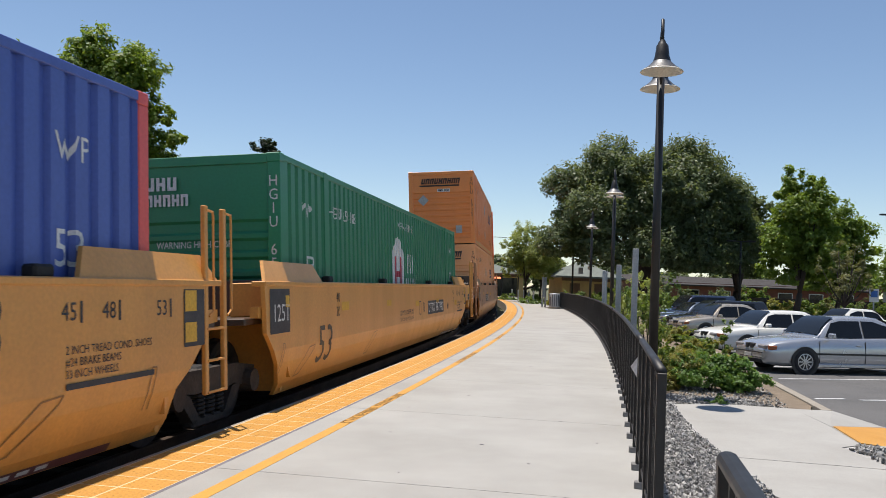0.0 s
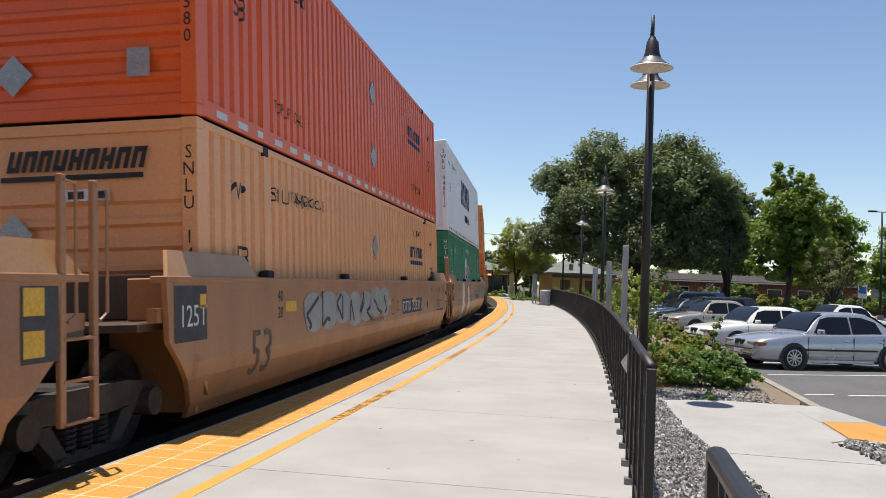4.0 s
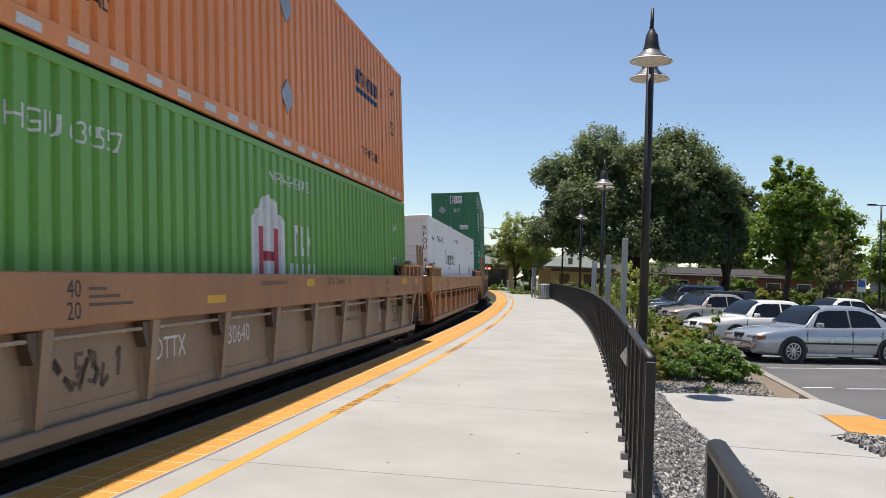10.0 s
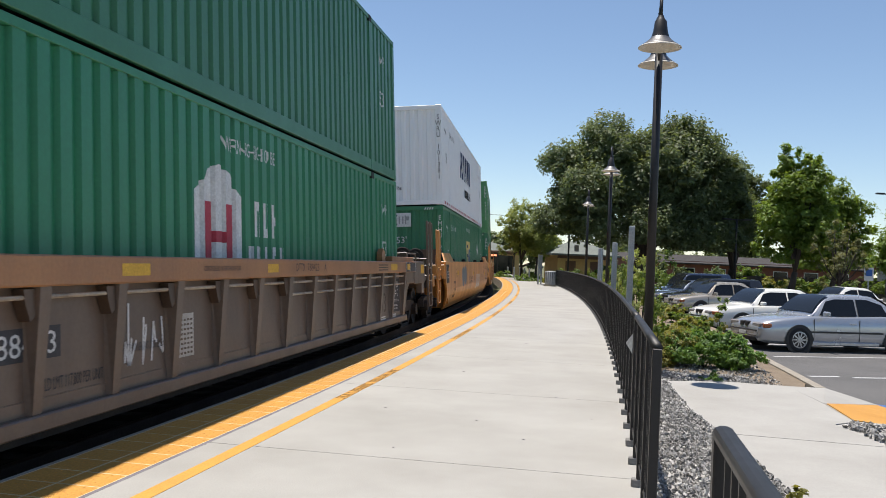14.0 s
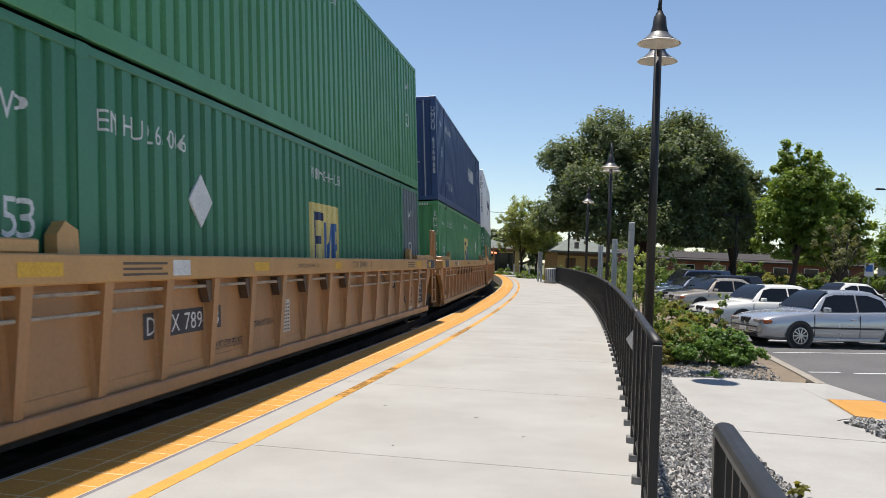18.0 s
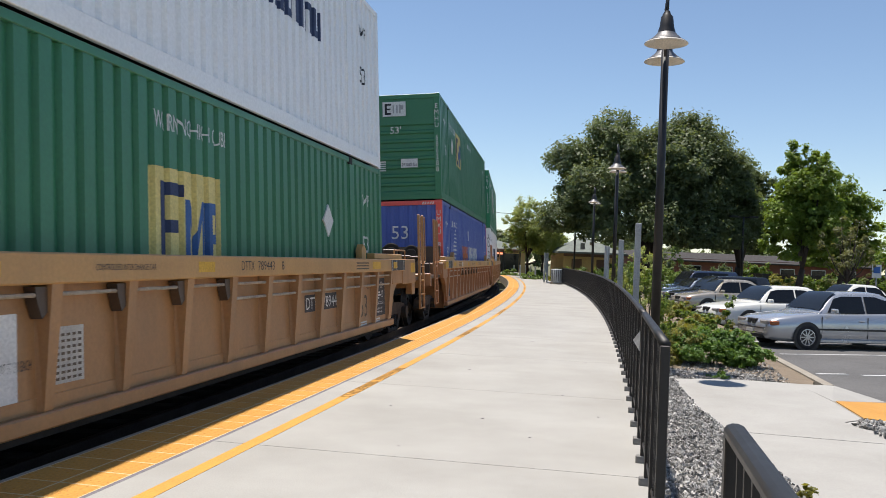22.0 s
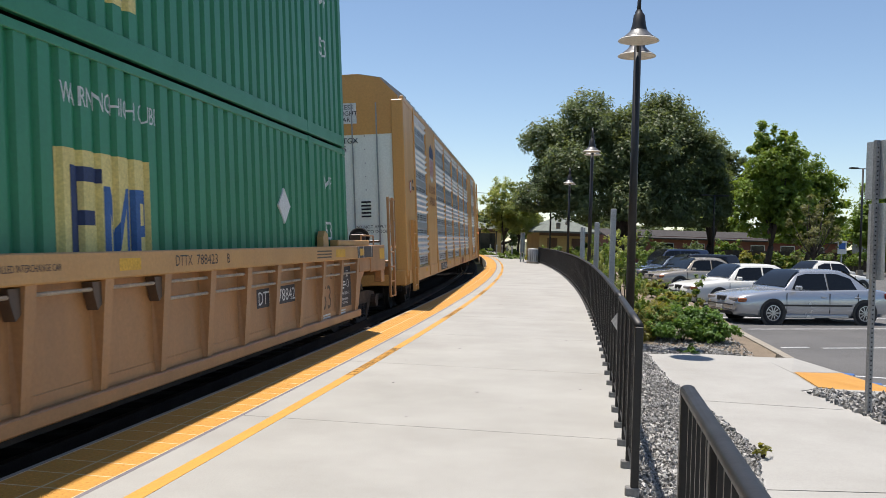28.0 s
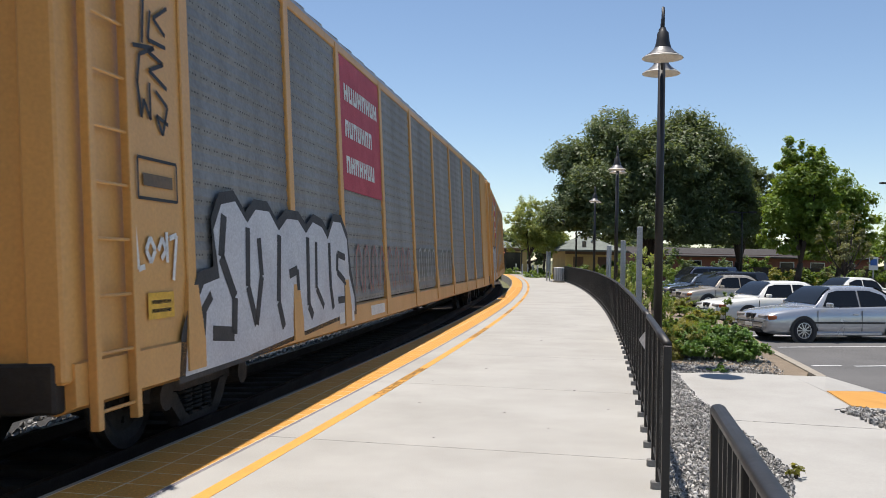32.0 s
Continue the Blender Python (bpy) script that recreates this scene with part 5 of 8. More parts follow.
RUST_BROWN = paint("rusty brown well car paint", (0.15, 0.105, 0.078), 0.8, dark=(0.085, 0.06, 0.045), lift=1.22)
HUB_GREEN = paint("deep green container paint", (0.02, 0.16, 0.075), 0.3, lift=1.38)
HUB_LIME = paint("grass green container paint", (0.12, 0.28, 0.05), 0.3, lift=1.38)
ORANGE_FADED = paint("faded orange container paint", (0.70, 0.18, 0.058), 0.35, lift=1.75)
ORANGE_PALE = paint("pale orange container paint", (0.70, 0.25, 0.115), 0.3, lift=1.75)
ORANGE = paint("vivid orange container paint", (0.84, 0.115, 0.022), 0.25, lift=1.75)
ORANGE_RED = paint("red orange container paint", (0.66, 0.09, 0.026), 0.3, lift=1.75)
WHITE_BOX = paint("white container paint", (0.655, 0.67, 0.645), 0.1, lift=1.75)
WHITE_GREY = paint("off-white container paint", (0.665, 0.65, 0.62), 0.12, lift=1.75)
NAVY = paint("navy container paint", (0.022, 0.042, 0.115), 0.2, lift=1.5)
BLUE = paint("faded blue container paint", (0.055, 0.09, 0.29), 0.4, lift=1.5)
RED_POST = paint("red post paint", (0.58, 0.09, 0.075), 0.3)
EMP_GREEN = paint("dull green container paint", (0.03, 0.145, 0.07), 0.4, lift=1.38)
EMP_LIGHT = paint("leaf green container paint", (0.06, 0.21, 0.085), 0.4, lift=1.38)
GREY_PATCH = paint("slate grey patch paint", (0.10, 0.115, 0.13), 0.5)
RACK_YELLOW = paint("ochre autorack paint", (0.47, 0.25, 0.082), 0.5)
RACK_SILVER = mat("galvanised rack panel", (0.78, 0.82, 0.88), (0.62, 0.67, 0.74), rough=0.42, metal=0.7, scale=1.5, fine=12, bump=0.04, streak=3)
RACK_GREY = mat("weathered rack panel", (0.30, 0.295, 0.285), (0.2, 0.19, 0.18), rough=0.6, metal=0.3, scale=1.2, fine=20, bump=0.08, streak=5)
DOOR_PALE = paint("pale grey-green door paint", (0.62, 0.65, 0.60), 0.5)
INK_BLACK = mat("black lettering", (0.022, 0.02, 0.024), rough=0.6, scale=5)
INK_WHITE = mat("white lettering", (0.80, 0.80, 0.78), (0.66, 0.66, 0.64), rough=0.6, scale=4)
INK_GREY = mat("grey placard", (0.42, 0.43, 0.43), (0.33, 0.33, 0.33), rough=0.4, metal=0.4, scale=4)
INK_YELLOW = mat("yellow marking", (0.80, 0.46, 0.04), (0.68, 0.38, 0.04), rough=0.6, scale=4)
INK_PALE_YELLOW = mat("pale yellow panel", (0.80, 0.66, 0.24), (0.7, 0.56, 0.2), rough=0.6, scale=3)
INK_NAVY = mat("navy marking", (0.025, 0.045, 0.13), rough=0.6)
INK_BLUE = mat("blue marking", (0.035, 0.13, 0.36), rough=0.6)
INK_RED = mat("red marking", (0.52, 0.04, 0.07), rough=0.6)
INK_ORANGE = mat("orange marking", (0.75, 0.20, 0.06), rough=0.6)
INK_CREAM = mat("faded cream spray paint", (0.5, 0.42, 0.24), (0.38, 0.3, 0.17), rough=0.7, scale=3)
INK_RUST = mat("rust-brown lettering", (0.22, 0.075, 0.035), (0.3, 0.12, 0.05), rough=0.7, scale=5)
INK_DARK = mat("charcoal stencil panel", (0.06, 0.058, 0.062), (0.04, 0.038, 0.04), rough=0.7, scale=3)
INK_FADED = mat("faded dark stencil", (0.10, 0.075, 0.055), (0.16, 0.11, 0.07), rough=0.7, scale=5, amount=0.4)
INK_SHEET = mat("printed data sheet", (0.66, 0.62, 0.55), rough=0.6, scale=5)
INK_SILVER = mat("silver spray paint", (0.62, 0.63, 0.66), (0.5, 0.5, 0.54), rough=0.5, scale=2)
INK_PINK = mat("dull red spray paint", (0.36, 0.16, 0.14), (0.28, 0.14, 0.12), rough=0.7, scale=2)


def folds(y0, y1, pitch=0.275):
    n = max(1, round((y1 - y0) / pitch))
    p = (y1 - y0) / n
    line = []
    for i in range(n):
        a = y0 + i * p
        line += [(a, 0), (a + p * 0.54, 0), (a + p * 0.62, 0.045), (a + p * 0.92, 0.045)]
    return line + [(y1, 0)]


BAYS = ((0.16, 1.93), (2.08, CL - 2.08), (CL - 1.93, CL - 0.16))
FOLD = [q for a, b in BAYS for q in folds(a, b)]
FOLD_Y = [q[0] for q in FOLD]


def side_x(y):
    """Depth of the folded side sheet at y."""
    return float(np.interp(y, FOLD_Y, [q[1] for q in FOLD]))


def wave(a, b, out):
    line = folds(a, b)
    vs = [(out * (CW / 2 - 0.012 - d), y, z) for z in (0.17, CH - 0.09) for y, d in line]
    m = len(line)
    return Geo().add(vs, [(i, i + 1, m + i + 1, m + i) for i in range(m - 1)])


def on_side(u, v):
    return (CW / 2 - 0.012 - side_x(u) + 0.004, u, v)


def on_front(u, v):
    return (u, -0.006, v)


def mark_side(root, name, flat, m, label=""):
    if name == "placard":
        # a stiff plate held off the sheet, with its folded rim
        vs = flat[0]
        g = Geo().add([(CW / 2 - 0.018, u, v) for u, v in vs] + [(CW / 2 + 0.004, u, v) for u, v in vs], [tuple(range(3, -1, -1)), (4, 5, 6, 7)] + [(i, (i + 1) % 4, 4 + (i + 1) % 4, 4 + i) for i in range(4)])
        return part(name, g, m, root, label)
    return decal(name, flat, m, root, on_side, FOLD_Y, label)


def mark_front(root, name, flat, m, label=""):
    return decal(name, flat, m, root, on_front, None, label)


def diamond(u, v, r):
    return [(u - r, v), (u, v - r), (u + r, v), (u, v + r)]


def container(front, low, paint_mat, label, post_mat=None, end_style="ribs", logo="", number="", dashes=None, seed=0, back_patch=None):
    zb = 0.324 if low else 3.24
    root = thing("shipping_container", Matrix(), label, "shipping container", "containers on the train")
    hx, post_mat, L = CW / 2, post_mat or paint_mat, CL
    h0, h1 = 0.17, CH - 0.09
    for sd in (1, -1):
        for k, (a, b) in enumerate(BAYS):
            part("side_panel", wave(a, b, sd), back_patch if (back_patch and k == 2) else paint_mat, root)
        for y in (2.005, L - 2.005):
            part("lift_post", Geo().box(sd * hx - 0.02, y - 0.075, 0.02, sd * hx + 0.004, y + 0.075, CH - 0.01), paint_mat, root)
            part("lift_casting", Geo().box(sd * hx - 0.03, y - 0.09, CH - 0.13, sd * hx + 0.008, y + 0.09, CH - 0.004, 0.008), DARK_STEEL if seed % 2 else post_mat, root)
        part("bottom_rail", Geo().box(min(sd * hx, sd * (hx - 0.06)), 0.16, 0.02, max(sd * hx, sd * (hx - 0.06)), L - 0.16, h0 + 0.03, 0.006), paint_mat, root)
        part("top_rail", Geo().box(min(sd * hx, sd * (hx - 0.06)), 0.16, h1, max(sd * hx, sd * (hx - 0.06)), L - 0.16, CH - 0.01, 0.006), paint_mat, root)
        for y0, y1 in ((0, 0.16), (L - 0.16, L)):
            part("corner_post", Geo().box(min(sd * hx, sd * (hx - 0.17)), y0, 0.12, max(sd * hx, sd * (hx - 0.17)), y1, CH - 0.12, 0.008), post_mat, root)
            for z0, z1 in ((0, 0.12), (CH - 0.12, CH)):
                part("corner_casting", Geo().box(min(sd * (hx + 0.002), sd * (hx - 0.178)), y0 - 0.003, z0, max(sd * (hx + 0.002), sd * (hx - 0.178)), y1 + 0.003, z1, 0.01), post_mat, root)
    part("roof", Geo().box(-hx + 0.06, 0.02, CH - 0.06, hx - 0.06, L - 0.02, CH - 0.02), paint_mat, root)
    part("floor", Geo().box(-hx + 0.06, 0.02, 0.06, hx - 0.06, L - 0.02, 0.14), DARK_STEEL, root)
    for y, face in ((0.03, -1), (L - 0.03, 1)):
        g, w = Geo(), CW - 0.34
        if end_style == "ribs":
            zz = [(0.12, 0)]
            st = 1.9 / 8
            for i in range(8):
                a = 0.22 + i * st
                zz += [(a, 0), (a + 0.035, 0.04), (a + st * 0.62, 0.04), (a + st * 0.62 + 0.035, 0)]
            zz += [(CH - 0.1, 0)]
            vs = [(x, y - face * d, zc) for x in (-w / 2, w / 2) for zc, d in zz]
            m = len(zz)
            g.add(vs, [(i, i + 1, m + i + 1, m + i) for i in range(m - 1)])
        else:
            xx, n = [], 9
            for i in range(n):
                a, p = -w / 2 + w * i / n, w / n
                xx += [(a, 0), (a + p * 0.35, 0), (a + p * 0.5, 0.035), (a + p * 0.85, 0.035)]
            xx.append((w / 2, 0))
            vs = [(x, y - face * d, zc) for zc in (0.12, CH - 0.1) for x, d in xx]
            m = len(xx)
            g.add(vs, [(i, i + 1, m + i + 1, m + i) for i in range(m - 1)])
        part("end_wall", g, paint_mat, root)
        for z0, z1 in ((0.01, 0.14), (CH - 0.13, CH - 0.01)):
            part("end_beam", Geo().box(-hx + 0.17, y - 0.03, z0, hx - 0.17, y + 0.03, z1, 0.006), post_mat, root)
    if end_style == "doors":
        for x in (-0.95, -0.35, 0.35, 0.95):
            part("lock_rod", Geo().tube((x, -0.02, 0.1), (x, -0.02, CH - 0.1), 0.017, 8), GALV, root)
        part("door_gap", Geo().box(-0.015, -0.004, 0.1, 0.015, 0.02, CH - 0.1), INK_BLACK, root)
        for x in (-0.65, 0.65):
            part("lock_handle", Geo().box(x - 0.16, -0.04, 1.05, x + 0.16, -0.02, 1.09), GALV, root)
    ink = INK_BLACK if logo in ("orange", "logistics", "swift", "circle") else INK_WHITE
    if number:
        mark_front(root, "number", word(number, hx - 0.09, CH - 0.25, 0.135, upright=True), ink)
        mark_side(root, "number", word(number, 2.3, 2.25, 0.18, 1.5), ink)
    mark_side(root, "lettering", word("53", 1.05, 1.35, 0.28), ink)
    mark_side(root, "lettering", word("53", L - 1.3, 1.35, 0.28), ink)
    mark_side(root, "lettering", word("WP", 0.9, 2.15, 0.2), ink)
    mark_side(root, "lettering", word("WP", L - 1.3, 2.15, 0.2), ink)
    if dashes:
        g = [(y, 0.06, y + 0.3, 0.14) for y in np.arange(0.5, L - 0.6, 0.62)]
        decal("reflective_tape", rects(*g), dashes, root, lambda u, v: (hx + 0.003, u, v))
    if logo == "orange":
        mark_front(root, "painted_mark", blocks(-0.8, CH - 0.5, 1.55, 0.22, 9, 0.25, 3), INK_BLACK)
        mark_front(root, "painted_bar", rects((-0.86, CH - 0.60, 0.72, CH - 0.545)), INK_BLACK)
        mark_front(root, "vent_plate", rects((-0.15, CH - 0.82, 0.35, CH - 0.70)), INK_WHITE)
        mark_front(root, "vent_plate", rects((-0.11, CH - 0.80, 0.07, CH - 0.72), (0.12, CH - 0.80, 0.31, CH - 0.72)), INK_BLACK)
        for z in ((1.75, 0.5) if not low else (1.75,)):
            mark_front(root, "placard", rects(diamond(-0.72, z, 0.22)), INK_GREY)
        mark_front(root, "document_box", rects((0.55, 0.42, 0.8, 0.72)), INK_GREY)
        mark_side(root, "painted_mark", blocks(11.95, 1.83, 1.75, 0.26, 9, 0.0, 3), INK_NAVY)
        mark_side(root, "painted_bar", rects((11.95, 1.66, 13.75, 1.76)), INK_NAVY)
        for z in ((1.9,) if low else (0.75, 2.0)):
            mark_side(root, "placard", rects(diamond(8.15, z, 0.24)), INK_GREY)
        if low:
            mark_side(root, "lettering", word("STACK 3-HIGH ONLY", 12.3, 2.36, 0.15, 1.3), INK_BLACK)
            mark_side(root, "lettering", word("WARNING HIGH CUBE", 3.0, 2.3, 0.15, 1.6), INK_BLACK)
        else:
            mark_side(root, "lettering", word("TOP LIFT ONLY", 12.4, 0.55, 0.16, 1.3), INK_BLACK)
            mark_side(root, "lettering", word("TOP LIFT ONLY", 2.4, 0.5, 0.16, 1.3), INK_BLACK)
    if logo == "hub":
        hexa = [(-0.78 + 0.2 * math.sin(a), 2.45 + 0.22 * math.cos(a)) for a in (math.pi * k / 3 for k in range(6))]
        mark_front(root, "painted_panel", rects(hexa), INK_WHITE)
        decal("painted_mark", rects((-0.90, 2.32, -0.84, 2.58), (-0.72, 2.32, -0.66, 2.58), (-0.84, 2.42, -0.72, 2.48)), INK_RED, root, lambda u, v: (u, -0.009, v))
        mark_front(root, "painted_mark", blocks(-0.5, 2.46, 0.45, 0.17, 3, 0, 4), INK_WHITE)
        mark_front(root, "painted_mark", blocks(-0.5, 2.26, 0.6, 0.15, 5, 0, 5), INK_WHITE)
        mark_front(root, "lettering", word("WARNING HIGH CUBE", -0.35, 1.72, 0.085, 1.0), INK_WHITE)
        mark_front(root, "lettering", word("53'", -0.02, 1.3, 0.2), INK_WHITE)
        mark_front(root, "number", word(number, -hx + 0.09, CH - 0.35, 0.135, upright=True), INK_WHITE)
        b0 = 6.75
        z0, z1 = (0.95, 2.25) if low else (1.1, 2.4)
        mark_side(root, "painted_panel", rects([(b0, z0), (b0 + 1.22, z0), (b0 + 1.22, z1 - 0.32), (b0 + 0.98, z1 - 0.2), (b0 + 0.9, z1 - 0.08), (b0 + 0.61, z1), (b0 + 0.32, z1 - 0.08), (b0 + 0.24, z1 - 0.2), (b0, z1 - 0.32)]), INK_WHITE)
        decal("painted_mark", rects((b0 + 0.24, z0 + 0.05, b0 + 0.44, z1 - 0.42), (b0 + 0.78, z0 + 0.05, b0 + 0.98, z1 - 0.42), (b0 + 0.44, z0 + 0.46, b0 + 0.78, z0 + 0.58)), INK_RED, root,
              lambda u, v: (CW / 2 - 0.012 - side_x(u) + 0.007, u, v), FOLD_Y)
        mark_side(root, "painted_mark", blocks(8.35, z0 + 0.55, 0.85, 0.42, 3, 0, 6, 0.25), INK_WHITE)
        mark_side(root, "painted_mark", blocks(8.15, z0 + 0.02, 1.3, 0.42, 5, 0, 7, 0.25), INK_WHITE)
        mark_side(root, "lettering", word("WARNING HIGH CUBE", 7.5, 2.42, 0.16, 1.55), INK_WHITE)
        if end_style == "doors":
            on_door = lambda u, v: (u, -0.009, v)
            mark_front(root, "notice", rects((-0.35, 0.98, 0.2, 1.34)), INK_WHITE)
            for k, wd in enumerate((0.42, 0.48, 0.45)):
                decal("notice_print", rects((-0.31, 1.04 + 0.1 * k, -0.31 + wd, 1.09 + 0.1 * k)), INK_BLACK, root, on_door)
            mark_front(root, "notice", rects((0.33, 0.98, 0.84, 1.34)), INK_YELLOW)
            decal("notice_print", rects((0.45, 1.08, 0.72, 1.24)), INK_WHITE, root, on_door)
            for x in (-0.95, -0.3, 0.35):
                mark_front(root, "reflective_tape", rects((x, 0.25, x + 0.24, 0.32)), INK_WHITE)
                mark_front(root, "reflective_tape", rects((x + 0.24, 0.25, x + 0.48, 0.32)), INK_RED)
    if logo == "emp":
        mark_front(root, "painted_panel", rects((-0.28, CH - 0.6, 0.36, CH - 0.2)), INK_WHITE)
        decal("painted_mark", rects((-0.22, CH - 0.55, -0.16, CH - 0.25), (-0.16, CH - 0.55, -0.04, CH - 0.5), (-0.16, CH - 0.42, -0.06, CH - 0.38), (-0.16, CH - 0.3, -0.04, CH - 0.25)), INK_BLACK, root, lambda u, v: (u, -0.009, v))
        decal("painted_mark", rects((0.0, CH - 0.52, 0.04, CH - 0.3), (0.1, CH - 0.52, 0.14, CH - 0.3), (0.18, CH - 0.52, 0.22, CH - 0.28), (0.22, CH - 0.42, 0.3, CH - 0.3)), INK_GREY, root, lambda u, v: (u, -0.009, v))
        mark_front(root, "placard", rects(diamond(-0.72, 1.95 if not low else 1.75, 0.22)), INK_GREY)
        mark_front(root, "lettering", word("53'", -0.08, 1.82, 0.19), INK_WHITE)
        mark_front(root, "notice", rects((0.2, 0.88, 0.66, 1.12)), INK_WHITE)
        decal("notice_text", word("24,000 lbs", 0.22, 0.92, 0.09, 0.42), INK_BLACK, root, lambda u, v: (u, -0.009, v))
        mark_front(root, "small_print", rects(*[(-0.9 + a, 0.8 + 0.06 * k, -0.62 + a, 0.83 + 0.06 * k) for k in range(5) for a in (0, 0.4)]), INK_WHITE)
        b0, z0 = (7.75, 1.0) if low else (7.6, 0.45) if front > 300 else (4.0, 1.35)
        mark_side(root, "painted_panel", rects((b0, z0, b0 + 1.42, z0 + 1.05)), INK_PALE_YELLOW)
        up = lambda u, v: (CW / 2 - 0.012 - side_x(u) + 0.007, u, v)
        decal("painted_mark", rects((b0 + 0.14, z0 + 0.06, b0 + 0.3, z0 + 0.92), (b0 + 0.3, z0 + 0.06, b0 + 0.6, z0 + 0.2), (b0 + 0.3, z0 + 0.45, b0 + 0.52, z0 + 0.57), (b0 + 0.3, z0 + 0.8, b0 + 0.6, z0 + 0.92)), INK_NAVY, root, up, FOLD_Y)
        decal("painted_mark", rects((b0 + 0.62, z0 + 0.06, b0 + 0.72, z0 + 0.78), [(b0 + 0.72, z0 + 0.78), (b0 + 0.72, z0 + 0.55), (b0 + 0.84, z0 + 0.15), (b0 + 0.84, z0 + 0.4)], [(b0 + 0.84, z0 + 0.15), (b0 + 0.98, z0 + 0.6), (b0 + 0.98, z0 + 0.78), (b0 + 0.84, z0 + 0.4)],
                                   (b0 + 0.98, z0 + 0.06, b0 + 1.08, z0 + 0.78), (b0 + 1.12, z0 + 0.06, b0 + 1.22, z0 + 0.78), (b0 + 1.22, z0 + 0.66, b0 + 1.38, z0 + 0.78), (b0 + 1.28, z0 + 0.46, b0 + 1.38, z0 + 0.66), (b0 + 1.22, z0 + 0.36, b0 + 1.38, z0 + 0.46)), INK_BLUE, root, up, FOLD_Y)
        mark_side(root, "placard", rects(diamond(4.1, 1.8, 0.27) if front == 206.2 and low else diamond(12.9 if low else 2.9, 1.8, 0.24)), INK_WHITE)
        mark_side(root, "lettering", word("WARNING HIGH CUBE", 7.8, 2.4, 0.16, 1.55), INK_WHITE)
        if low:
            for x in (-0.95, 0.75):
                mark_front(root, "safety_stripe", rects(*[[(x + k * 0.07, CH - 0.12), (x + k * 0.07 + 0.035, CH - 0.12), (x + k * 0.07 + 0.065, CH - 0.05), (x + k * 0.07 + 0.03, CH - 0.05)] for k in range(4)]), INK_WHITE)
    if logo == "swift":
        z0, w0 = (1.35, 4.2) if not low else (1.0, 4.1)
        decal("painted_mark", blocks(5.84, z0, w0, 0.95, 5, 0.12, 11, 0.22), INK_NAVY, root, lambda u, v: (CW / 2 - 0.012 - side_x(u) + 0.007, u, v), FOLD_Y)
        if not low:
            mark_side(root, "painted_mark", blocks(7.3, 0.75, 2.6, 0.3, 9, 0, 12), INK_BLACK)
        mark_front(root, "lettering", word("53ft", -1.0, 1.55, 0.24), INK_BLACK)
        mark_front(root, "notice_text", word("24,000 lbs", -0.45, 0.45, 0.12, 0.55), INK_BLACK)
        if low:
            mark_front(root, "painted_mark", blocks(-0.85, 2.25, 1.1, 0.26, 5, 0.15, 11), INK_NAVY)
    if logo == "logistics":
        mark_side(root, "lettering", word("Logistics", 4.45, 1.62, 0.47, 2.8), INK_BLACK)
        mark_front(root, "lettering", word("Logistics", -0.75, 2.1, 0.24, 1.3), INK_BLACK)
        mark_side(root, "lettering", word("WARNING HIGH CUBE", 7.3, 2.4, 0.16, 1.55), INK_BLACK)
        for y in (9.0, 13.4):
            mark_side(root, "placard", rects(diamond(y, 1.5, 0.2)), INK_GREY)
    if logo == "circle":
        ringp = [(8.5 + 0.75 * math.cos(a), 1.75 + 0.75 * math.sin(a)) for a in (math.pi * 2 * k / 24 for k in range(4, 22))]
        inner = [(8.5 + 0.62 * math.cos(a), 1.75 + 0.62 * math.sin(a)) for a in (math.pi * 2 * k / 24 for k in range(4, 22))]
        mark_side(root, "painted_mark", rects(*[[ringp[k], ringp[k + 1], inner[k + 1], inner[k]] for k in range(17)]), INK_NAVY)
        mark_side(root, "painted_mark", blocks(8.6, 1.5, 4.2, 0.42, 11, 0, 15), INK_NAVY)
        mark_side(root, "painted_mark", rects((8.3, 1.05, 8.75, 1.2)), INK_RED)
        mark_front(root, "lettering", word("53'", -0.7, 1.05, 0.22), INK_BLACK)
        mark_front(root, "placard", rects(diamond(0.85, 1.15, 0.22)), INK_GREY)
        mark_front(root, "small_print", rects(*[(-0.7 + a, 1.5 + 0.08 * k, -0.35 + a, 1.54 + 0.08 * k) for k in range(5) for a in (0, 0.5)]), INK_BLACK)
        mark_front(root, "warning_panel", rects((-1.15, 0.8, -0.95, 1.05)), INK_YELLOW)
        mark_front(root, "reflective_tape", rects((-1.0, 0.22, -0.7, 0.3), (-0.2, 0.22, 0.1, 0.3), (0.5, 0.22, 0.8, 0.3)), INK_RED)
    if logo == "navy":
        mark_side(root, "painted_mark", blocks(10.0, 1.5, 2.6, 0.5, 5, 0.1, 16), INK_WHITE)
        mark_side(root, "lettering", word("TOP LIFT ONLY", 2.6, 0.5, 0.2, 1.5), INK_WHITE)
        mark_front(root, "lettering", word(number, -0.15, 2.35, 0.16, 0.9), INK_WHITE)
        mark_front(root, "placard", rects(diamond(0.1, 1.95, 0.24)), INK_GREY)
        mark_front(root, "small_print", rects(*[(-0.85 + a, 1.3 + 0.08 * k, -0.5 + a, 1.34 + 0.08 * k) for k in range(4) for a in (0, 0.55, 0.95)]), INK_WHITE)
        mark_front(root, "notice", rects((-0.15, 0.72, 0.55, 1.02)), INK_WHITE)
        decal("notice_text", word("24,000 lbs", -0.1, 0.77, 0.11, 0.6), INK_BLACK, root, lambda u, v: (u, -0.009, v))
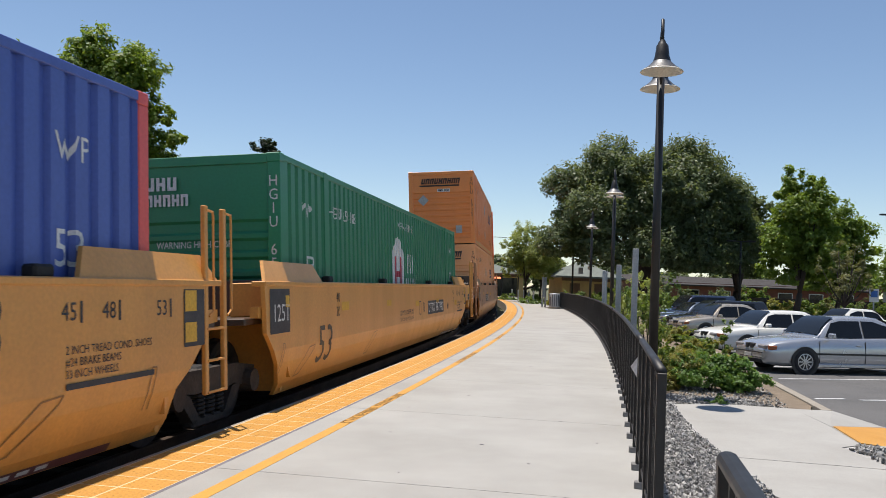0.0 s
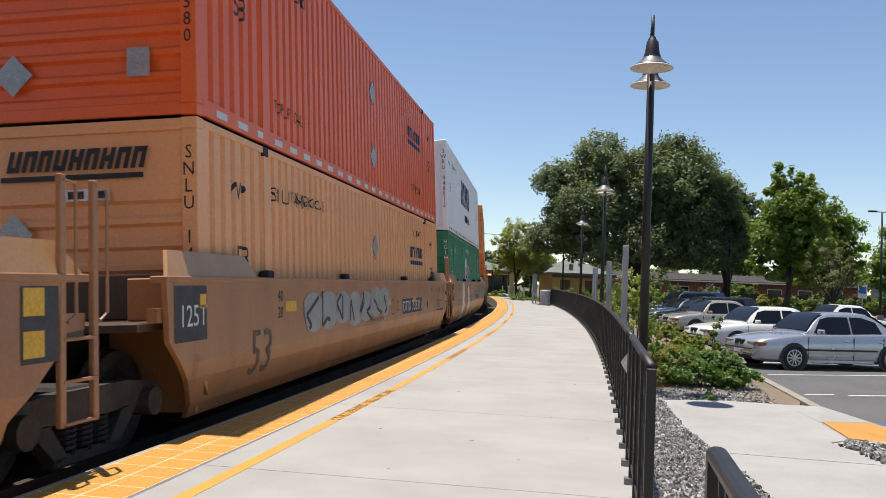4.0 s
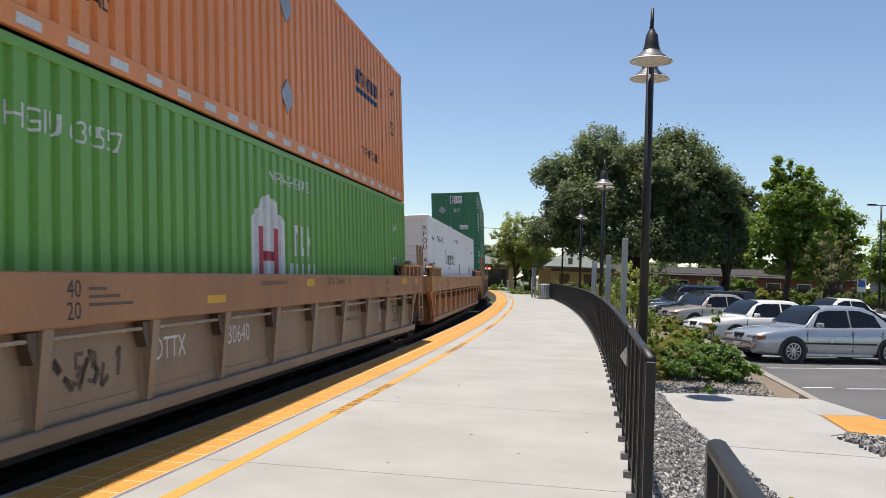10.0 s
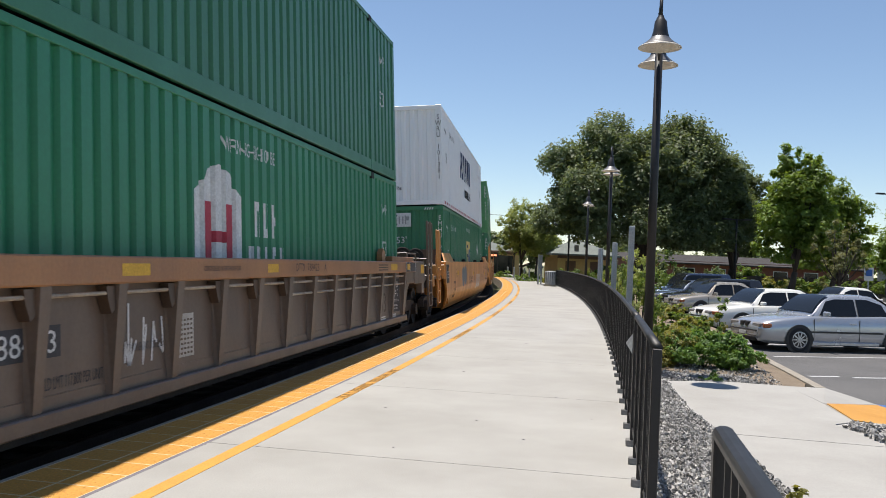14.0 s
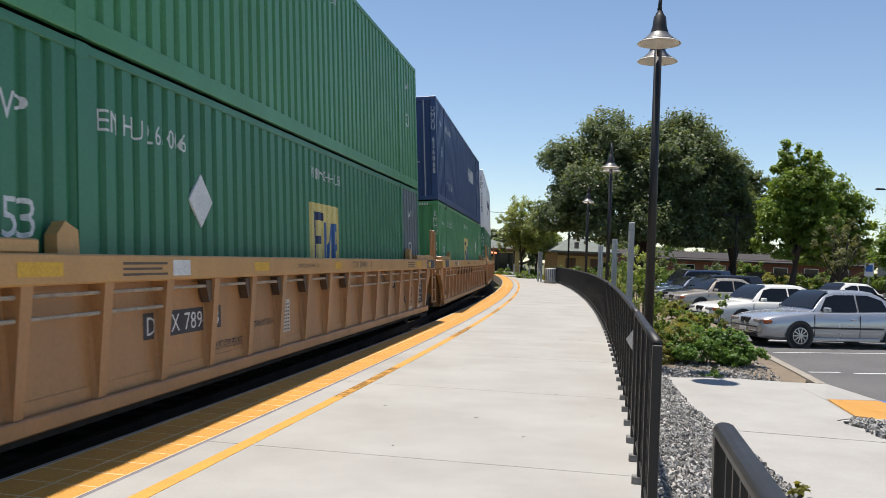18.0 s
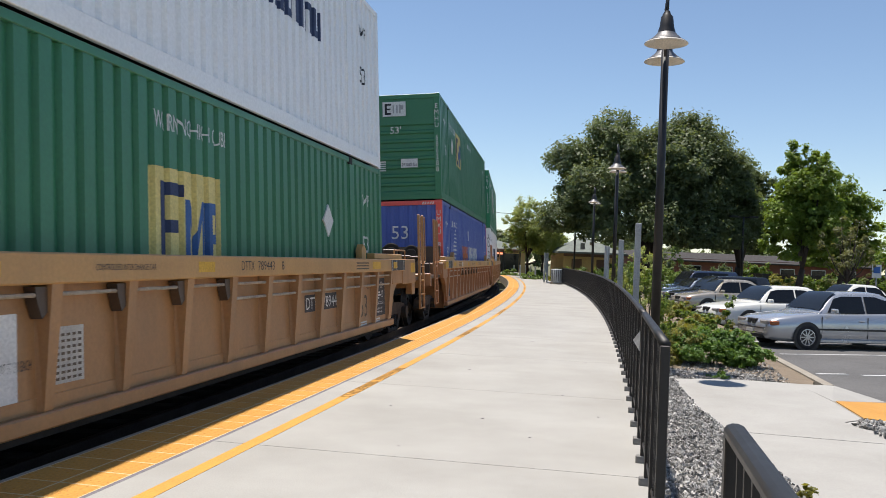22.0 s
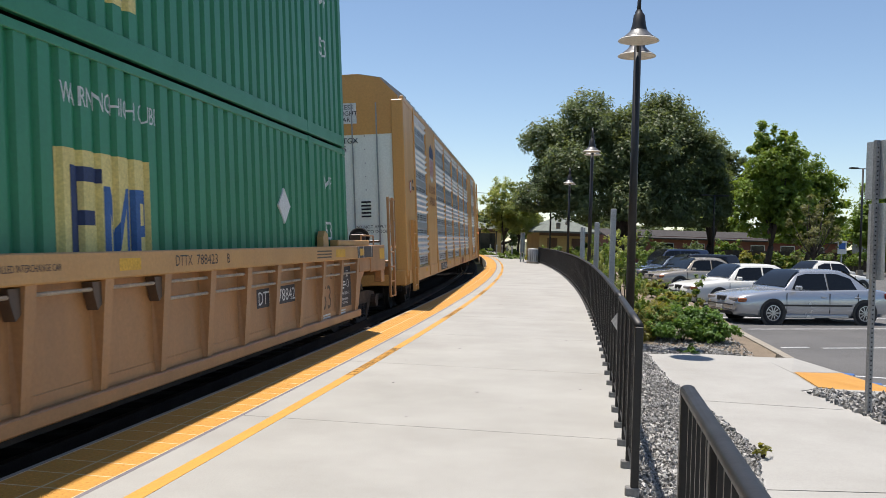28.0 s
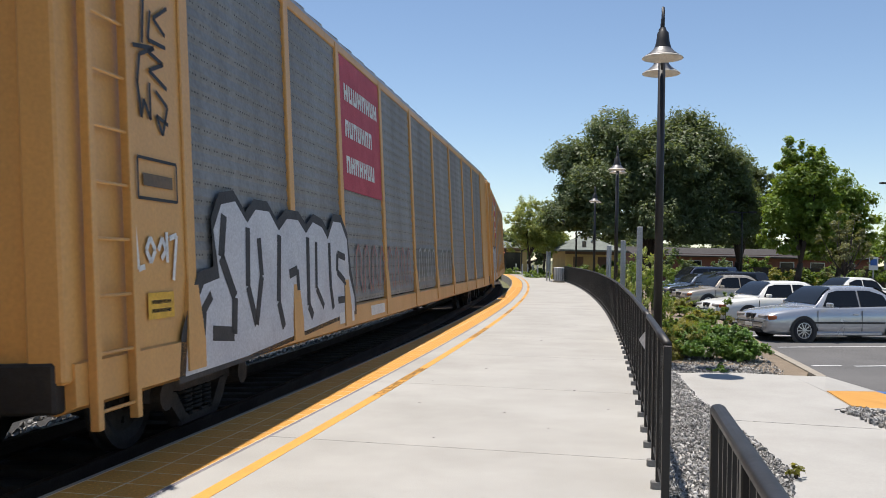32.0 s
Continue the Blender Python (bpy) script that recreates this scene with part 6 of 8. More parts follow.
    if logo == "pacer":
        mark_front(root, "lettering", word("53", -0.1, 1.85, 0.36), INK_WHITE)
        mark_front(root, "notice", rects((-0.1, 1.15, 0.35, 1.6)), INK_WHITE)
        mark_front(root, "number", word(number, 0.72, CH - 0.4, 0.135, upright=True), INK_WHITE)
        mark_side(root, "painted_mark", blocks(5.4, 1.1, 1.9, 0.62, 5, 0, 17, 0.2), INK_ORANGE)
        mark_side(root, "painted_mark", blocks(7.4, 1.1, 3.6, 0.62, 10, 0, 18, 0.2), INK_WHITE)
        mark_side(root, "painted_mark", rects(*[(2.5 + 0.1 * k, 1.3 + 0.12 * k, 3.6 - 0.04 * abs(k - 4), 1.345 + 0.12 * k) for k in range(9)]), INK_WHITE)
        mark_side(root, "notice", rects((7.35, 1.95, 7.75, 2.3)), INK_WHITE)
        for x in (-0.95, 0.75):
            mark_front(root, "safety_stripe", rects(*[[(x + k * 0.07, CH - 0.12), (x + k * 0.07 + 0.035, CH - 0.12), (x + k * 0.07 + 0.065, CH - 0.05), (x + k * 0.07 + 0.03, CH - 0.05)] for k in range(5)]), INK_WHITE)
    MOVING.append((root, front + L / 2, zb, L / 2))
    return root


# running gear, shared by all cars
WR = 0.46
WHEELSET = Geo()
for sd in (1, -1):
    WHEELSET.disc_x(0, 0, [(0.0, sd * 0.80), (0.09, sd * 0.80), (0.12, sd * 0.76), (0.3, sd * 0.735), (0.38, sd * 0.775), (WR, sd * 0.775), (WR, sd * 0.68), (WR + 0.025, sd * 0.67), (WR + 0.025, sd * 0.645), (0.36, sd * 0.65), (0.0, sd * 0.66)], 24)
WHEELSET.tube((-0.7, 0, 0), (0.7, 0, 0), 0.085, 10)
for k in range(6):
    a = k * math.pi / 3
    for sd in (1, -1):
        WHEELSET.box(sd * 0.755 - 0.02, 0.2 * math.cos(a) - 0.03, 0.2 * math.sin(a) - 0.03, sd * 0.755 + 0.02, 0.2 * math.cos(a) + 0.03, 0.2 * math.sin(a) + 0.03)
WHEELSET = WHEELSET.mesh("wheelset", WHEEL_STEEL, False)


def frame_geo(sd):
    x0, x1 = sd * 0.93, sd * 1.06
    g = Geo()
    g.prism_x([(-1.1, 0.62), (-0.6, 0.68), (0.6, 0.68), (1.1, 0.62), (1.12, 0.44), (0.95, 0.40), (0.55, 0.46), (0.4, 0.44), (-0.4, 0.44), (-0.55, 0.46), (-0.95, 0.40), (-1.12, 0.44)], x0, x1)
    g.prism_x([(-0.75, 0.46), (-0.5, 0.44), (-0.28, 0.18), (-0.42, 0.14)], x0, x1)
    g.prism_x([(0.75, 0.46), (0.5, 0.44), (0.28, 0.18), (0.42, 0.14)], x0, x1)
    g.box(min(x0, x1), -0.44, 0.1, max(x0, x1), 0.44, 0.2, 0.02)
    for y in (-0.89, 0.89):
        g.tube((sd * 0.9, y, WR), (sd * 1.16, y, WR), 0.13, 12)
    return g


SIDE_FRAME = {sd: frame_geo(sd).mesh("side_frame", BOGIE_DUST) for sd in (1, -1)}
SPRING = Geo().pipe([(0.085 * math.cos(t), 0.085 * math.sin(t), 0.2 + 0.0068 * t) for t in (0.7854 * k for k in range(46))], 0.019, 6).mesh("spring", DARK_STEEL)
BOLSTER = Geo().box(-1.0, -0.2, 0.46, 1.0, 0.2, 0.7, 0.03).mesh("bolster", DARK_STEEL)


def bogie(root, y, base):
    """base: metres from the train's front mark to the car's own zero."""
    b = part("bogie", BOLSTER, None, root, "grimy dark steel bogie")
    b.matrix_basis = pose(0, y, 0)
    for sd in (1, -1):
        part("side_frame", SIDE_FRAME[sd], None, b)
        for yy in (-0.22, 0.0, 0.22):
            part("spring", SPRING, None, b).matrix_basis = pose(sd * 0.98, yy, 0)
    for d in (-0.89, 0.89):
        w = part("wheelset", WHEELSET, None, b, "worn steel wheels on their axle")
        w.matrix_basis = pose(0, d, WR)
        WHEELS.append((w, base + y + d, d))


def ladder(root, y, z0, z1, m, sd=1, x=1.42, w=0.42, rung=0.3, loop=True):
    """Two tall flat posts with rungs, and a stirrup below."""
    for yy in (y, y + w):
        part("ladder_post", Geo().box(sd * x - 0.024, yy - 0.034, z0, sd * x + 0.024, yy + 0.034, z1, 0.008), m, root)
        if loop:
            part("grab_iron", Geo().pipe([(sd * (x + 0.02), yy, z1 - 0.04), (sd * (x + 0.02), yy + 0.14, z1 - 0.05), (sd * (x + 0.02), yy + 0.15, z1 - 0.1), (sd * (x + 0.02), yy + 0.15, z1 - 1.0), (sd * (x + 0.02), yy + 0.05, z1 - 1.06)], 0.014, 6), m, root)
    z = z0 + 0.02
    while z < z1 - 0.9:
        part("rung", Geo().tube((sd * (x + 0.02), y, z), (sd * (x + 0.02), y + w, z), 0.014, 6), m, root)
        z += rung


def on_well(x):
    return lambda u, v: (x, u, v)


def end_gear(root, yo, dr, m, base, coupled, smooth):
    """What lies beyond a well: deck, truck, steps. yo: where the well ends, dr: -1 towards the front, +1 towards the rear."""
    ly = lambda d: yo + dr * d
    bx = lambda nm, x0, d0, z0, x1, d1, z1, mm=m, c=0.012: part(nm, Geo().box(x0, min(ly(d0), ly(d1)), z0, x1, max(ly(d0), ly(d1)), z1, c), mm, root)
    if coupled:
        bx("end_deck", -1.35, 0.3, 1.12, 1.35, 3.05, 1.2, GRIME)
        bx("centre_sill", -0.35, 0.2, 0.72, 0.35, 3.3, 1.12, DARK_STEEL)
        bx("end_sill", -1.38, 2.95, 0.95, 1.38, 3.15, 1.25)
        bx("coupler", -0.16, 3.1, 0.78, 0.16, 3.75, 1.0, DARK_STEEL)
        bx("brake_cabinet", -0.9, 1.0, 1.2, 0.2, 1.9, 1.62, GRIME)
        bx("bulkhead", -1.25, 0.12, 1.2, 1.25, 0.2, 1.95, GRIME)
        bogie(root, ly(1.75), base)
        for sd in (1, -1):
            bx("corner_bracket", min(sd * 0.95, sd * 1.44), 0.2, 1.1, max(sd * 0.95, sd * 1.44), 1.15, 1.5)
            part("wheel_arch", Geo().prism_x([(ly(0.1), 1.3), (ly(0.1), 0.38), (ly(0.42), 0.95), (ly(0.85), 1.18), (ly(1.2), 1.2), (ly(1.2), 1.3)], sd * 1.3, sd * 1.4), m, root)
            if dr > 0:
                bx("corner_panel", min(sd * 1.3, sd * 1.455), 0.98, 1.08, max(sd * 1.3, sd * 1.455), 2.2, 1.57)
                bx("corner_leg", min(sd * 1.3, sd * 1.44), 1.9, 0.85, max(sd * 1.3, sd * 1.44), 2.18, 1.08)
                if sd > 0:
                    decal("reflector_panel", rects((yo + 1.72, 1.3, yo + 2.12, 1.5)), INK_YELLOW, root, on_well(1.4585))
                    if smooth:
                        for z in (1.1, 1.2):
                            decal("data_plate", rects((yo + 1.66, z, yo + 2.14, z + 0.085)), INK_DARK, root, on_well(1.4585))
            ya = ly(2.8) if dr > 0 else ly(2.67)
            ladder(root, ya, 0.5, 2.55 if not smooth else 2.4, m, sd)
            part("handrail", Geo().pipe([(sd * 1.3, ly(0.9), 1.5), (sd * 1.3, ly(0.95), 1.75), (sd * 1.3, ly(1.9), 1.75), (sd * 1.3, ly(1.95), 1.25)], 0.016, 6), m, root)
            part("air_tank", Geo().tube((sd * 0.75, ly(1.2), 1.36), (sd * 0.75, ly(2.1), 1.36), 0.15, 12), GRIME, root)
        hw = Geo().lathe([(0.0, -0.05), (0.12, -0.04), (0.13, 0.0), (0.2, -0.012), (0.22, 0), (0.2, 0.012), (0.13, 0.02), (0.0, 0.03)], 20)
        hw.v = [(x + 0.85, ly(2.6) + z, 1.72 + y) for x, y, z in hw.v]
        bx("brake_stand", 0.7, 2.45, 1.2, 1.0, 2.58, 1.8, GRIME)
        bx("crossover_rail", -1.2, 2.9, 1.62, 1.2, 2.95, 1.67, GRIME)
        bx("tool_box", 0.3, 0.5, 1.2, 1.1, 1.3, 1.5, GRIME)
        part("brake_wheel", hw, DARK_STEEL, root)
    else:
        bx("end_deck", -1.3, 0.15, 1.1, 1.3, 1.25, 1.18, GRIME)
        bx("centre_sill", -0.4, 0.0, 0.7, 0.4, 1.66, 1.1, DARK_STEEL)
        bx("bulkhead", -1.25, 0.1, 1.18, 1.25, 0.18, 1.62, GRIME)
        if dr > 0:
            bogie(root, ly(1.67), base)
        for sd in (1, -1):
            part("wheel_arch", Geo().prism_x([(ly(0.05), 1.3), (ly(0.05), 0.42), (ly(0.35), 0.9), (ly(0.75), 1.15), (ly(1.1), 1.18), (ly(1.1), 1.3)], sd * 1.3, sd * 1.4), m, root)
            if dr > 0:
                ladder(root, ly(0.75), 0.5, 2.3, m, sd, x=1.44, w=0.4)
            bx("corner_box", min(sd * 0.9, sd * 1.42), 0.25, 1.18, max(sd * 0.9, sd * 1.42), 0.7, 1.58)


CURVE_Z, CURVE_X = (0.22, 0.36, 0.62, 0.78, 1.0, 1.57), (1.24, 1.33, 1.42, 1.455, 1.46, 1.46)


def on_curve(off):
    """The bellied wall of a smooth well car."""
    return lambda u, v: (float(np.interp(v, CURVE_Z, CURVE_X)) + off, u, v)


def stroke(pts, w):
    """A line of even width through the points."""
    out = []
    for p, q in zip(pts, pts[1:]):
        dx, dz = q[0] - p[0], q[1] - p[1]
        k = w / 2 / max(1e-3, math.hypot(dx, dz))
        out.append([(p[0] - dz * k, p[1] + dx * k), (p[0] + dz * k, p[1] - dx * k), (q[0] + dz * k, q[1] - dx * k), (q[0] - dz * k, q[1] + dx * k)])
    return out


def stencils(root, x, L, sh, letter_mark, number, smooth, last, at):
    """The markings painted on the platform-side wall of a well."""
    p = on_well(x)
    if smooth:
        d = lambda nm, fl, mm: decal(nm, fl, mm, root, p)
        d("end_panel", rects((L + 0.62 + sh, 0.98, L + 1.02 + sh, 1.5)), INK_DARK)
        d("end_panel", rects((-0.9, 0.98, -0.2, 1.5)), INK_DARK)
        d2 = lambda nm, fl, mm: decal(nm, fl, mm, root, on_well(x + 0.003))
        for q in ((L + 0.64 + sh, 1.3, L + 0.86 + sh, 1.49), (L + 0.64 + sh, 1.02, L + 0.86 + sh, 1.2), (-0.36, 1.28, -0.22, 1.42)):
            d2("reflector_panel", rects(q), INK_YELLOW)
        d2("lettering", word("125T", -0.75, 1.12, 0.2), INK_WHITE)
        for w, y in (("45", L - 0.95 + sh), ("48", L - 0.45 + sh), ("53", L + 0.35 + sh)):
            d("lettering", word(w, y - 0.2, 1.28, 0.13), INK_DARK)
            d("position_bar", rects((y + 0.02, 1.26, y + 0.05, 1.42)), INK_DARK)
        for w, z in (("40", 1.3), ("20", 1.1)):
            d("lettering", word(w, L - 1.95 + sh, z, 0.14), INK_DARK)
            d("lettering", word(w, 1.9, z, 0.14), INK_DARK)
        for q in ((L - 1.6, 1.0, L - 1.15, 1.14), (2.2, 1.17, 2.62, 1.3), (8.3, 1.1, 8.75, 1.22), (11.2, 1.12, 11.6, 1.22), (5.35, 1.17, 5.75, 1.28))[0 if last else 1:]:
            d("reflector_panel", rects(q), INK_YELLOW)
        decal("lettering", word("53", 1.02, 0.5, 0.5, 0.66), INK_FADED, root, on_curve(0.006), vbreaks=CURVE_Z)
        if at:
            d("number_panel", rects((at, 0.87, at + 2.5, 1.19)), INK_DARK)
            d2("number", word("DTTX", at + 0.1, 0.92, 0.22, 0.9), INK_WHITE)
            d2("number", word(number, at + 1.18, 0.92, 0.22, 1.22), INK_WHITE)
            d("lettering", word(letter_mark, at + 3.05 if at < 5 else at - 0.6, 0.95, 0.22), INK_DARK)
        d("lettering", word("LD LMT 117,800 PER UNIT", 7.2 if at and at < 5 else 6.6, 0.95, 0.1, 1.5), INK_DARK)
        d("lettering", word("20 FT CONTAINER LIMIT 57,500 EACH", 6.6, 0.83, 0.07, 1.4), INK_DARK)
        for k, w in enumerate(("2 INCH TREAD COND. SHOES", "#24 BRAKE BEAMS", "33 INCH WHEELS")):
            d("lettering", word(w, L - 1.1 + sh, 1.04 - k * 0.085, 0.06), INK_DARK)
        d("small_print", rects((L - 1.1 + sh, 0.79, L + 0.1 + sh, 0.835)), INK_DARK)
        d("circle_mark", rects([(13.2 + 0.1 * math.cos(a), 1.0 + 0.1 * math.sin(a)) for a in (math.pi * k / 6 for k in range(12))]), INK_DARK)
        d("plate_mark", rects((8.75, 0.9, 8.77, 1.2), (8.95, 0.9, 8.97, 1.2), (8.77, 1.18, 8.95, 1.2), (8.77, 0.9, 8.95, 0.92)), INK_DARK)
        for y in (0.2, 3.9, L - 4.2, L - 2.1):
            g = [(y, 0.4), (y + 0.1, 0.5), (y + 0.42, 0.74), (y + 0.66, 0.76), (y + 0.62, 0.7), (y + 0.2, 0.42), (y, 0.4)]
            decal("weld_outline", rects(*stroke(g, 0.014)), WELD, root, on_curve(0.005), vbreaks=CURVE_Z)
        for y in (-0.5, L - 0.3):
            g = [(y, 0.5), (y + 0.05, 0.85), (y + 0.12, 0.85), (y + 0.08, 0.5)]
            decal("weld_outline", rects(*stroke(g, 0.014)), WELD, root, on_curve(0.005), vbreaks=CURVE_Z)
        decal("jacking_strip", rects((L - 3.2, 0.225, L - 0.6, 0.29)), OLD_RED, root, on_curve(0.004))
        decal("small_print", rects(*[(L - 3.1 + 0.2 * k, 0.245, L - 2.97 + 0.2 * k, 0.275) for k in range(9)]), INK_WHITE, root, on_curve(0.008))


def well_smooth(front, m, first, last, letter_mark, number, label, panel=None, graffiti=()):
    root = thing("well_car", Matrix(), label, "railway car", "well cars of the train")
    L = CL
    for sd in (1, -1):
        rows = ((1.46, 1.57, 1.05), (1.46, 1.0, 1.0), (1.455, 0.78, 0.75), (1.42, 0.62, 0.55), (1.33, 0.36, 0.3), (1.24, 0.22, 0.22))
        g = Geo()
        vs = []
        for dx in (0.0, -0.05):
            for x, z, e in rows:
                vs += [(sd * (x + dx), -e, z), (sd * (x + dx), L + (e if last else max(0.2, e - 0.33)), z)]
        n = 2 * len(rows)
        fs = []
        for k in range(len(rows) - 1):
            a = 2 * k
            fs += [(a, a + 1, a + 3, a + 2), (n + a, n + a + 2, n + a + 3, n + a + 1), (a, a + 2, n + a + 2, n + a), (a + 1, n + a + 1, n + a + 3, a + 3)]
        fs += [(0, n, n + 1, 1), (n - 2, n - 1, 2 * n - 1, 2 * n - 2)]
        part("side_wall", g.add(vs, fs), m, root)
        part("top_sill", Geo().box(min(sd * 1.3, sd * 1.475), -1.05, 1.53, max(sd * 1.3, sd * 1.475), L + 1.05, 1.59, 0.01), m, root)
        for a, b in ((-1.0, 1.25), (L - 1.25, L + 1.0)):
            vs = [(sd * 1.45, a, 1.59), (sd * 1.45, b, 1.59), (sd * 1.36, b - 0.18, 1.83), (sd * 1.36, a + 0.18, 1.83), (sd * 1.41, a, 1.59), (sd * 1.41, b, 1.59), (sd * 1.32, b - 0.18, 1.83), (sd * 1.32, a + 0.18, 1.83)]
            part("guide_plate", Geo().add(vs, [(0, 1, 2, 3), (4, 7, 6, 5), (0, 4, 5, 1), (3, 2, 6, 7), (1, 5, 6, 2), (0, 3, 7, 4)]), panel or m, root)
        for y in (1.7, 5.4, 10.6, L - 1.7):
            part("latch", Geo().box(min(sd * 1.3, sd * 1.42), y, 1.58, max(sd * 1.3, sd * 1.42), y + 0.22, 1.68, 0.02), DARK_STEEL, root)
    part("well_floor", Geo().box(-1.24, 0.05, 0.24, 1.24, L - 0.05, 0.323), DARK_STEEL, root)
    for y in (-0.12, L + 0.06):
        part("well_end", Geo().box(-1.3, y, 0.26, 1.3, y + 0.06, 1.2), m, root)
    end_gear(root, 0, -1, m, front, first, True)
    end_gear(root, L, 1, m, front, last, True)
    stencils(root, 1.4645, L, 0.0 if last else -0.33, letter_mark, number, True, last, 3.75 if front == 34.45 else None if front == 182.8 else 9.9)
    for k, (fl, mm) in enumerate(graffiti):
        decal("spray_paint", fl, mm, root, on_curve(0.007 + 0.002 * k), vbreaks=CURVE_Z)
    MOVING.append((root, front + L / 2, 0.0, L / 2))
    return root


def well_ribbed(front, m, first, last, letter_mark, number, label, gussets=False, m2=None, graffiti=(), arches=False):
    root = thing("well_car", Matrix(), label, "railway car", "well cars of the train")
    L, n = CL, 17
    cb = 1.16 if gussets else 1.345
    ribs = [0.0] + [0.86 + 1.57 * i for i in range(10)] + [L] if gussets else [0.02 + (L - 0.04) * i / (n - 1) for i in range(n)]
    m2 = m2 or m
    for sd in (1, -1):
        bx = lambda nm, x0, y0, z0, x1, y1, z1, mm=m, c=0.012: part(nm, Geo().box(min(sd * x0, sd * x1), y0, z0, max(sd * x0, sd * x1), y1, z1, c), mm, root)
        bx("top_chord", 1.31, -1.0, cb - 0.005, 1.5, L + 1.0, 1.56, m2)
        bx("side_sheet", 1.33, -0.3, 0.36, 1.35, L + 0.3, 1.36, m, 0)
        bx("bottom_chord", 1.33, -0.25, 0.34, 1.43, L + 0.25, 0.46)
        for i, y in enumerate(ribs):
            vs = [(sd * 1.35, y - 0.07, 0.44), (sd * 1.35, y + 0.07, 0.44), (sd * 1.40, y + 0.05, 0.44), (sd * 1.40, y - 0.05, 0.44),
                  (sd * 1.35, y - 0.08, cb), (sd * 1.35, y + 0.08, cb), (sd * 1.485, y + 0.065, cb), (sd * 1.485, y - 0.065, cb)]
            part("side_post", Geo().add(vs, [(0, 1, 2, 3), (4, 7, 6, 5), (0, 4, 5, 1), (1, 5, 6, 2), (2, 6, 7, 3), (3, 7, 4, 0)]), m, root)
        if sd > 0:
            for i, (y, y2) in enumerate(zip(ribs, ribs[1:])):
                part("grab_rod", Geo().tube((1.43, y + 0.07, cb - 0.075), (1.43, y2 - 0.07, cb - 0.075), 0.017, 6), ROD, root)
                if gussets or 2 < i < 9:
                    part("rod_bracket", Geo().prism_x([(y2 - 0.2, cb - 0.02), (y2 - 0.07, cb - 0.02), (y2 - 0.07, cb - 0.2), (y2 - 0.13, cb - 0.24), (y2 - 0.18, cb - 0.12)], 1.36, 1.45), GRIME, root)
                else:
                    part("grab_rod", Geo().tube((1.43, y + 0.07, cb - 0.23), (1.43, y2 - 0.07, cb - 0.23), 0.017, 6), ROD, root)
            part("toe_plate", Geo().prism_x([(0, 0.34), (L, 0.34), (L, 0.56), (0, 0.56)], 1.351, 1.358), m, root)
        if gussets:
            for a, b, y0 in ((-1.0, 1.25, 0), (L - 1.25, L + 1.0, L)):
                vs = [(sd * 1.49, a, 1.56), (sd * 1.49, b, 1.56), (sd * 1.40, b, 1.78), (sd * 1.40, a, 1.78), (sd * 1.45, a, 1.56), (sd * 1.45, b, 1.56), (sd * 1.36, b, 1.78), (sd * 1.36, a, 1.78)]
                bx("guide_rail", 1.3, a, 1.76, 1.52, b, 1.8, m2)
                part("guide_plate", Geo().add([(x - sd * 0.06, y, z) for x, y, z in vs], [(0, 1, 2, 3), (4, 7, 6, 5), (0, 4, 5, 1), (3, 2, 6, 7), (1, 5, 6, 2), (0, 3, 7, 4)]), INK_DARK, root)
                for k in range(5):
                    y = a + 0.2 + k * (b - a - 0.4) / 4
                    part("gusset", Geo().prism_x([(y - 0.07, 1.56), (y + 0.07, 1.56), (y + 0.09, 1.78), (y - 0.05, 1.78)], sd * 1.42, sd * 1.5), m2, root)
                part("cone_bracket", Geo().prism_x([(y0 - 0.25, 1.56), (y0 + 0.25, 1.56), (y0 + 0.12, 1.9), (y0 - 0.12, 1.9)], sd * 1.32, sd * 1.4), m2, root)
        else:
            for a, b in ((-0.9, 1.2), (L - 1.2, L + 0.9)):
                bx("guide_rail", 1.32, a, 1.56, 1.46, b, 1.66, m2)
            for y in (1.6, L - 1.75):
                part("latch", Geo().prism_x([(y - 0.14, 1.56), (y + 0.14, 1.56), (y + 0.12, 1.74), (y - 0.04, 1.8), (y - 0.14, 1.7)], sd * 1.32, sd * 1.42), m2, root)
        p = on_well(1.3535)
        if sd > 0:
            q = on_well(1.5025)
            cell = lambda k: 0.02 + (L - 0.04) * k / (n - 1)
            d = lambda nm, fl, mm: decal(nm, fl, mm, root, p)
            c = lambda nm, fl, mm: decal(nm, fl, mm, root, q)
            for f in ((0.9, 1.4, 1.4, 1.5), (5.0, 1.26, 5.45, 1.34) if gussets else (5.0, 1.4, 5.45, 1.5), (L - 1.5, 1.39, L - 0.95, 1.51), (L + 0.02, 1.39, L + 0.32, 1.51), (-0.95, 1.38, -0.5, 1.52), (8.2, 1.4, 8.55, 1.5)):
                c("reflector_panel", rects(f), INK_YELLOW)
            if gussets:
                for w, z in (("40", 1.37), ("20", 1.21)):
                    c("lettering", word(w, 2.62, z, 0.13), INK_DARK)
                    c("lettering", word(w, L - 3.0, z, 0.13), INK_DARK)
                c("small_print", rects(*[(2.9, 1.3 + 0.06 * k, 3.55 - 0.2 * k, 1.325 + 0.06 * k) for k in range(3)]), INK_FADED)
                c("lettering", word("53", 0.15, 1.3, 0.1), INK_DARK)
                c("lettering", word("48", 0.75, 1.3, 0.1), INK_DARK)
                c("lettering", word("45", 1.15, 1.3, 0.1), INK_DARK)
                c("badge", rects((0.6, 1.2, 0.72, 1.34)), INK_WHITE)
            else:
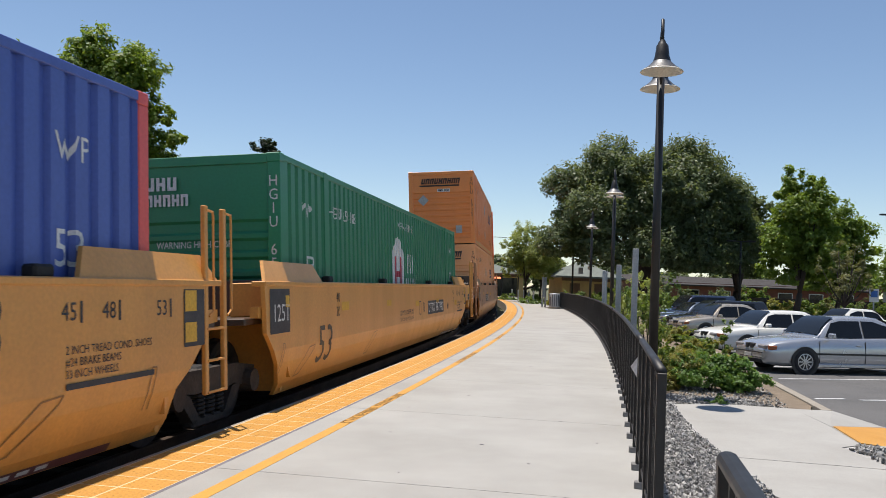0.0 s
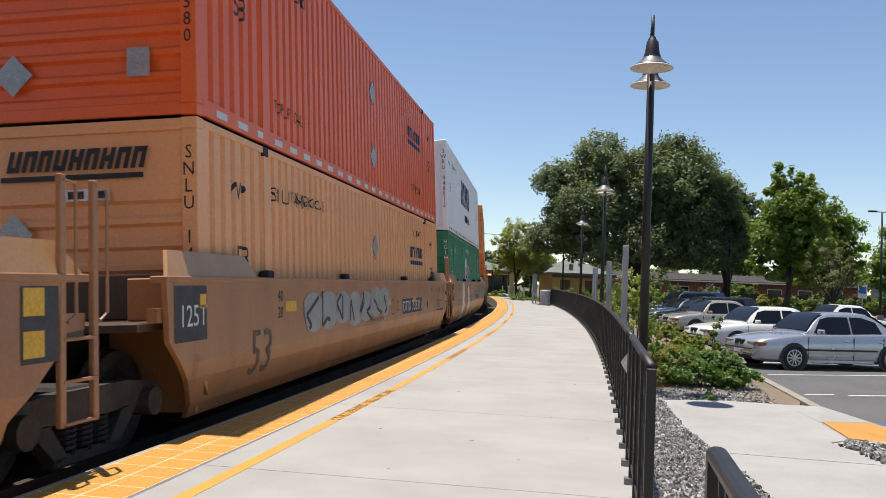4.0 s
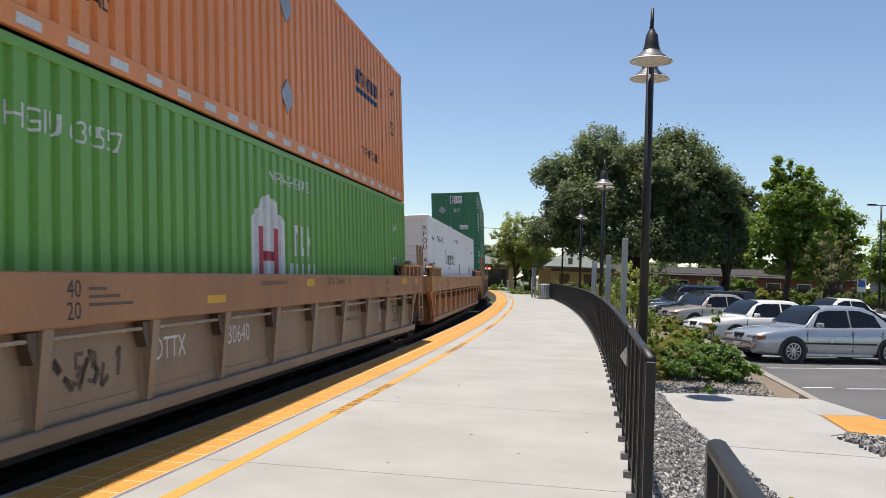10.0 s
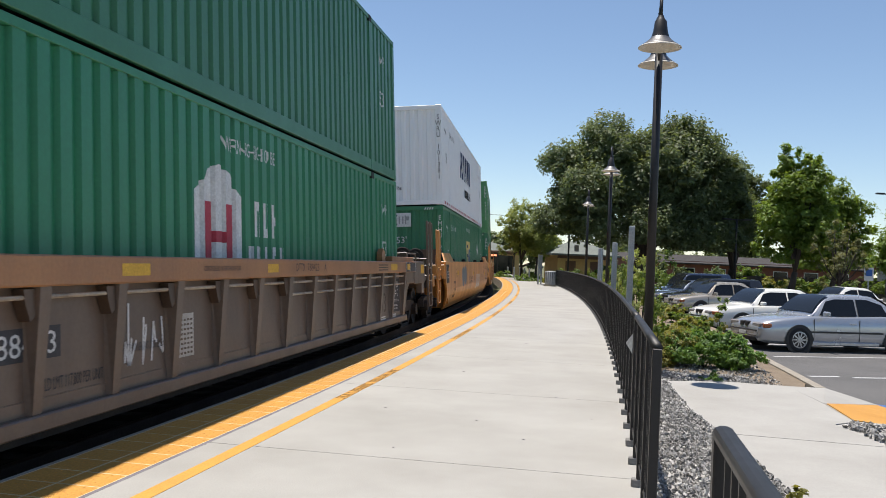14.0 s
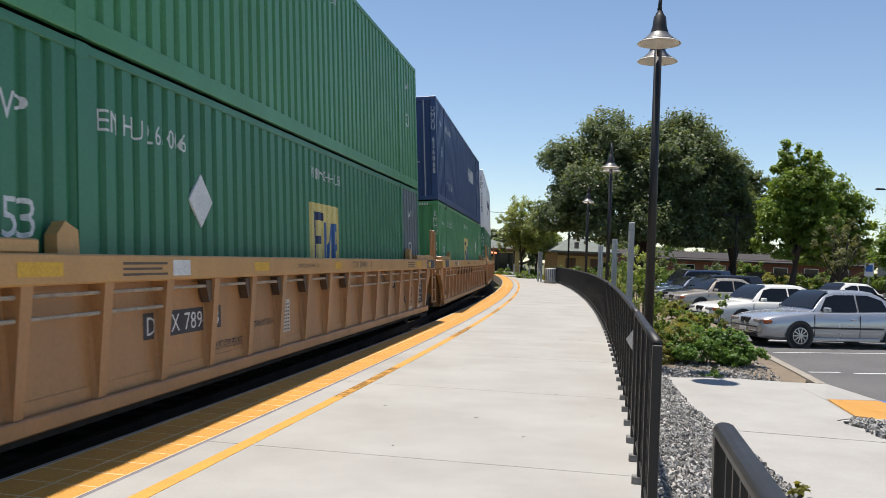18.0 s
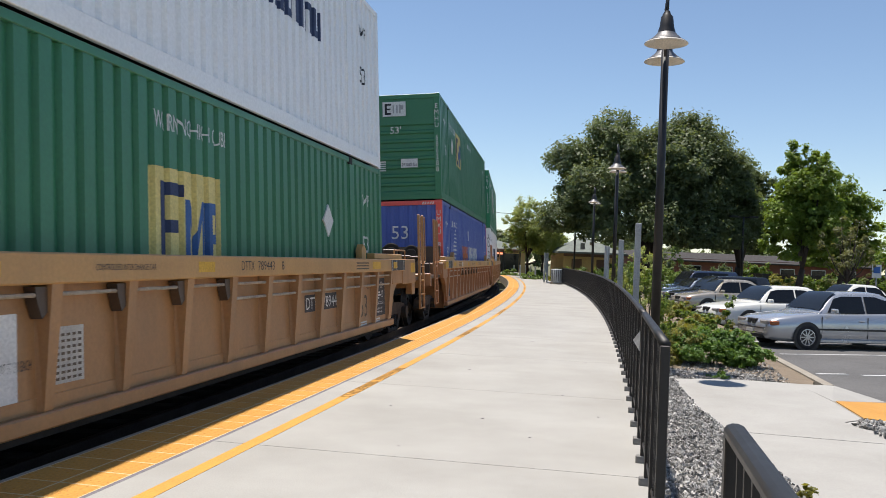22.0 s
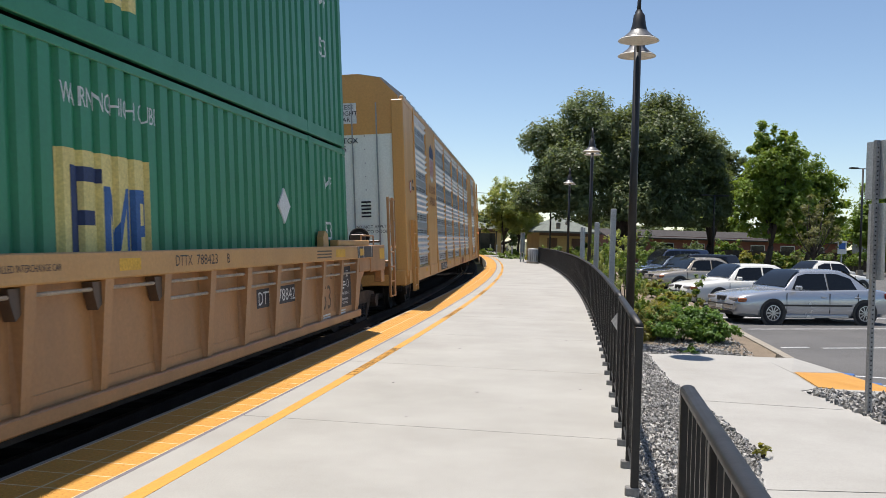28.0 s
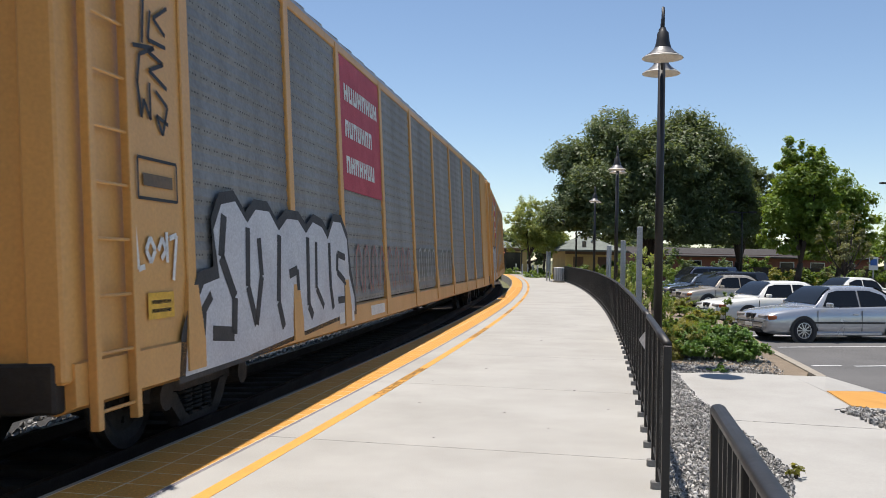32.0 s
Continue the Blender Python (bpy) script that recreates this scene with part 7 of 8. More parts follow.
                c("small_print", rects(*[(2.2, 1.39 + 0.045 * k, 2.95 - 0.1 * (k % 2), 1.41 + 0.045 * k) for k in range(3)]), INK_FADED)
                c("badge", rects((3.05, 1.38, 3.4, 1.52)), INK_WHITE)
                c("small_print", rects(*[(L - 2.5, 1.39 + 0.045 * k, L - 1.75, 1.41 + 0.045 * k) for k in range(3)]), INK_FADED)
            if not gussets:
                for f in ((L - 0.15, 1.35, L + 0.98, 1.55), (-0.4, 1.35, 0.5, 1.55)):
                    decal("end_panel", rects(f), INK_DARK, root, on_well(1.5015))
                    for y in (f[0] + 0.08, f[0] + 0.42, f[2] - 0.1):
                        c("end_stripe", rects((y, 1.35, y + 0.025, 1.55)), INK_WHITE)
            c("lettering", word("CONTROLLED INTERCHANGE CAR", 6.5, 1.43, 0.05, 0.9), INK_DARK)
            c("number", word("DTTX", 9.2, 1.41, 0.1, 0.35), INK_DARK)
            c("number", word(number, 9.65, 1.41, 0.1, 0.5), INK_DARK)
            c("lettering", word(letter_mark, 10.4, 1.41, 0.1), INK_DARK)
            d("lettering", word("53", cell(14) + 0.22, 0.6, 0.36), INK_FADED)
            for w, z in (("20", 1.0), ("40", 0.85)):
                d("lettering", word(w, cell(14) + 0.12, z, 0.11), INK_DARK)
            d("lettering", word("45", cell(14) + 0.65, 1.05, 0.09), INK_DARK)
            if not gussets:
                for a, b in ((cell(15) + 0.1, cell(16) - 0.1), (cell(0) + 0.12, cell(1) - 0.12)):
                    d("stencil_panel", rects((a, 0.47, b, 1.22)), INK_DARK)
                d3 = lambda nm, fl, mm: decal(nm, fl, mm, root, on_well(1.356))
                d3("lettering", word("53", cell(15) + 0.6, 1.05, 0.11), INK_WHITE)
                d3("lettering", word("125T", cell(0) + 0.22, 0.75, 0.22, 0.6), INK_WHITE)
                d3("lettering", word("2 INCH TREAD COND. SHOES", cell(15) + 0.16, 0.76, 0.05, 0.62), INK_WHITE)
                d3("lettering", word("#24 BRAKE BEAMS", cell(15) + 0.3, 0.67, 0.035), INK_WHITE)
                d3("lettering", word("33 INCH WHEELS", cell(15) + 0.3, 0.61, 0.035), INK_WHITE)
                for k, wd in enumerate((0.28, 0.4, 0.34)):
                    d3("small_print", rects((cell(15) + 0.2, 0.86 + 0.05 * k, cell(15) + 0.2 + wd, 0.885 + 0.05 * k)), INK_WHITE)
                d3("round_mark", rects([(cell(15) + 0.36 + 0.07 * math.cos(t), 1.1 + 0.07 * math.sin(t)) for t in (math.pi * k / 6 for k in range(12))]), INK_SHEET)
                d3("round_mark", rects(*stroke([(cell(15) + 0.7 + 0.06 * math.cos(t), 0.94 + 0.06 * math.sin(t)) for t in (math.pi * k / 8 for k in range(17))], 0.012)), INK_WHITE)
                d3("small_print", rects(*[(cell(0) + 0.25, 0.52 + 0.06 * k, cell(0) + 0.6, 0.55 + 0.06 * k) for k in range(3)]), INK_WHITE)
            if gussets:
                if letter_mark == "A":
                    d("number", word("DTTX", 10.4, 0.52, 0.28, 0.86), INK_WHITE)
                    d("number", word(number, 11.42, 0.52, 0.28, 1.1), INK_WHITE)
                d("number", word("DTTX", ribs[3] + 0.2, 0.78, 0.2, 0.62), INK_WHITE)
                d("number", word(number, ribs[4] + 0.15, 0.8, 0.2, 0.75), INK_WHITE)
                d("lettering", word("53", ribs[2] + 0.5, 0.7, 0.26), INK_FADED)
                d("stencil_frame", rects(*stroke([(ribs[1] + 0.6, 0.6), (ribs[1] + 0.6, 0.85), (ribs[1] + 0.8, 0.85), (ribs[1] + 0.8, 0.6), (ribs[1] + 0.6, 0.6)], 0.015)), INK_DARK)
                d("lettering", word("LD LMT 117,800 PER UNIT", ribs[7] + 0.2, 0.95, 0.09, 1.1), INK_DARK)
                d("lettering", word("20 FT CONTAINER LIMIT 57,500 EACH", ribs[7] + 0.2, 0.8, 0.06, 1.1), INK_DARK)
            else:
                d("lettering", word("LD LMT 117,800 PER UNIT", cell(4) + 0.16, 0.6, 0.09, 0.75), INK_DARK)
                d("lettering", word("20 FT CONTAINER LIMIT 57,500 EACH", cell(5) + 0.14, 0.76, 0.07, 0.75), INK_DARK)
                d("data_sheet", rects((cell(6) + 0.12, 0.62, cell(6) + 0.5, 1.03)), INK_SHEET)
                decal("small_print", rects(*[(cell(6) + 0.15 + 0.068 * j, 0.645 + 0.045 * k, cell(6) + 0.195 + 0.068 * j, 0.665 + 0.045 * k) for j in range(5) for k in range(8)]), INK_FADED, root, on_well(1.356))
                if front == 225.7:
                    part("air_hose", Geo().pipe([(1.4, cell(7) + 0.1, 1.28), (1.4, cell(7) + 0.2, 1.05), (1.4, cell(7) + 0.36, 0.87), (1.4, cell(7) + 0.48, 0.86), (1.4, cell(7) + 0.62, 1.0), (1.4, cell(7) + 0.76, 1.26)], 0.024, 8), INK_BLACK, root, smooth=True)
                yn = 2.78 if letter_mark == "A" else 11.6
                d("number_panel", rects((yn, 0.83, yn + 1.62, 1.06)), INK_DARK)
                d3("number", word("DTTX", yn + 0.06, 0.865, 0.16, 0.62), INK_WHITE)
                d3("number", word(number, yn + 0.78, 0.865, 0.16, 0.78), INK_WHITE)
                d("corner_strip", rects((cell(14) - 0.2, 0.36, cell(16) + 0.2, 0.56)), OLD_RED)
                decal("small_print", rects(*[(cell(14) + 0.2 + 0.9 * j, 0.42 + 0.04 * k, cell(14) + 0.6 + 0.9 * j, 0.445 + 0.04 * k) for j in range(2) for k in range(3)]), INK_WHITE, root, on_well(1.3595))
            for fl, mm in graffiti:
                d("spray_paint", fl, mm)
            if arches:
                for y in (8.6, 9.5, 10.4, 11.3):
                    bow = [(y + 0.36 - 0.36 * math.cos(t) * (1.0 if t < 1.6 else 0.85), 1.17 + 0.35 * math.sin(t) ** 0.8) for t in (math.pi * k / 10 for k in range(11))]
                    c("spray_paint", rects(bow), INK_CREAM)
                    decal("spray_paint", rects(*stroke(bow, 0.055)), INK_DARK, root, on_well(1.505))
    part("well_floor", Geo().box(-1.3, 0.05, 0.26, 1.3, L - 0.05, 0.323), DARK_STEEL, root)
    for y in (-0.12, L + 0.06):
        part("well_end", Geo().box(-1.3, y, 0.28, 1.3, y + 0.06, 1.2), m, root)
    end_gear(root, 0, -1, m, front, first, False)
    end_gear(root, L, 1, m, front, last, False)
    MOVING.append((root, front + L / 2, 0.0, L / 2))
    return root


def scrawl(u, v, w, h, n, seed, thick=0.06):
    """Loose sprayed strokes."""
    rng = random.Random(seed)
    out = []
    for i in range(n):
        a = u + w * i / n
        pts = [(a + rng.uniform(0, w / n), v + rng.uniform(0, h)) for _ in range(4)]
        for p, q in zip(pts, pts[1:]):
            dx, dz = q[0] - p[0], q[1] - p[1]
            k = thick / 2 / max(1e-3, math.hypot(dx, dz))
            out.append([(p[0] - dz * k, p[1] + dx * k), (p[0] + dz * k, p[1] - dx * k), (q[0] + dz * k, q[1] - dx * k), (q[0] - dz * k, q[1] + dx * k)])
    return rects(*out)


def balloons(u, v, w, h, n, seed, grow=0.0):
    """A row of fat rounded shapes, as a sprayed tag has them."""
    rng = random.Random(seed)
    out = []
    for i in range(n):
        cx, cz = u + w * (i + 0.5) / n, v + h * rng.uniform(0.42, 0.56)
        rx, rz = w / n * 0.56 + grow, h * rng.uniform(0.42, 0.5) + grow
        out.append([(cx + rx * math.cos(a) * (1 + 0.12 * math.sin(3 * a + i)), cz + rz * math.copysign(abs(math.sin(a)) ** 0.6, math.sin(a))) for a in (2 * math.pi * k / 18 for k in range(18))])
    return rects(*out)


W, C = {}, {}
for front, kw in (
    (-47.8, dict(k="s", m=TAN, f=True, l=False, a="A", n="767742")), (-28.0, dict(k="s", m=TAN, f=False, l=False, a="C", n="767742")), (-8.45, dict(k="s", m=TAN, f=False, l=False, a="C", n="767742")),
    (10.96, dict(k="s", m=TAN, f=False, l=True, a="B", n="767742")),
    (34.45, dict(k="s", m=TAN_BROWN, f=True, l=False, a="B", n="733311", p=TAN_SAND)),
    (53.9, dict(k="s", m=TAN_BROWN, f=False, l=False, a="C", n="733311", p=TAN_SAND, g=((balloons(3.0, 0.85, 5.5, 0.6, 7, 3), INK_GREY), (scrawl(3.0, 0.85, 5.5, 0.6, 8, 4), INK_DARK)))),
    (72.95, dict(k="s", m=TAN_BROWN, f=False, l=True, a="B", n="733311", p=TAN_SAND, g=((rects([(2.98, 0.27), (3.45, 0.24), (3.95, 0.3), (4.15, 0.55), (4.12, 0.8), (3.82, 0.92), (4.05, 1.08), (4.1, 1.35), (4.02, 1.54), (3.15, 1.54), (3.0, 1.3), (2.92, 0.8)]), INK_WHITE), (rects(*stroke([(2.98, 0.27), (2.92, 0.8), (3.0, 1.3), (3.15, 1.54)], 0.03), *stroke([(4.02, 1.54), (4.1, 1.35), (4.05, 1.08), (3.82, 0.92), (4.12, 0.8), (4.15, 0.55), (3.95, 0.3)], 0.03), *stroke([(3.5, 1.4), (3.5, 1.15)], 0.03), *stroke([(3.52, 0.78), (3.5, 0.64)], 0.03)), INK_BLACK), (scrawl(3.05, 0.32, 0.85, 0.2, 6, 41, 0.03), INK_BLACK),
        (rects([(5.3, 0.32), (5.75, 0.27), (6.4, 0.36), (6.5, 0.75), (6.4, 0.95), (6.5, 1.1), (6.3, 1.3), (6.1, 1.38), (5.75, 1.42), (5.6, 1.3), (5.55, 0.9)]), INK_WHITE), (rects(*stroke([(5.3, 0.32), (5.55, 0.9), (5.6, 1.3)], 0.03), *stroke([(5.7, 0.85), (6.35, 1.1)], 0.03), *stroke([(5.7, 1.02), (6.4, 1.2)], 0.03)), INK_BLACK), (scrawl(5.6, 0.35, 0.6, 0.25, 4, 42, 0.03), INK_BLACK), (scrawl(0.5, 1.25, 2.3, 0.28, 14, 43, 0.02), GREY_BROWN), (balloons(12.4, 0.85, 3.6, 0.62, 5, 10), GREY_PATCH), (scrawl(0.9, 1.0, 1.6, 0.3, 7, 6, 0.03), INK_GREY), (scrawl(10.5, 1.2, 1.8, 0.28, 5, 12, 0.035), INK_DARK)))),
    (96.6, dict(k="r", m=RUST_BROWN, f=True, l=False, a="B", n="730640", s=True, m2=GREY_BROWN, g=((rects(*stroke([(10.1, 0.5), (10.15, 1.0), (10.5, 1.05)], 0.05), *stroke([(10.7, 0.5), (10.75, 0.95), (11.05, 0.95), (11.1, 0.5)], 0.05), *stroke([(12.0, 0.55), (12.05, 1.0), (12.35, 1.0)], 0.04)), INK_DARK),), top=True)),
    (116.3, dict(k="r", m=DULL_TAN, f=False, l=False, a="C", n="730640", s=True, m2=TAN_BROWN, g=((scrawl(2.65, 0.65, 0.95, 0.34, 6, 21, 0.05), INK_FADED), (scrawl(13.1, 0.6, 0.8, 0.6, 4, 22, 0.04), INK_WHITE)))),
    (136.0, dict(k="r", m=TAN_BROWN, f=False, l=True, a="A", n="730640", s=True, m2=TAN_SAND)),
    (159.6, dict(k="r", m=RUST_BROWN, f=True, l=True, a="A", n="788423", m2=TAN_BROWN, g=((scrawl(5.2, 0.6, 0.8, 0.6, 5, 23, 0.03), INK_WHITE),))),
    (182.8, dict(k="s", m=TAN_RUST, f=True, l=True, a="A", n="767742", g=((blocks(9.9, 0.56, 1.85, 0.54, 3, 0.15, 31, 0.3), INK_WHITE), (balloons(3.8, 0.75, 1.6, 0.7, 2, 11), GREY_PATCH)))),
    (206.2, dict(k="r", m=TAN_SAND, f=True, l=False, a="A", n="789443", m2=CHORD_TAN, g=((scrawl(12.2, 0.5, 2.0, 0.7, 4, 24, 0.05), INK_DARK),))),
    (225.7, dict(k="r", m=TAN_SAND, f=False, l=False, a="C", n="789443", m2=CHORD_TAN, g=((blocks(9.0, 0.55, 1.7, 0.6, 3, 0.1, 31, 0.3), INK_PINK),))),
    (245.3, dict(k="r", m=TAN_SAND, f=False, l=True, a="B", n="789443", m2=CHORD_TAN, g=((rects((5.2, 0.55, 5.8, 1.15)), INK_WHITE),))),
    (269.0, dict(k="r", m=TAN_BROWN, f=True, l=False, a="A", n="788423", m2=CHORD_TAN, g=((scrawl(6.2, 0.55, 1.7, 0.6, 9, 25, 0.035), INK_WHITE),))),
    (289.0, dict(k="r", m=TAN_SAND, f=False, l=False, a="C", n="788423", m2=CHORD_TAN)),
    (308.65, dict(k="r", m=TAN_SAND, f=False, l=True, a="B", n="788423", m2=CHORD_TAN)),
):
    if kw["k"] == "s":
        W[front] = well_smooth(front, kw["m"], kw["f"], kw["l"], kw["a"], kw["n"], "smooth-sided %s well car of a container train" % ("tan" if kw["m"] is TAN else "rust-streaked orange" if kw["m"] is TAN_RUST else "faded brown"), kw.get("p"), kw.get("g", ()))
    else:
        W[front] = well_ribbed(front, kw["m"], kw["f"], kw["l"], kw["a"], kw["n"], "rib-sided %s well car of a container train" % ("rusty brown" if kw["m"] is RUST_BROWN else "weathered tan"), kw.get("s", False), kw.get("m2"), kw.get("g", ()), kw.get("top", False))

for spec in (
    (-8.45, True, BLUE, "blue container with red corner posts in a well car", RED_POST, "vert", "pacer", "UMXU 882817"),
    (10.96, True, HUB_GREEN, "deep green container with a white and red mark", None, "ribs", "hub", "HGIU 650108"),
    (34.45, True, ORANGE_PALE, "pale orange container in a faded brown well car", None, "ribs", "orange", "SNLU 144001"),
    (34.45, False, ORANGE_FADED, "faded orange container stacked on a pale orange one", None, "ribs", "orange", "SNLU 193511", INK_PALE_YELLOW),
    (53.9, True, ORANGE_PALE, "pale orange container in a brown well car", None, "ribs", "orange", "SNLU 144001"),
    (53.9, False, ORANGE_RED, "red-orange container stacked on a pale orange one", None, "ribs", "orange", "SNLU 222580", INK_WHITE),
    (72.95, True, HUB_GREEN, "deep green container in a well car with sprayed marks", None, "ribs", "hub", "HGIU 524121"),
    (72.95, False, WHITE_BOX, "white container with a navy mark stacked on a green one", None, "vert", "swift", "SWRU 948512", INK_RED),
    (96.6, True, ORANGE, "vivid orange container in a rusty ribbed well car", None, "ribs", "orange", "SNLU 213566"),
    (96.6, False, ORANGE_FADED, "faded orange container stacked on a vivid orange one", None, "ribs", "orange", "SNLU 138871", INK_PALE_YELLOW),
    (116.3, True, HUB_LIME, "grass green container with a white and red mark", None, "ribs", "hub", "HGIU 639557"),
    (116.3, False, ORANGE_FADED, "faded orange container stacked on a grass green one", None, "ribs", "orange", "SNLU 187471", INK_WHITE),
    (136.0, True, WHITE_GREY, "white container with a black mark, alone in its well car", None, "ribs", "logistics", "XPOU 410587"),
    (159.6, True, HUB_GREEN, "deep green container under another green one", None, "ribs", "hub", "HGIU 519235"),
    (159.6, False, EMP_GREEN, "dull green container with a yellow mark stacked on top", None, "vert", "emp", "EMHU 649843"),
    (182.8, True, EMP_GREEN, "green container with a yellow mark under a white one", None, "vert", "emp", "EMHU 265006"),
    (182.8, False, WHITE_BOX, "rust-streaked white container stacked on a green one", None, "vert", "swift", "SWRU 101381", INK_RED),
    (206.2, True, EMP_GREEN, "green container with grey rear panel under a lighter green one", None, "vert", "emp", "EMHU 265006", None, GREY_PATCH),
    (206.2, False, EMP_LIGHT, "leaf green container stacked on a darker green one", None, "ribs", "emp", "EMHU 640502"),
    (225.7, True, EMP_LIGHT, "leaf green container with a yellow mark under a navy one", None, "vert", "emp", "EMHU 272591"),
    (225.7, False, NAVY, "navy container with white lettering stacked on a green one", None, "doors", "navy", "UMXU 636868"),
    (245.3, True, EMP_GREEN, "green container with a yellow mark under a white one", None, "vert", "emp", "EMHU 265006"),
    (245.3, False, WHITE_GREY, "white container with rear doors and a navy ring mark", None, "doors", "circle", "XPOU 422959"),
    (269.0, True, BLUE, "faded blue container with red corner posts", RED_POST, "vert", "pacer", "UMXU 882817"),
    (269.0, False, EMP_GREEN, "dull green container stacked on a blue one", None, "ribs", "emp", "EMHU 686288"),
    (289.0, True, WHITE_BOX, "white container with a navy mark under a green one", None, "vert", "swift", "SWRU 948512"),
    (289.0, False, HUB_GREEN, "deep green container stacked on a white one", None, "doors", "hub", "HGIU 519235", INK_WHITE),
    (308.65, True, HUB_GREEN, "green container with a yellow mark under another green one", None, "vert", "emp", "EMHU 298212"),
    (308.65, False, HUB_GREEN, "green container with a yellow mark stacked on another", None, "vert", "emp", "EMHU 298212"),
):
    front, low, pm, lab, pst, es, lg, num, *rest = spec
    C[front, low] = container(front, low, pm, lab, pst, es, lg, num, rest[0] if rest else None, int(front), rest[1] if len(rest) > 1 else None)


def autorack(front, panel_mat, label, second=False):
    root = thing("autorack", Matrix(), label, "railway car", "autoracks of the train")
    L, hx = 28.0, 1.5
    Z0, Z1 = 1.02, 4.8
    edges = [1.71, 4.29, 6.54, 9.56, 12.6, 15.6, 18.56, 21.35, 23.75, 26.47] if not second else [1.84, 4.66, 6.95, 9.75, 12.6, 15.45, 18.3, 21.1, 23.6, 26.3]
    solid = (1, 7) if not second else ()
    Y = RACK_YELLOW
    LA = 0.45 if not second else 0.15
    part("deck", Geo().box(-hx + 0.05, 0.3, 0.9, hx - 0.05, L - 0.3, 1.0), DARK_STEEL, root)
    part("inner_deck", Geo().box(-hx + 0.12, 0.8, 2.6, hx - 0.12, L - 0.8, 2.68), DARK_STEEL, root)
    roof = [(-hx, 4.8), (-hx + 0.02, 4.94), (-1.0, 5.36), (-0.5, 5.46), (0.5, 5.46), (1.0, 5.36), (hx - 0.02, 4.94), (hx, 4.8), (hx - 0.1, 4.77), (0.95, 5.29), (-0.95, 5.29), (-hx + 0.1, 4.77)]
    part("roof", Geo().prism(roof, 0.25, L - 0.25), GALV, root, "galvanised ribbed roof")
    for k in range(34):
        y = 0.7 + k * (L - 1.4) / 33
        part("roof_rib", Geo().prism([(x * 1.004, z + 0.025) for x, z in roof[1:7]] + [(x, z) for x, z in reversed(roof[1:7])], y - 0.03, y + 0.03), GALV, root)
    # side panels
    n_r = 46
    zz = []
    h = Z1 - Z0
    rows = []
    if second:
        zz = [(Z0 + h * k / n_r, 0.012 * (k % 2)) for k in range(n_r)] + [(Z1, 0.0)]
        rows = [Z0 + h * (k + 0.5) / n_r for k in range(0, n_r, 2)]
    else:
        zz = [(Z0, 0.0)]
        for mod in range(4):
            base = Z0 + 1.07 * mod
            for k in range(4 if mod < 3 else 2):
                c = base + 0.32 + 0.14 * k
                zz += [(c - 0.05, 0.0), (c - 0.008, 0.045), (c + 0.03, 0.045), (c + 0.045, 0.0)]
            rows += [base + 0.09, base + 0.145, base + 0.2] + ([base + 0.83, base + 0.885] if mod < 3 else [])
        bands = [Z0 + 1.07 * mod + 0.93 for mod in range(3)]
        zz.append((Z1, 0.0))
    for sd in (1, -1):
        part("side_sill", Geo().prism([(sd * (hx - 0.02), 1.0), (sd * (hx + 0.03), 0.975), (sd * (hx + 0.03), 0.69), (sd * (hx - 0.12), 0.63), (sd * (hx - 0.2), 0.66), (sd * (hx - 0.2), 1.0)], 0.0, L), Y, root)
        part("top_rail", Geo().box(min(sd * hx, sd * (hx - 0.08)), 0, 4.76, max(sd * hx, sd * (hx - 0.08)) + (0.012 if sd > 0 else 0), L, 4.88, 0.01), Y, root)
        part("end_panel", Geo().box(min(sd * hx, sd * (hx - 0.05)), 0.0, 0.98, max(sd * hx, sd * (hx - 0.05)), edges[0], 4.8), Y, root)
        part("end_panel", Geo().box(min(sd * hx, sd * (hx - 0.05)), edges[-1], 0.98, max(sd * hx, sd * (hx - 0.05)), L, 4.8), Y, root)
        for y in edges:
            part("post", Geo().box(min(sd * (hx + 0.025), sd * (hx - 0.08)), y - 0.085, 0.72, max(sd * (hx + 0.025), sd * (hx - 0.08)), y + 0.085, 4.85, 0.01), Y, root)
            part("post_foot", Geo().add([(sd * (hx + d), y + e, z) for d, z, w in ((0.028, 1.5, 0.09), (0.05, 0.96, 0.17), (0.05, 0.72, 0.17)) for e in (-w, w)] + [(sd * (hx - 0.02), y + e, z) for z, w in ((1.5, 0.09), (0.96, 0.17), (0.72, 0.17)) for e in (-w, w)], [(0, 1, 3, 2), (2, 3, 5, 4), (6, 8, 9, 7), (8, 10, 11, 9), (0, 2, 8, 6), (2, 4, 10, 8), (1, 7, 9, 3), (3, 9, 11, 5), (0, 6, 7, 1), (4, 5, 11, 10)]), Y, root)
        for i, (a, b) in enumerate(zip(edges, edges[1:])):
            if i in solid:
                part("side_plate", Geo().box(min(sd * (hx + 0.012), sd * (hx - 0.04)), a, 0.98, max(sd * (hx + 0.012), sd * (hx - 0.04)), b, 4.8), Y, root)
                continue
            m = len(zz)
            vs = [(sd * (hx - 0.02 + d), y, z) for y in (a + 0.05, b - 0.05) for z, d in zz]
            p = part("side_screen", Geo().add(vs, [(k, k + 1, m + k + 1, m + k) for k in range(m - 1)]), panel_mat, root)
            if second and i == 2 and sd > 0:
                part("painted_panel", Geo().box(hx - 0.02, a + 0.09, 2.72, hx + 0.004, b - 0.09, 4.74), INK_RED, root, "red painted screen")
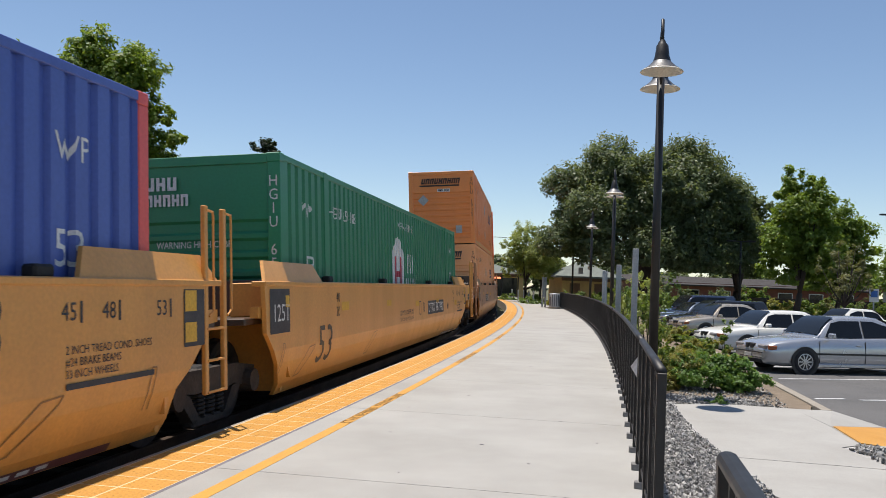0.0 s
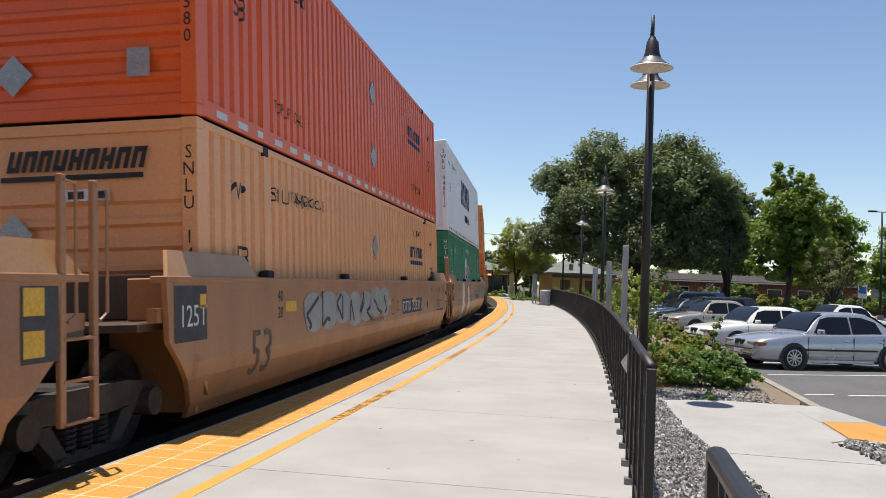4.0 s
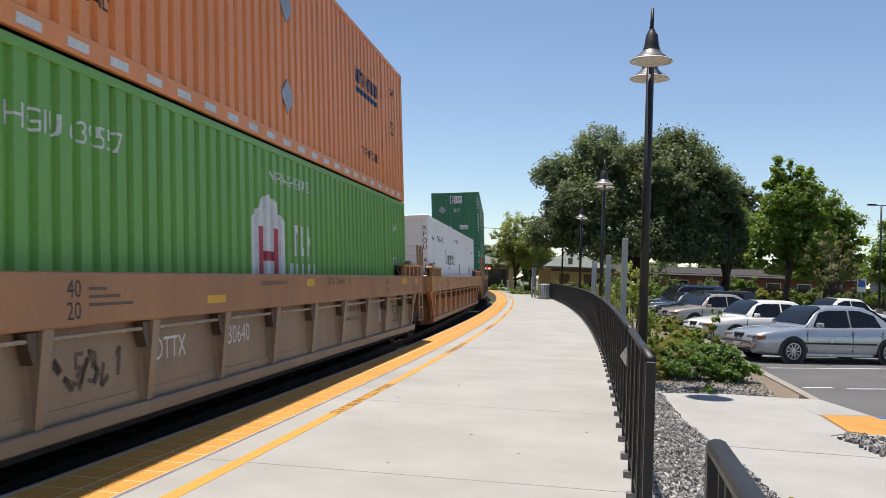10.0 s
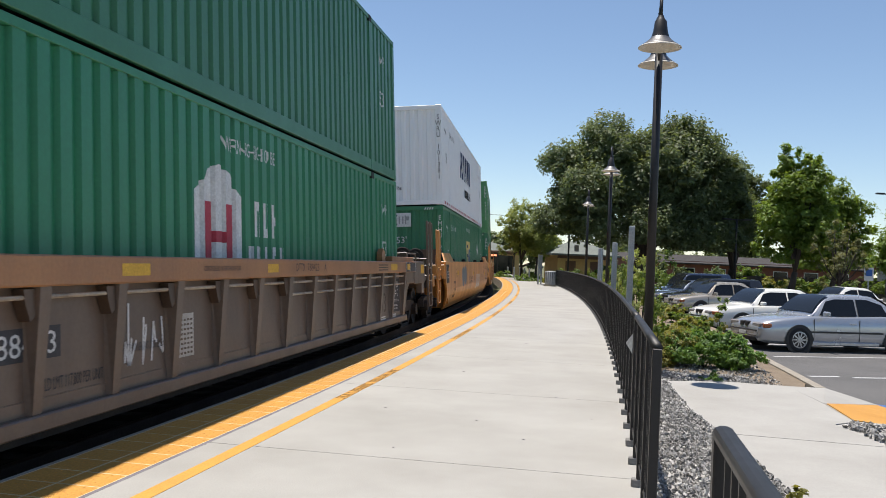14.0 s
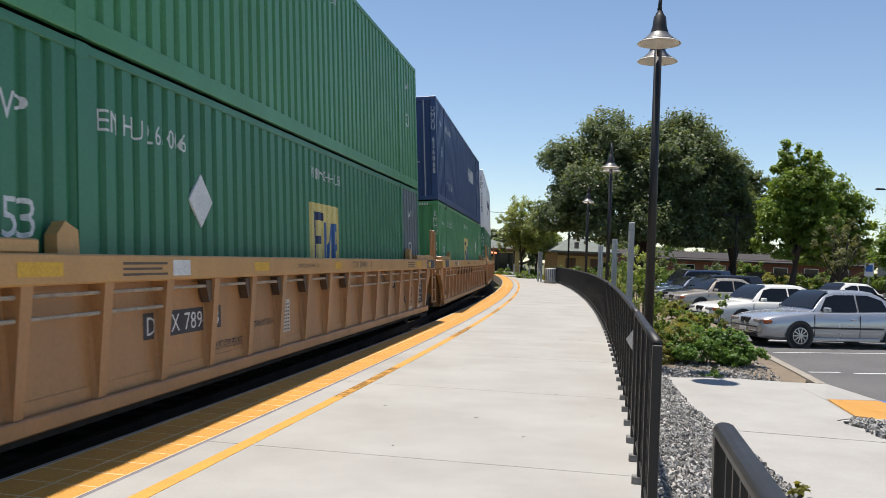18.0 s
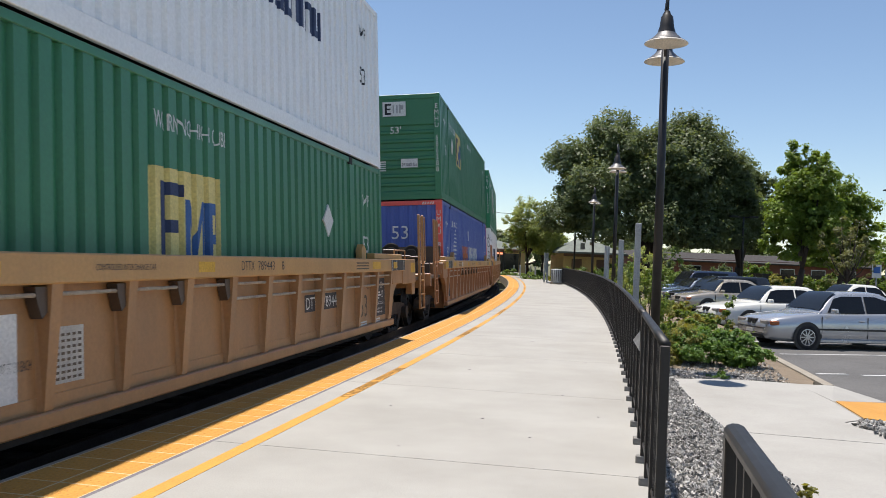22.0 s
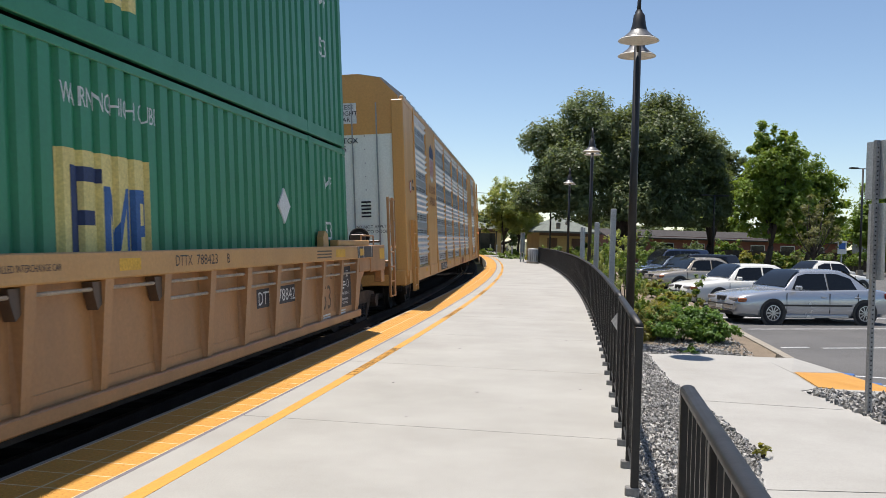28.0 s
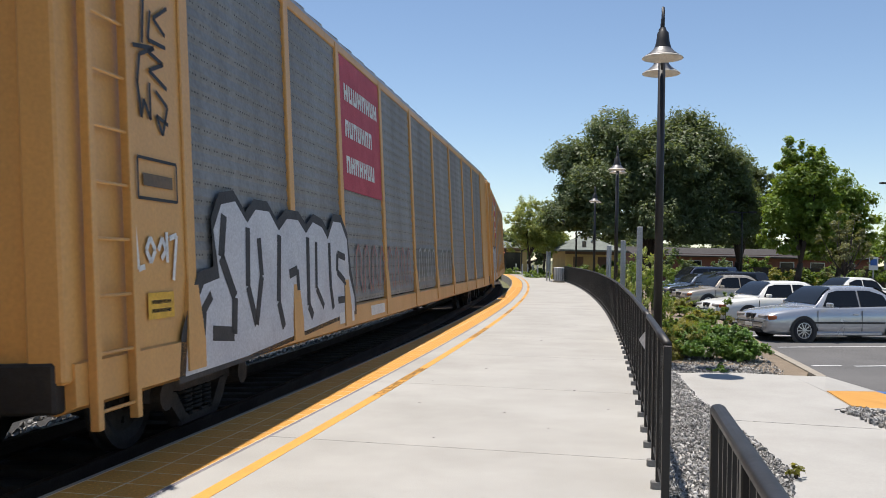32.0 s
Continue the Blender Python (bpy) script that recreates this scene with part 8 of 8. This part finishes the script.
            if sd > 0:
                hol = []
                st = 0.088 if not second else 0.06
                r = 0.024 if not second else 0.01
                for k, z in enumerate(rows):
                    y, q = a + 0.16 + (st / 2 if k % 2 else 0), 0
                    while y < b - 0.12:
                        if q % 9 != 7 and not (second and 0.3 < math.sin(q * 0.9) < 0.7):
                            hol.append([(y - r, z - r * 0.6), (y, z - r), (y + r, z - r * 0.6), (y + r, z + r * 0.6), (y, z + r), (y - r, z + r * 0.6)])
                        q += 1
                        y += st
                if not second:
                    for zb in bands:
                        part("flat_band", Geo().box(hx - 0.019, a + 0.06, zb, hx - 0.008, b - 0.06, zb + 0.165, 0.003), GALV, p, "flat grey galvanised strip")
                    decal("slot_strip", rects((a + 0.06, 1.003, b - 0.06, 1.045)), INK_BLACK, p, lambda u, v: (hx - 0.012, u, v))
                    slots = decal("slot_mark", rects(*[(a + 0.1 + 0.24 * k, 1.006, a + 0.24 + 0.24 * k, 1.042) for k in range(int((b - a - 0.3) / 0.24))]), INK_PALE_YELLOW, p, lambda u, v: (hx - 0.009, u, v))
                    slots["kind"] = "stuff"
                ho = decal("vent_hole", rects(*hol), INK_BLACK, p, lambda u, v: (hx - (0.015 if not second else 0.004), u, v))
                ho["kind"] = "stuff"
        part("ladder_rail", Geo().box(min(sd * (hx + 0.03), sd * (hx + 0.1)), LA, 0.5, max(sd * (hx + 0.03), sd * (hx + 0.1)), LA + 0.07, 2.12 if not second else 4.8, 0.006), Y, root)
        part("ladder_rail", Geo().box(min(sd * (hx + 0.03), sd * (hx + 0.1)), LA + 0.53, 0.5, max(sd * (hx + 0.03), sd * (hx + 0.1)), LA + 0.6, 2.12 if not second else 4.8, 0.006), Y, root)
        z = 0.62
        while z < (2.12 if not second else 4.8):
            part("rung", Geo().tube((sd * (hx + 0.07), LA + 0.03, z), (sd * (hx + 0.07), LA + 0.57, z), 0.014, 6), Y, root)
            z += 0.4
    for y, face in ((0.0, -1), (L, 1)):
        dm = DOOR_PALE if not second else Y
        ya, yb = (y - 0.04, y + 0.04)
        outline = [(-hx + 0.1, 1.0), (hx - 0.1, 1.0), (hx - 0.1, 4.84), (1.0, 5.24), (0.5, 5.36), (-0.5, 5.36), (-1.0, 5.24), (-hx + 0.1, 4.84)]
        part("end_door", Geo().prism(outline, ya, yb), dm, root, "pale grey-green folding end door" if not second else "")
        for x in (-0.9, -0.35, -0.12, 0.12, 0.35, 0.9):
            part("door_seam", Geo().box(x - 0.015, y + face * 0.055 - 0.012, 1.05, x + 0.015, y + face * 0.055 + 0.012, 4.75), GALV if not second else Y, root)
        for x in (-0.62, 0.62):
            for k in range(12):
                part("rivet", Geo().box(x - 0.012, y + face * 0.045 - 0.006, 1.3 + k * 0.3, x + 0.012, y + face * 0.045 + 0.006, 1.324 + k * 0.3), GALV, root)
        for sd in (1, -1):
            part("corner_post", Geo().box(min(sd * (hx + 0.01), sd * (hx - 0.26)), y - 0.1, 0.85, max(sd * (hx + 0.01), sd * (hx - 0.26)), y + 0.1, 4.8, 0.02), Y, root)
        part("top_cap", Geo().prism([(-hx + 0.1, 4.05), (hx - 0.1, 4.05), (hx - 0.1, 4.88), (1.0, 5.3), (0.5, 5.4), (-0.5, 5.4), (-1.0, 5.3), (-hx + 0.1, 4.88)], y + face * 0.045 - 0.012, y + face * 0.045 + 0.012), Y, root)
        part("end_sill", Geo().box(-hx + 0.05, y - 0.12, 0.66, hx - 0.05, y + 0.12, 1.0, 0.02), DARK_STEEL if second else Y, root)
        part("coupler", Geo().box(-0.16, min(y, y + face * 0.75), 0.75, 0.16, max(y, y + face * 0.75), 1.0, 0.02), DARK_STEEL, root)
        bogie(root, y - face * 2.9, front)
    part("centre_sill", Geo().box(-0.35, 0.5, 0.62, 0.35, L - 0.5, 0.98), DARK_STEEL, root)
    f = lambda nm, fl, mm: decal(nm, fl, mm, root, lambda u, v: (u, -0.062, v))
    s = lambda nm, fl, mm: decal(nm, fl, mm, root, lambda u, v: (hx + 0.016, u, v))
    s2 = lambda nm, fl, mm: decal(nm, fl, mm, root, lambda u, v: (hx + 0.034, u, v))
    if not second:
        f("notice", rects((-0.12, 4.3, 0.46, 4.76)), INK_WHITE)
        f2 = lambda nm, fl, mm: decal(nm, fl, mm, root, lambda u, v: (u, -0.066, v))
        for k, w in enumerate(("EXCESS", "HEIGHT", "CAR")):
            f2("notice_text", word(w, -0.08 + 0.06 * k, 4.62 - k * 0.14, 0.1), INK_BLACK)
        f("lettering", word("TTGX", 0.02, 3.86, 0.12), INK_BLACK)
        f("lettering", word("821445", -0.3, 3.68, 0.12), INK_BLACK)
        for x in (-0.95, 0.35):
            f("lettering", word("DO NOT APPLY", x, 1.95, 0.07), INK_BLACK)
            f("lettering", word("HEAT TO DOORS", x, 1.84, 0.07), INK_BLACK)
        for x in (-0.75, 0.5):
            for k in range(5):
                f("small_print", rects((x, 2.2 + 0.08 * k, x + 0.22, 2.24 + 0.08 * k)), INK_BLACK)
        shield = [(5.08, 4.32), (5.02, 4.05), (5.06, 3.6), (5.2, 3.38), (5.52, 3.28), (5.84, 3.38), (5.98, 3.6), (6.02, 4.05), (5.96, 4.32), (5.78, 4.26), (5.52, 4.4), (5.26, 4.26)]
        s("painted_shield", rects(shield), INK_WHITE)
        s1 = lambda nm, fl, mm: decal(nm, fl, mm, root, lambda u, v: (hx + 0.02, u, v))
        s1("painted_mark", rects([(5.04, 3.98), (6.0, 3.98), (6.02, 4.05), (5.96, 4.32), (5.78, 4.26), (5.52, 4.4), (5.26, 4.26), (5.08, 4.32), (5.02, 4.05)]), INK_NAVY)
        for k in range(7):
            x = 5.08 + 0.13 * k
            s1("painted_stripe", rects((x, 3.42 + 0.02 * abs(k - 3), x + 0.055, 3.95)), INK_RED)
        s("lettering", word("BUILDING", 4.72, 2.98, 0.24, 1.66), INK_RUST)
        s("lettering", word("AMERICA", 4.8, 2.64, 0.24, 1.5), INK_RUST)
        s2("number_panel", rects((7.3, 0.74, 9.75, 0.95)), INK_BLACK)
        s3 = lambda nm, fl, mm: decal(nm, fl, mm, root, lambda u, v: (hx + 0.038, u, v))
        s3("number", word("TTGX", 7.6, 0.77, 0.155, 0.72), INK_WHITE)
        s3("number", word("821445", 8.6, 0.77, 0.155, 0.95), INK_WHITE)
        for q in ((10.3, 0.85, 10.7, 0.94), (13.3, 0.85, 13.75, 0.94), (17.2, 0.86, 17.7, 0.96), (23.9, 0.82, 24.3, 0.95), (3.2, 0.85, 3.6, 0.94), (20.9, 0.86, 21.3, 0.94)):
            s2("reflector_panel", rects(q), INK_YELLOW)
        s2("painted_mark", blocks(16.05, 0.72, 1.1, 0.23, 3, 0.15, 31), INK_RUST)
        s("notice", rects([(0.74 + 0.15 * math.cos(t), 2.9 + 0.15 * math.sin(t)) for t in (math.pi * k / 8 for k in range(16))]), INK_RED)
        s1("notice", rects([(0.74 + 0.11 * math.cos(t), 2.9 + 0.11 * math.sin(t)) for t in (math.pi * k / 8 for k in range(16))]), INK_WHITE)
        s("notice", rects((1.23, 1.32, 1.62, 1.46)), INK_YELLOW)
        s("number", rects((1.06, 3.0, 1.24, 3.09)), INK_FADED)
        s("number", rects((1.06, 2.84, 1.4, 2.93)), INK_FADED)
    else:
        g = lambda nm, fl, mm: decal(nm, fl, mm, root, lambda u, v: (hx + 0.03, u, v))
        g2 = lambda nm, fl, mm: decal(nm, fl, mm, root, lambda u, v: (hx + 0.033, u, v))
        gm = lambda nm, fl, mm: decal(nm, fl, mm, root, lambda u, v: (hx + 0.012, u, v))
        g3 = lambda nm, fl, mm: decal(nm, fl, mm, root, lambda u, v: (hx + 0.036, u, v))
        for k, (nb, wd) in enumerate(((8, 2.2), (7, 1.75), (7, 1.85))):
            gm("painted_mark", blocks(7.3, 4.08 - k * 0.55, wd, 0.26, nb, 0, 25 + k), INK_WHITE)
        fat = [(1.62, 0.68), (1.7, 1.1), (2.05, 1.45), (2.4, 1.5), (2.3, 1.95), (2.5, 2.2), (2.85, 2.25), (3.15, 2.05), (3.4, 2.2), (3.8, 2.2), (4.1, 2.0), (4.4, 2.15), (4.8, 2.15), (5.1, 2.0), (5.4, 2.15), (5.8, 2.1), (6.05, 1.95), (6.35, 2.2), (6.75, 2.2), (7.05, 1.95), (7.1, 1.45), (7.35, 1.1), (7.35, 0.9), (6.2, 0.86), (4.6, 0.78), (3.0, 0.7)]
        grow = [(x + (0.12 if x > 4.4 else -0.12) * (1 if y < 1.6 else 0.3), y + (0.11 if y > 1.2 else -0.05)) for x, y in fat]
        g("spray_paint", rects(grow), INK_BLACK)
        g2("spray_paint", rects(fat), INK_SILVER)
        for pts, w in (([(2.55, 2.1), (2.45, 1.7), (2.75, 1.3), (2.7, 0.95), (2.2, 1.0)], 0.14), ([(3.15, 2.0), (3.1, 1.4), (3.3, 1.0), (3.5, 1.5), (3.45, 1.9)], 0.12), ([(4.1, 1.95), (4.0, 1.2), (4.15, 0.9)], 0.13), ([(4.4, 1.5), (4.7, 1.55), (4.75, 1.0)], 0.11), ([(5.15, 1.95), (5.1, 1.1), (5.25, 0.95)], 0.13), ([(5.5, 1.9), (5.45, 1.3), (5.75, 1.05)], 0.1), ([(6.1, 1.9), (6.1, 1.3), (6.2, 1.0)], 0.12), ([(6.9, 1.7), (6.5, 1.75), (6.45, 1.5), (6.85, 1.35), (6.85, 1.1), (6.45, 1.1)], 0.1), ([(1.75, 0.8), (1.85, 1.1), (2.2, 1.35)], 0.1), ([(2.0, 0.95), (2.05, 1.2)], 0.06)):
            g3("spray_paint", rects(*stroke(pts, w)), INK_BLACK)
        for x in (7.6, 8.15, 8.7, 9.25, 9.9, 10.5, 11.1, 11.7):
            gm("spray_paint", rects(*stroke([(x, 1.15), (x + 0.05, 1.75), (x + 0.2, 1.9), (x + 0.36, 1.7), (x + 0.3, 1.45), (x + 0.42, 1.15)], 0.05)), INK_PINK)
        for x in (13.0, 13.6, 14.2, 14.8, 16.2, 17.0, 17.8):
            gm("spray_paint", rects(*stroke([(x, 1.2), (x + 0.1, 1.85), (x + 0.35, 1.9), (x + 0.42, 1.3)], 0.06)), INK_GREY)
        for k, pts in enumerate(([(0.95, 3.45), (1.3, 3.5), (1.15, 3.5), (1.1, 3.05)], [(1.25, 3.35), (1.2, 3.1), (1.5, 3.1)], [(1.55, 3.45), (1.3, 3.3), (1.5, 3.2)], [(0.95, 3.0), (1.3, 3.05), (1.05, 2.95), (1.0, 2.7)], [(1.2, 3.0), (1.45, 2.95), (1.2, 2.85), (1.5, 2.75)], [(1.0, 2.75), (1.05, 2.45), (1.1, 2.6), (1.2, 2.45), (1.2, 2.75)], [(1.3, 2.7), (1.5, 2.6), (1.4, 2.35), (1.3, 2.5), (1.5, 2.45)])):
            s("spray_paint", rects(*stroke([(x, 0.35 + z) for x, z in pts], 0.035)), INK_BLACK)
        for pts in ([(0.88, 1.95), (0.92, 1.6), (1.02, 1.62)], [(1.05, 1.75), (1.12, 1.85), (1.2, 1.75), (1.12, 1.65), (1.05, 1.75)], [(1.25, 1.75), (1.32, 1.85), (1.38, 1.75), (1.3, 1.68)], [(1.4, 1.9), (1.4, 1.65)], [(1.45, 1.85), (1.58, 1.88), (1.5, 1.5)]):
            s("spray_paint", rects(*stroke(pts, 0.045)), INK_WHITE)
        s("number_frame", rects(*stroke([(0.96, 2.16), (1.62, 2.16), (1.62, 2.48), (0.96, 2.48), (0.96, 2.16)], 0.025)), INK_BLACK)
        s("number", rects((1.04, 2.26, 1.54, 2.36)), INK_FADED)
        s("notice", rects((1.05, 1.2, 1.49, 1.41)), INK_YELLOW)
        s("notice_print", rects((1.1, 1.25, 1.44, 1.28)), INK_BLACK)
        s("notice_print", rects((1.1, 1.32, 1.44, 1.35)), INK_BLACK)
        s2("number", rects((6.5, 0.76, 7.3, 0.92)), INK_WHITE)
        s2("number", rects((8.4, 0.76, 9.4, 0.92)), INK_WHITE)
        for k in range(3):
            f("small_print", rects((-0.2, 2.2 + 0.13 * k, 0.75, 2.26 + 0.13 * k)), INK_BLACK)
    MOVING.append((root, front + L / 2, 0.0, L / 2 - 2.9))


autorack(329.25, RACK_SILVER, "ochre autorack with silver perforated side screens")
autorack(358.75, RACK_GREY, "ochre autorack with grey screens and sprayed tags", True)
autorack(388.25, RACK_GREY, "ochre autorack with grey screens and sprayed tags", True)


# ---- rails and ties ----
cs = lambda r, a: (TC[0] + r * math.cos(a), TC[1] + r * math.sin(a))
for off, nm in ((0.76, "rail"), (-0.76, "rail")):
    g = Geo()
    zt = TRACK_Z + (0.76 * math.sin(BANK)) * (1 if off > 0 else -1)
    n = 80
    vs = []
    for i in range(n + 1):
        a = TA + (-40 + 200 * i / n) / 481
        for dr, dz in ((-0.035, 0), (0.035, 0), (0.035, -0.04), (0.01, -0.05), (0.01, -0.14), (0.07, -0.165), (-0.07, -0.165), (-0.01, -0.14), (-0.01, -0.05), (-0.035, -0.04)):
            vs.append((*cs(TR + off + dr, a), zt + dz))
    fs = [(10 * i + j, 10 * i + (j + 1) % 10, 10 * i + 10 + (j + 1) % 10, 10 * i + 10 + j) for i in range(n) for j in range(10)]
    single("rail", g.add(vs, fs), RAIL_STEEL, "brown steel rail of the curved track", "rail", "rails of the track", "structure")
BEDOB = bpy.data.objects["track_bed"]
tie = Geo().box(-1.3, -0.11, -0.2, 1.3, 0.11, 0.0, 0.01).mesh("tie", TIE)
for i in range(150):
    s = -8 + i * 0.56
    o = part("tie", tie, None, BEDOB)
    o.matrix_basis = track_pose(s, 0.0, -0.17)
# stones of the ballast that show beyond and between the cars
rngb = np.random.default_rng(77)
pp = []
pts = [(cs(TR - 4.6, TA + s / 481)) for s in range(0, 50, 5)] + [(cs(TR - 0.9, TA + s / 481)) for s in range(45, -5, -5)]
stones("ballast_stone", pts, -0.5, 12000, 0.05, "grey ballast stones along the track", 8)

# ---- the platform's surface, piece by piece ----
PLAT = bpy.data.objects["platform"]
slab_mesh = {}
k = 0
u = 6.85 - 3.43 * 6
while u < U1 - 3.45:
    a, b = u, u + 3.422
    part("slab", ring(PR + 0.035, PR + 3.27, a, b, -0.1, 0.0, 1.1), CONCRETE, PLAT)
    u += 3.43
part("edge_strip", ring(PR - 0.005, PR + 0.03, U0, U1, -0.1, -0.002), EDGE_GREY, PLAT)
part("platform_nosing", ring(PR - 0.66, PR - 0.615, U0, U1, -0.62, -0.004), CONCRETE_OLD, PLAT)
# yellow line, broken by its painted words
LINE_TEXT = mat("worn brown line lettering", (0.2, 0.1, 0.025), (0.32, 0.17, 0.035), rough=0.7, scale=5)
TXT = [(9.15 + 7.3 * k, 11.75 + 7.3 * k) for k in range(8)]
part("yellow_line", ring(PR + 0.28, PR + 0.39, U0, U1, -0.01, 0.003), YELLOW_LINE, PLAT)
for a, b in TXT:
    flat = word("STAY BEHIND YELLOW LINE", 0.05, 0.0, 0.105, b - a - 0.1)
    decal("lettering", flat, LINE_TEXT, PLAT, lambda uu, vv, a=a: plat(PR + 0.388 - vv, a + uu, 0.0055))
# tactile tiles with their domes
def tile_geo(w, l):
    g = Geo().box(0.006, 0.006, -0.03, w - 0.006, l - 0.006, 0.0, 0.002)
    nx, ny = round(w / 0.06), round(l / 0.06)
    for i in range(nx):
        for j in range(ny):
            x, y = (i + 0.5) * w / nx, (j + 0.5) * l / ny
            vs = [(x + 0.0125 * math.cos(t), y + 0.0125 * math.sin(t), 0.0) for t in (0, 1.57, 3.14, 4.71)] + [(x + 0.007 * math.cos(t), y + 0.007 * math.sin(t), 0.003) for t in (0, 1.57, 3.14, 4.71)]
            g.add(vs, [(0, 1, 5, 4), (1, 2, 6, 5), (2, 3, 7, 6), (3, 0, 4, 7), (4, 5, 6, 7)])
    return g


part("tile_joint", ring(PR - 0.618, PR - 0.004, U0, U1, -0.06, -0.0015), TACTILE_GROUT, PLAT)
tile = tile_geo(0.304, 0.304).mesh("tactile_tile", TACTILE)
TU = 1.5
for i in range(150):
    uu = TU + i * 0.3045
    for rr in (PR - 0.614, PR - 0.309):
        o = part("tactile_tile", tile, None, PLAT)
        q = plat(rr, uu, -0.001)
        o.matrix_basis = pose(q.x, q.y, q.z, 0, 0, math.degrees(PA + uu / PR))
far = ring(PR - 0.614, PR - 0.005, U0, TU, -0.03, 0.0, 1.2)
for i in range(150, 300):
    uu = TU + i * 0.3045
    for rr in (PR - 0.614, PR - 0.309):
        ring(rr + 0.005, rr + 0.299, uu + 0.005, uu + 0.2995, -0.03, 0.0, 1.2, far)
ring(PR - 0.614, PR - 0.005, TU + 300 * 0.3045, U1, -0.03, 0.0, 1.2, far)
fo = part("tactile_tile", far, TACTILE, PLAT)
fo["kind"] = "stuff"
# small dark marks on the slabs
for (rho, uu, r) in ((1.85, 8.6, 0.014), (2.35, 7.9, 0.01), (2.5, 10.3, 0.012), (1.2, 12.0, 0.015), (2.7, 13.6, 0.012), (1.7, 16.5, 0.02), (0.9, 8.9, 0.012), (1.4, 7.2, 0.008), (2.9, 9.1, 0.009), (0.7, 10.6, 0.01)):
    q = plat(PR + rho, uu, 0.0)
    g = Geo().slab([(q.x + r * (1.2 + 0.4 * math.sin(3 * t)) * math.cos(t), q.y + r * math.sin(t)) for t in (2 * math.pi * j / 9 for j in range(9))], -0.01, 0.002)
    part("stain", g, EDGE_GREY, PLAT)
for a, b, (root, inv, bal, shift) in FENCES:
    balusters(root, inv, bal, shift, a, b)


# ---- what moves ----
def motions():
    for root, mid, zb, half in MOVING:
        rows = []
        lean = TR * (math.cos(half / 481.0) - 1)
        for i in range(33):
            s = mid - run(i)
            L2 = 14.0 if root.name.startswith("autorack") else CL / 2
            rows.append((i, track_pose(s, lean) @ pose(0, -L2, zb)))
        walk(root, rows)
    for w, mark, d in WHEELS:
        # the wheels roll while they are near enough to be seen
        near = [k for k in range(1, 960) if 2.0 < mark - run(k / 30) < 34.0]
        if not near:
            continue
        turn = lambda t: math.degrees(run(t) / WR)
        a0, a1 = turn(near[0] / 30), turn(near[-1] / 30)
        rows = [(0.0, pose(0, d, WR, a0))] + [(k / 30, pose(0, d, WR, turn(k / 30))) for k in near] + [(32.0, pose(0, d, WR, a1))]
        walk(w, rows)


motions()
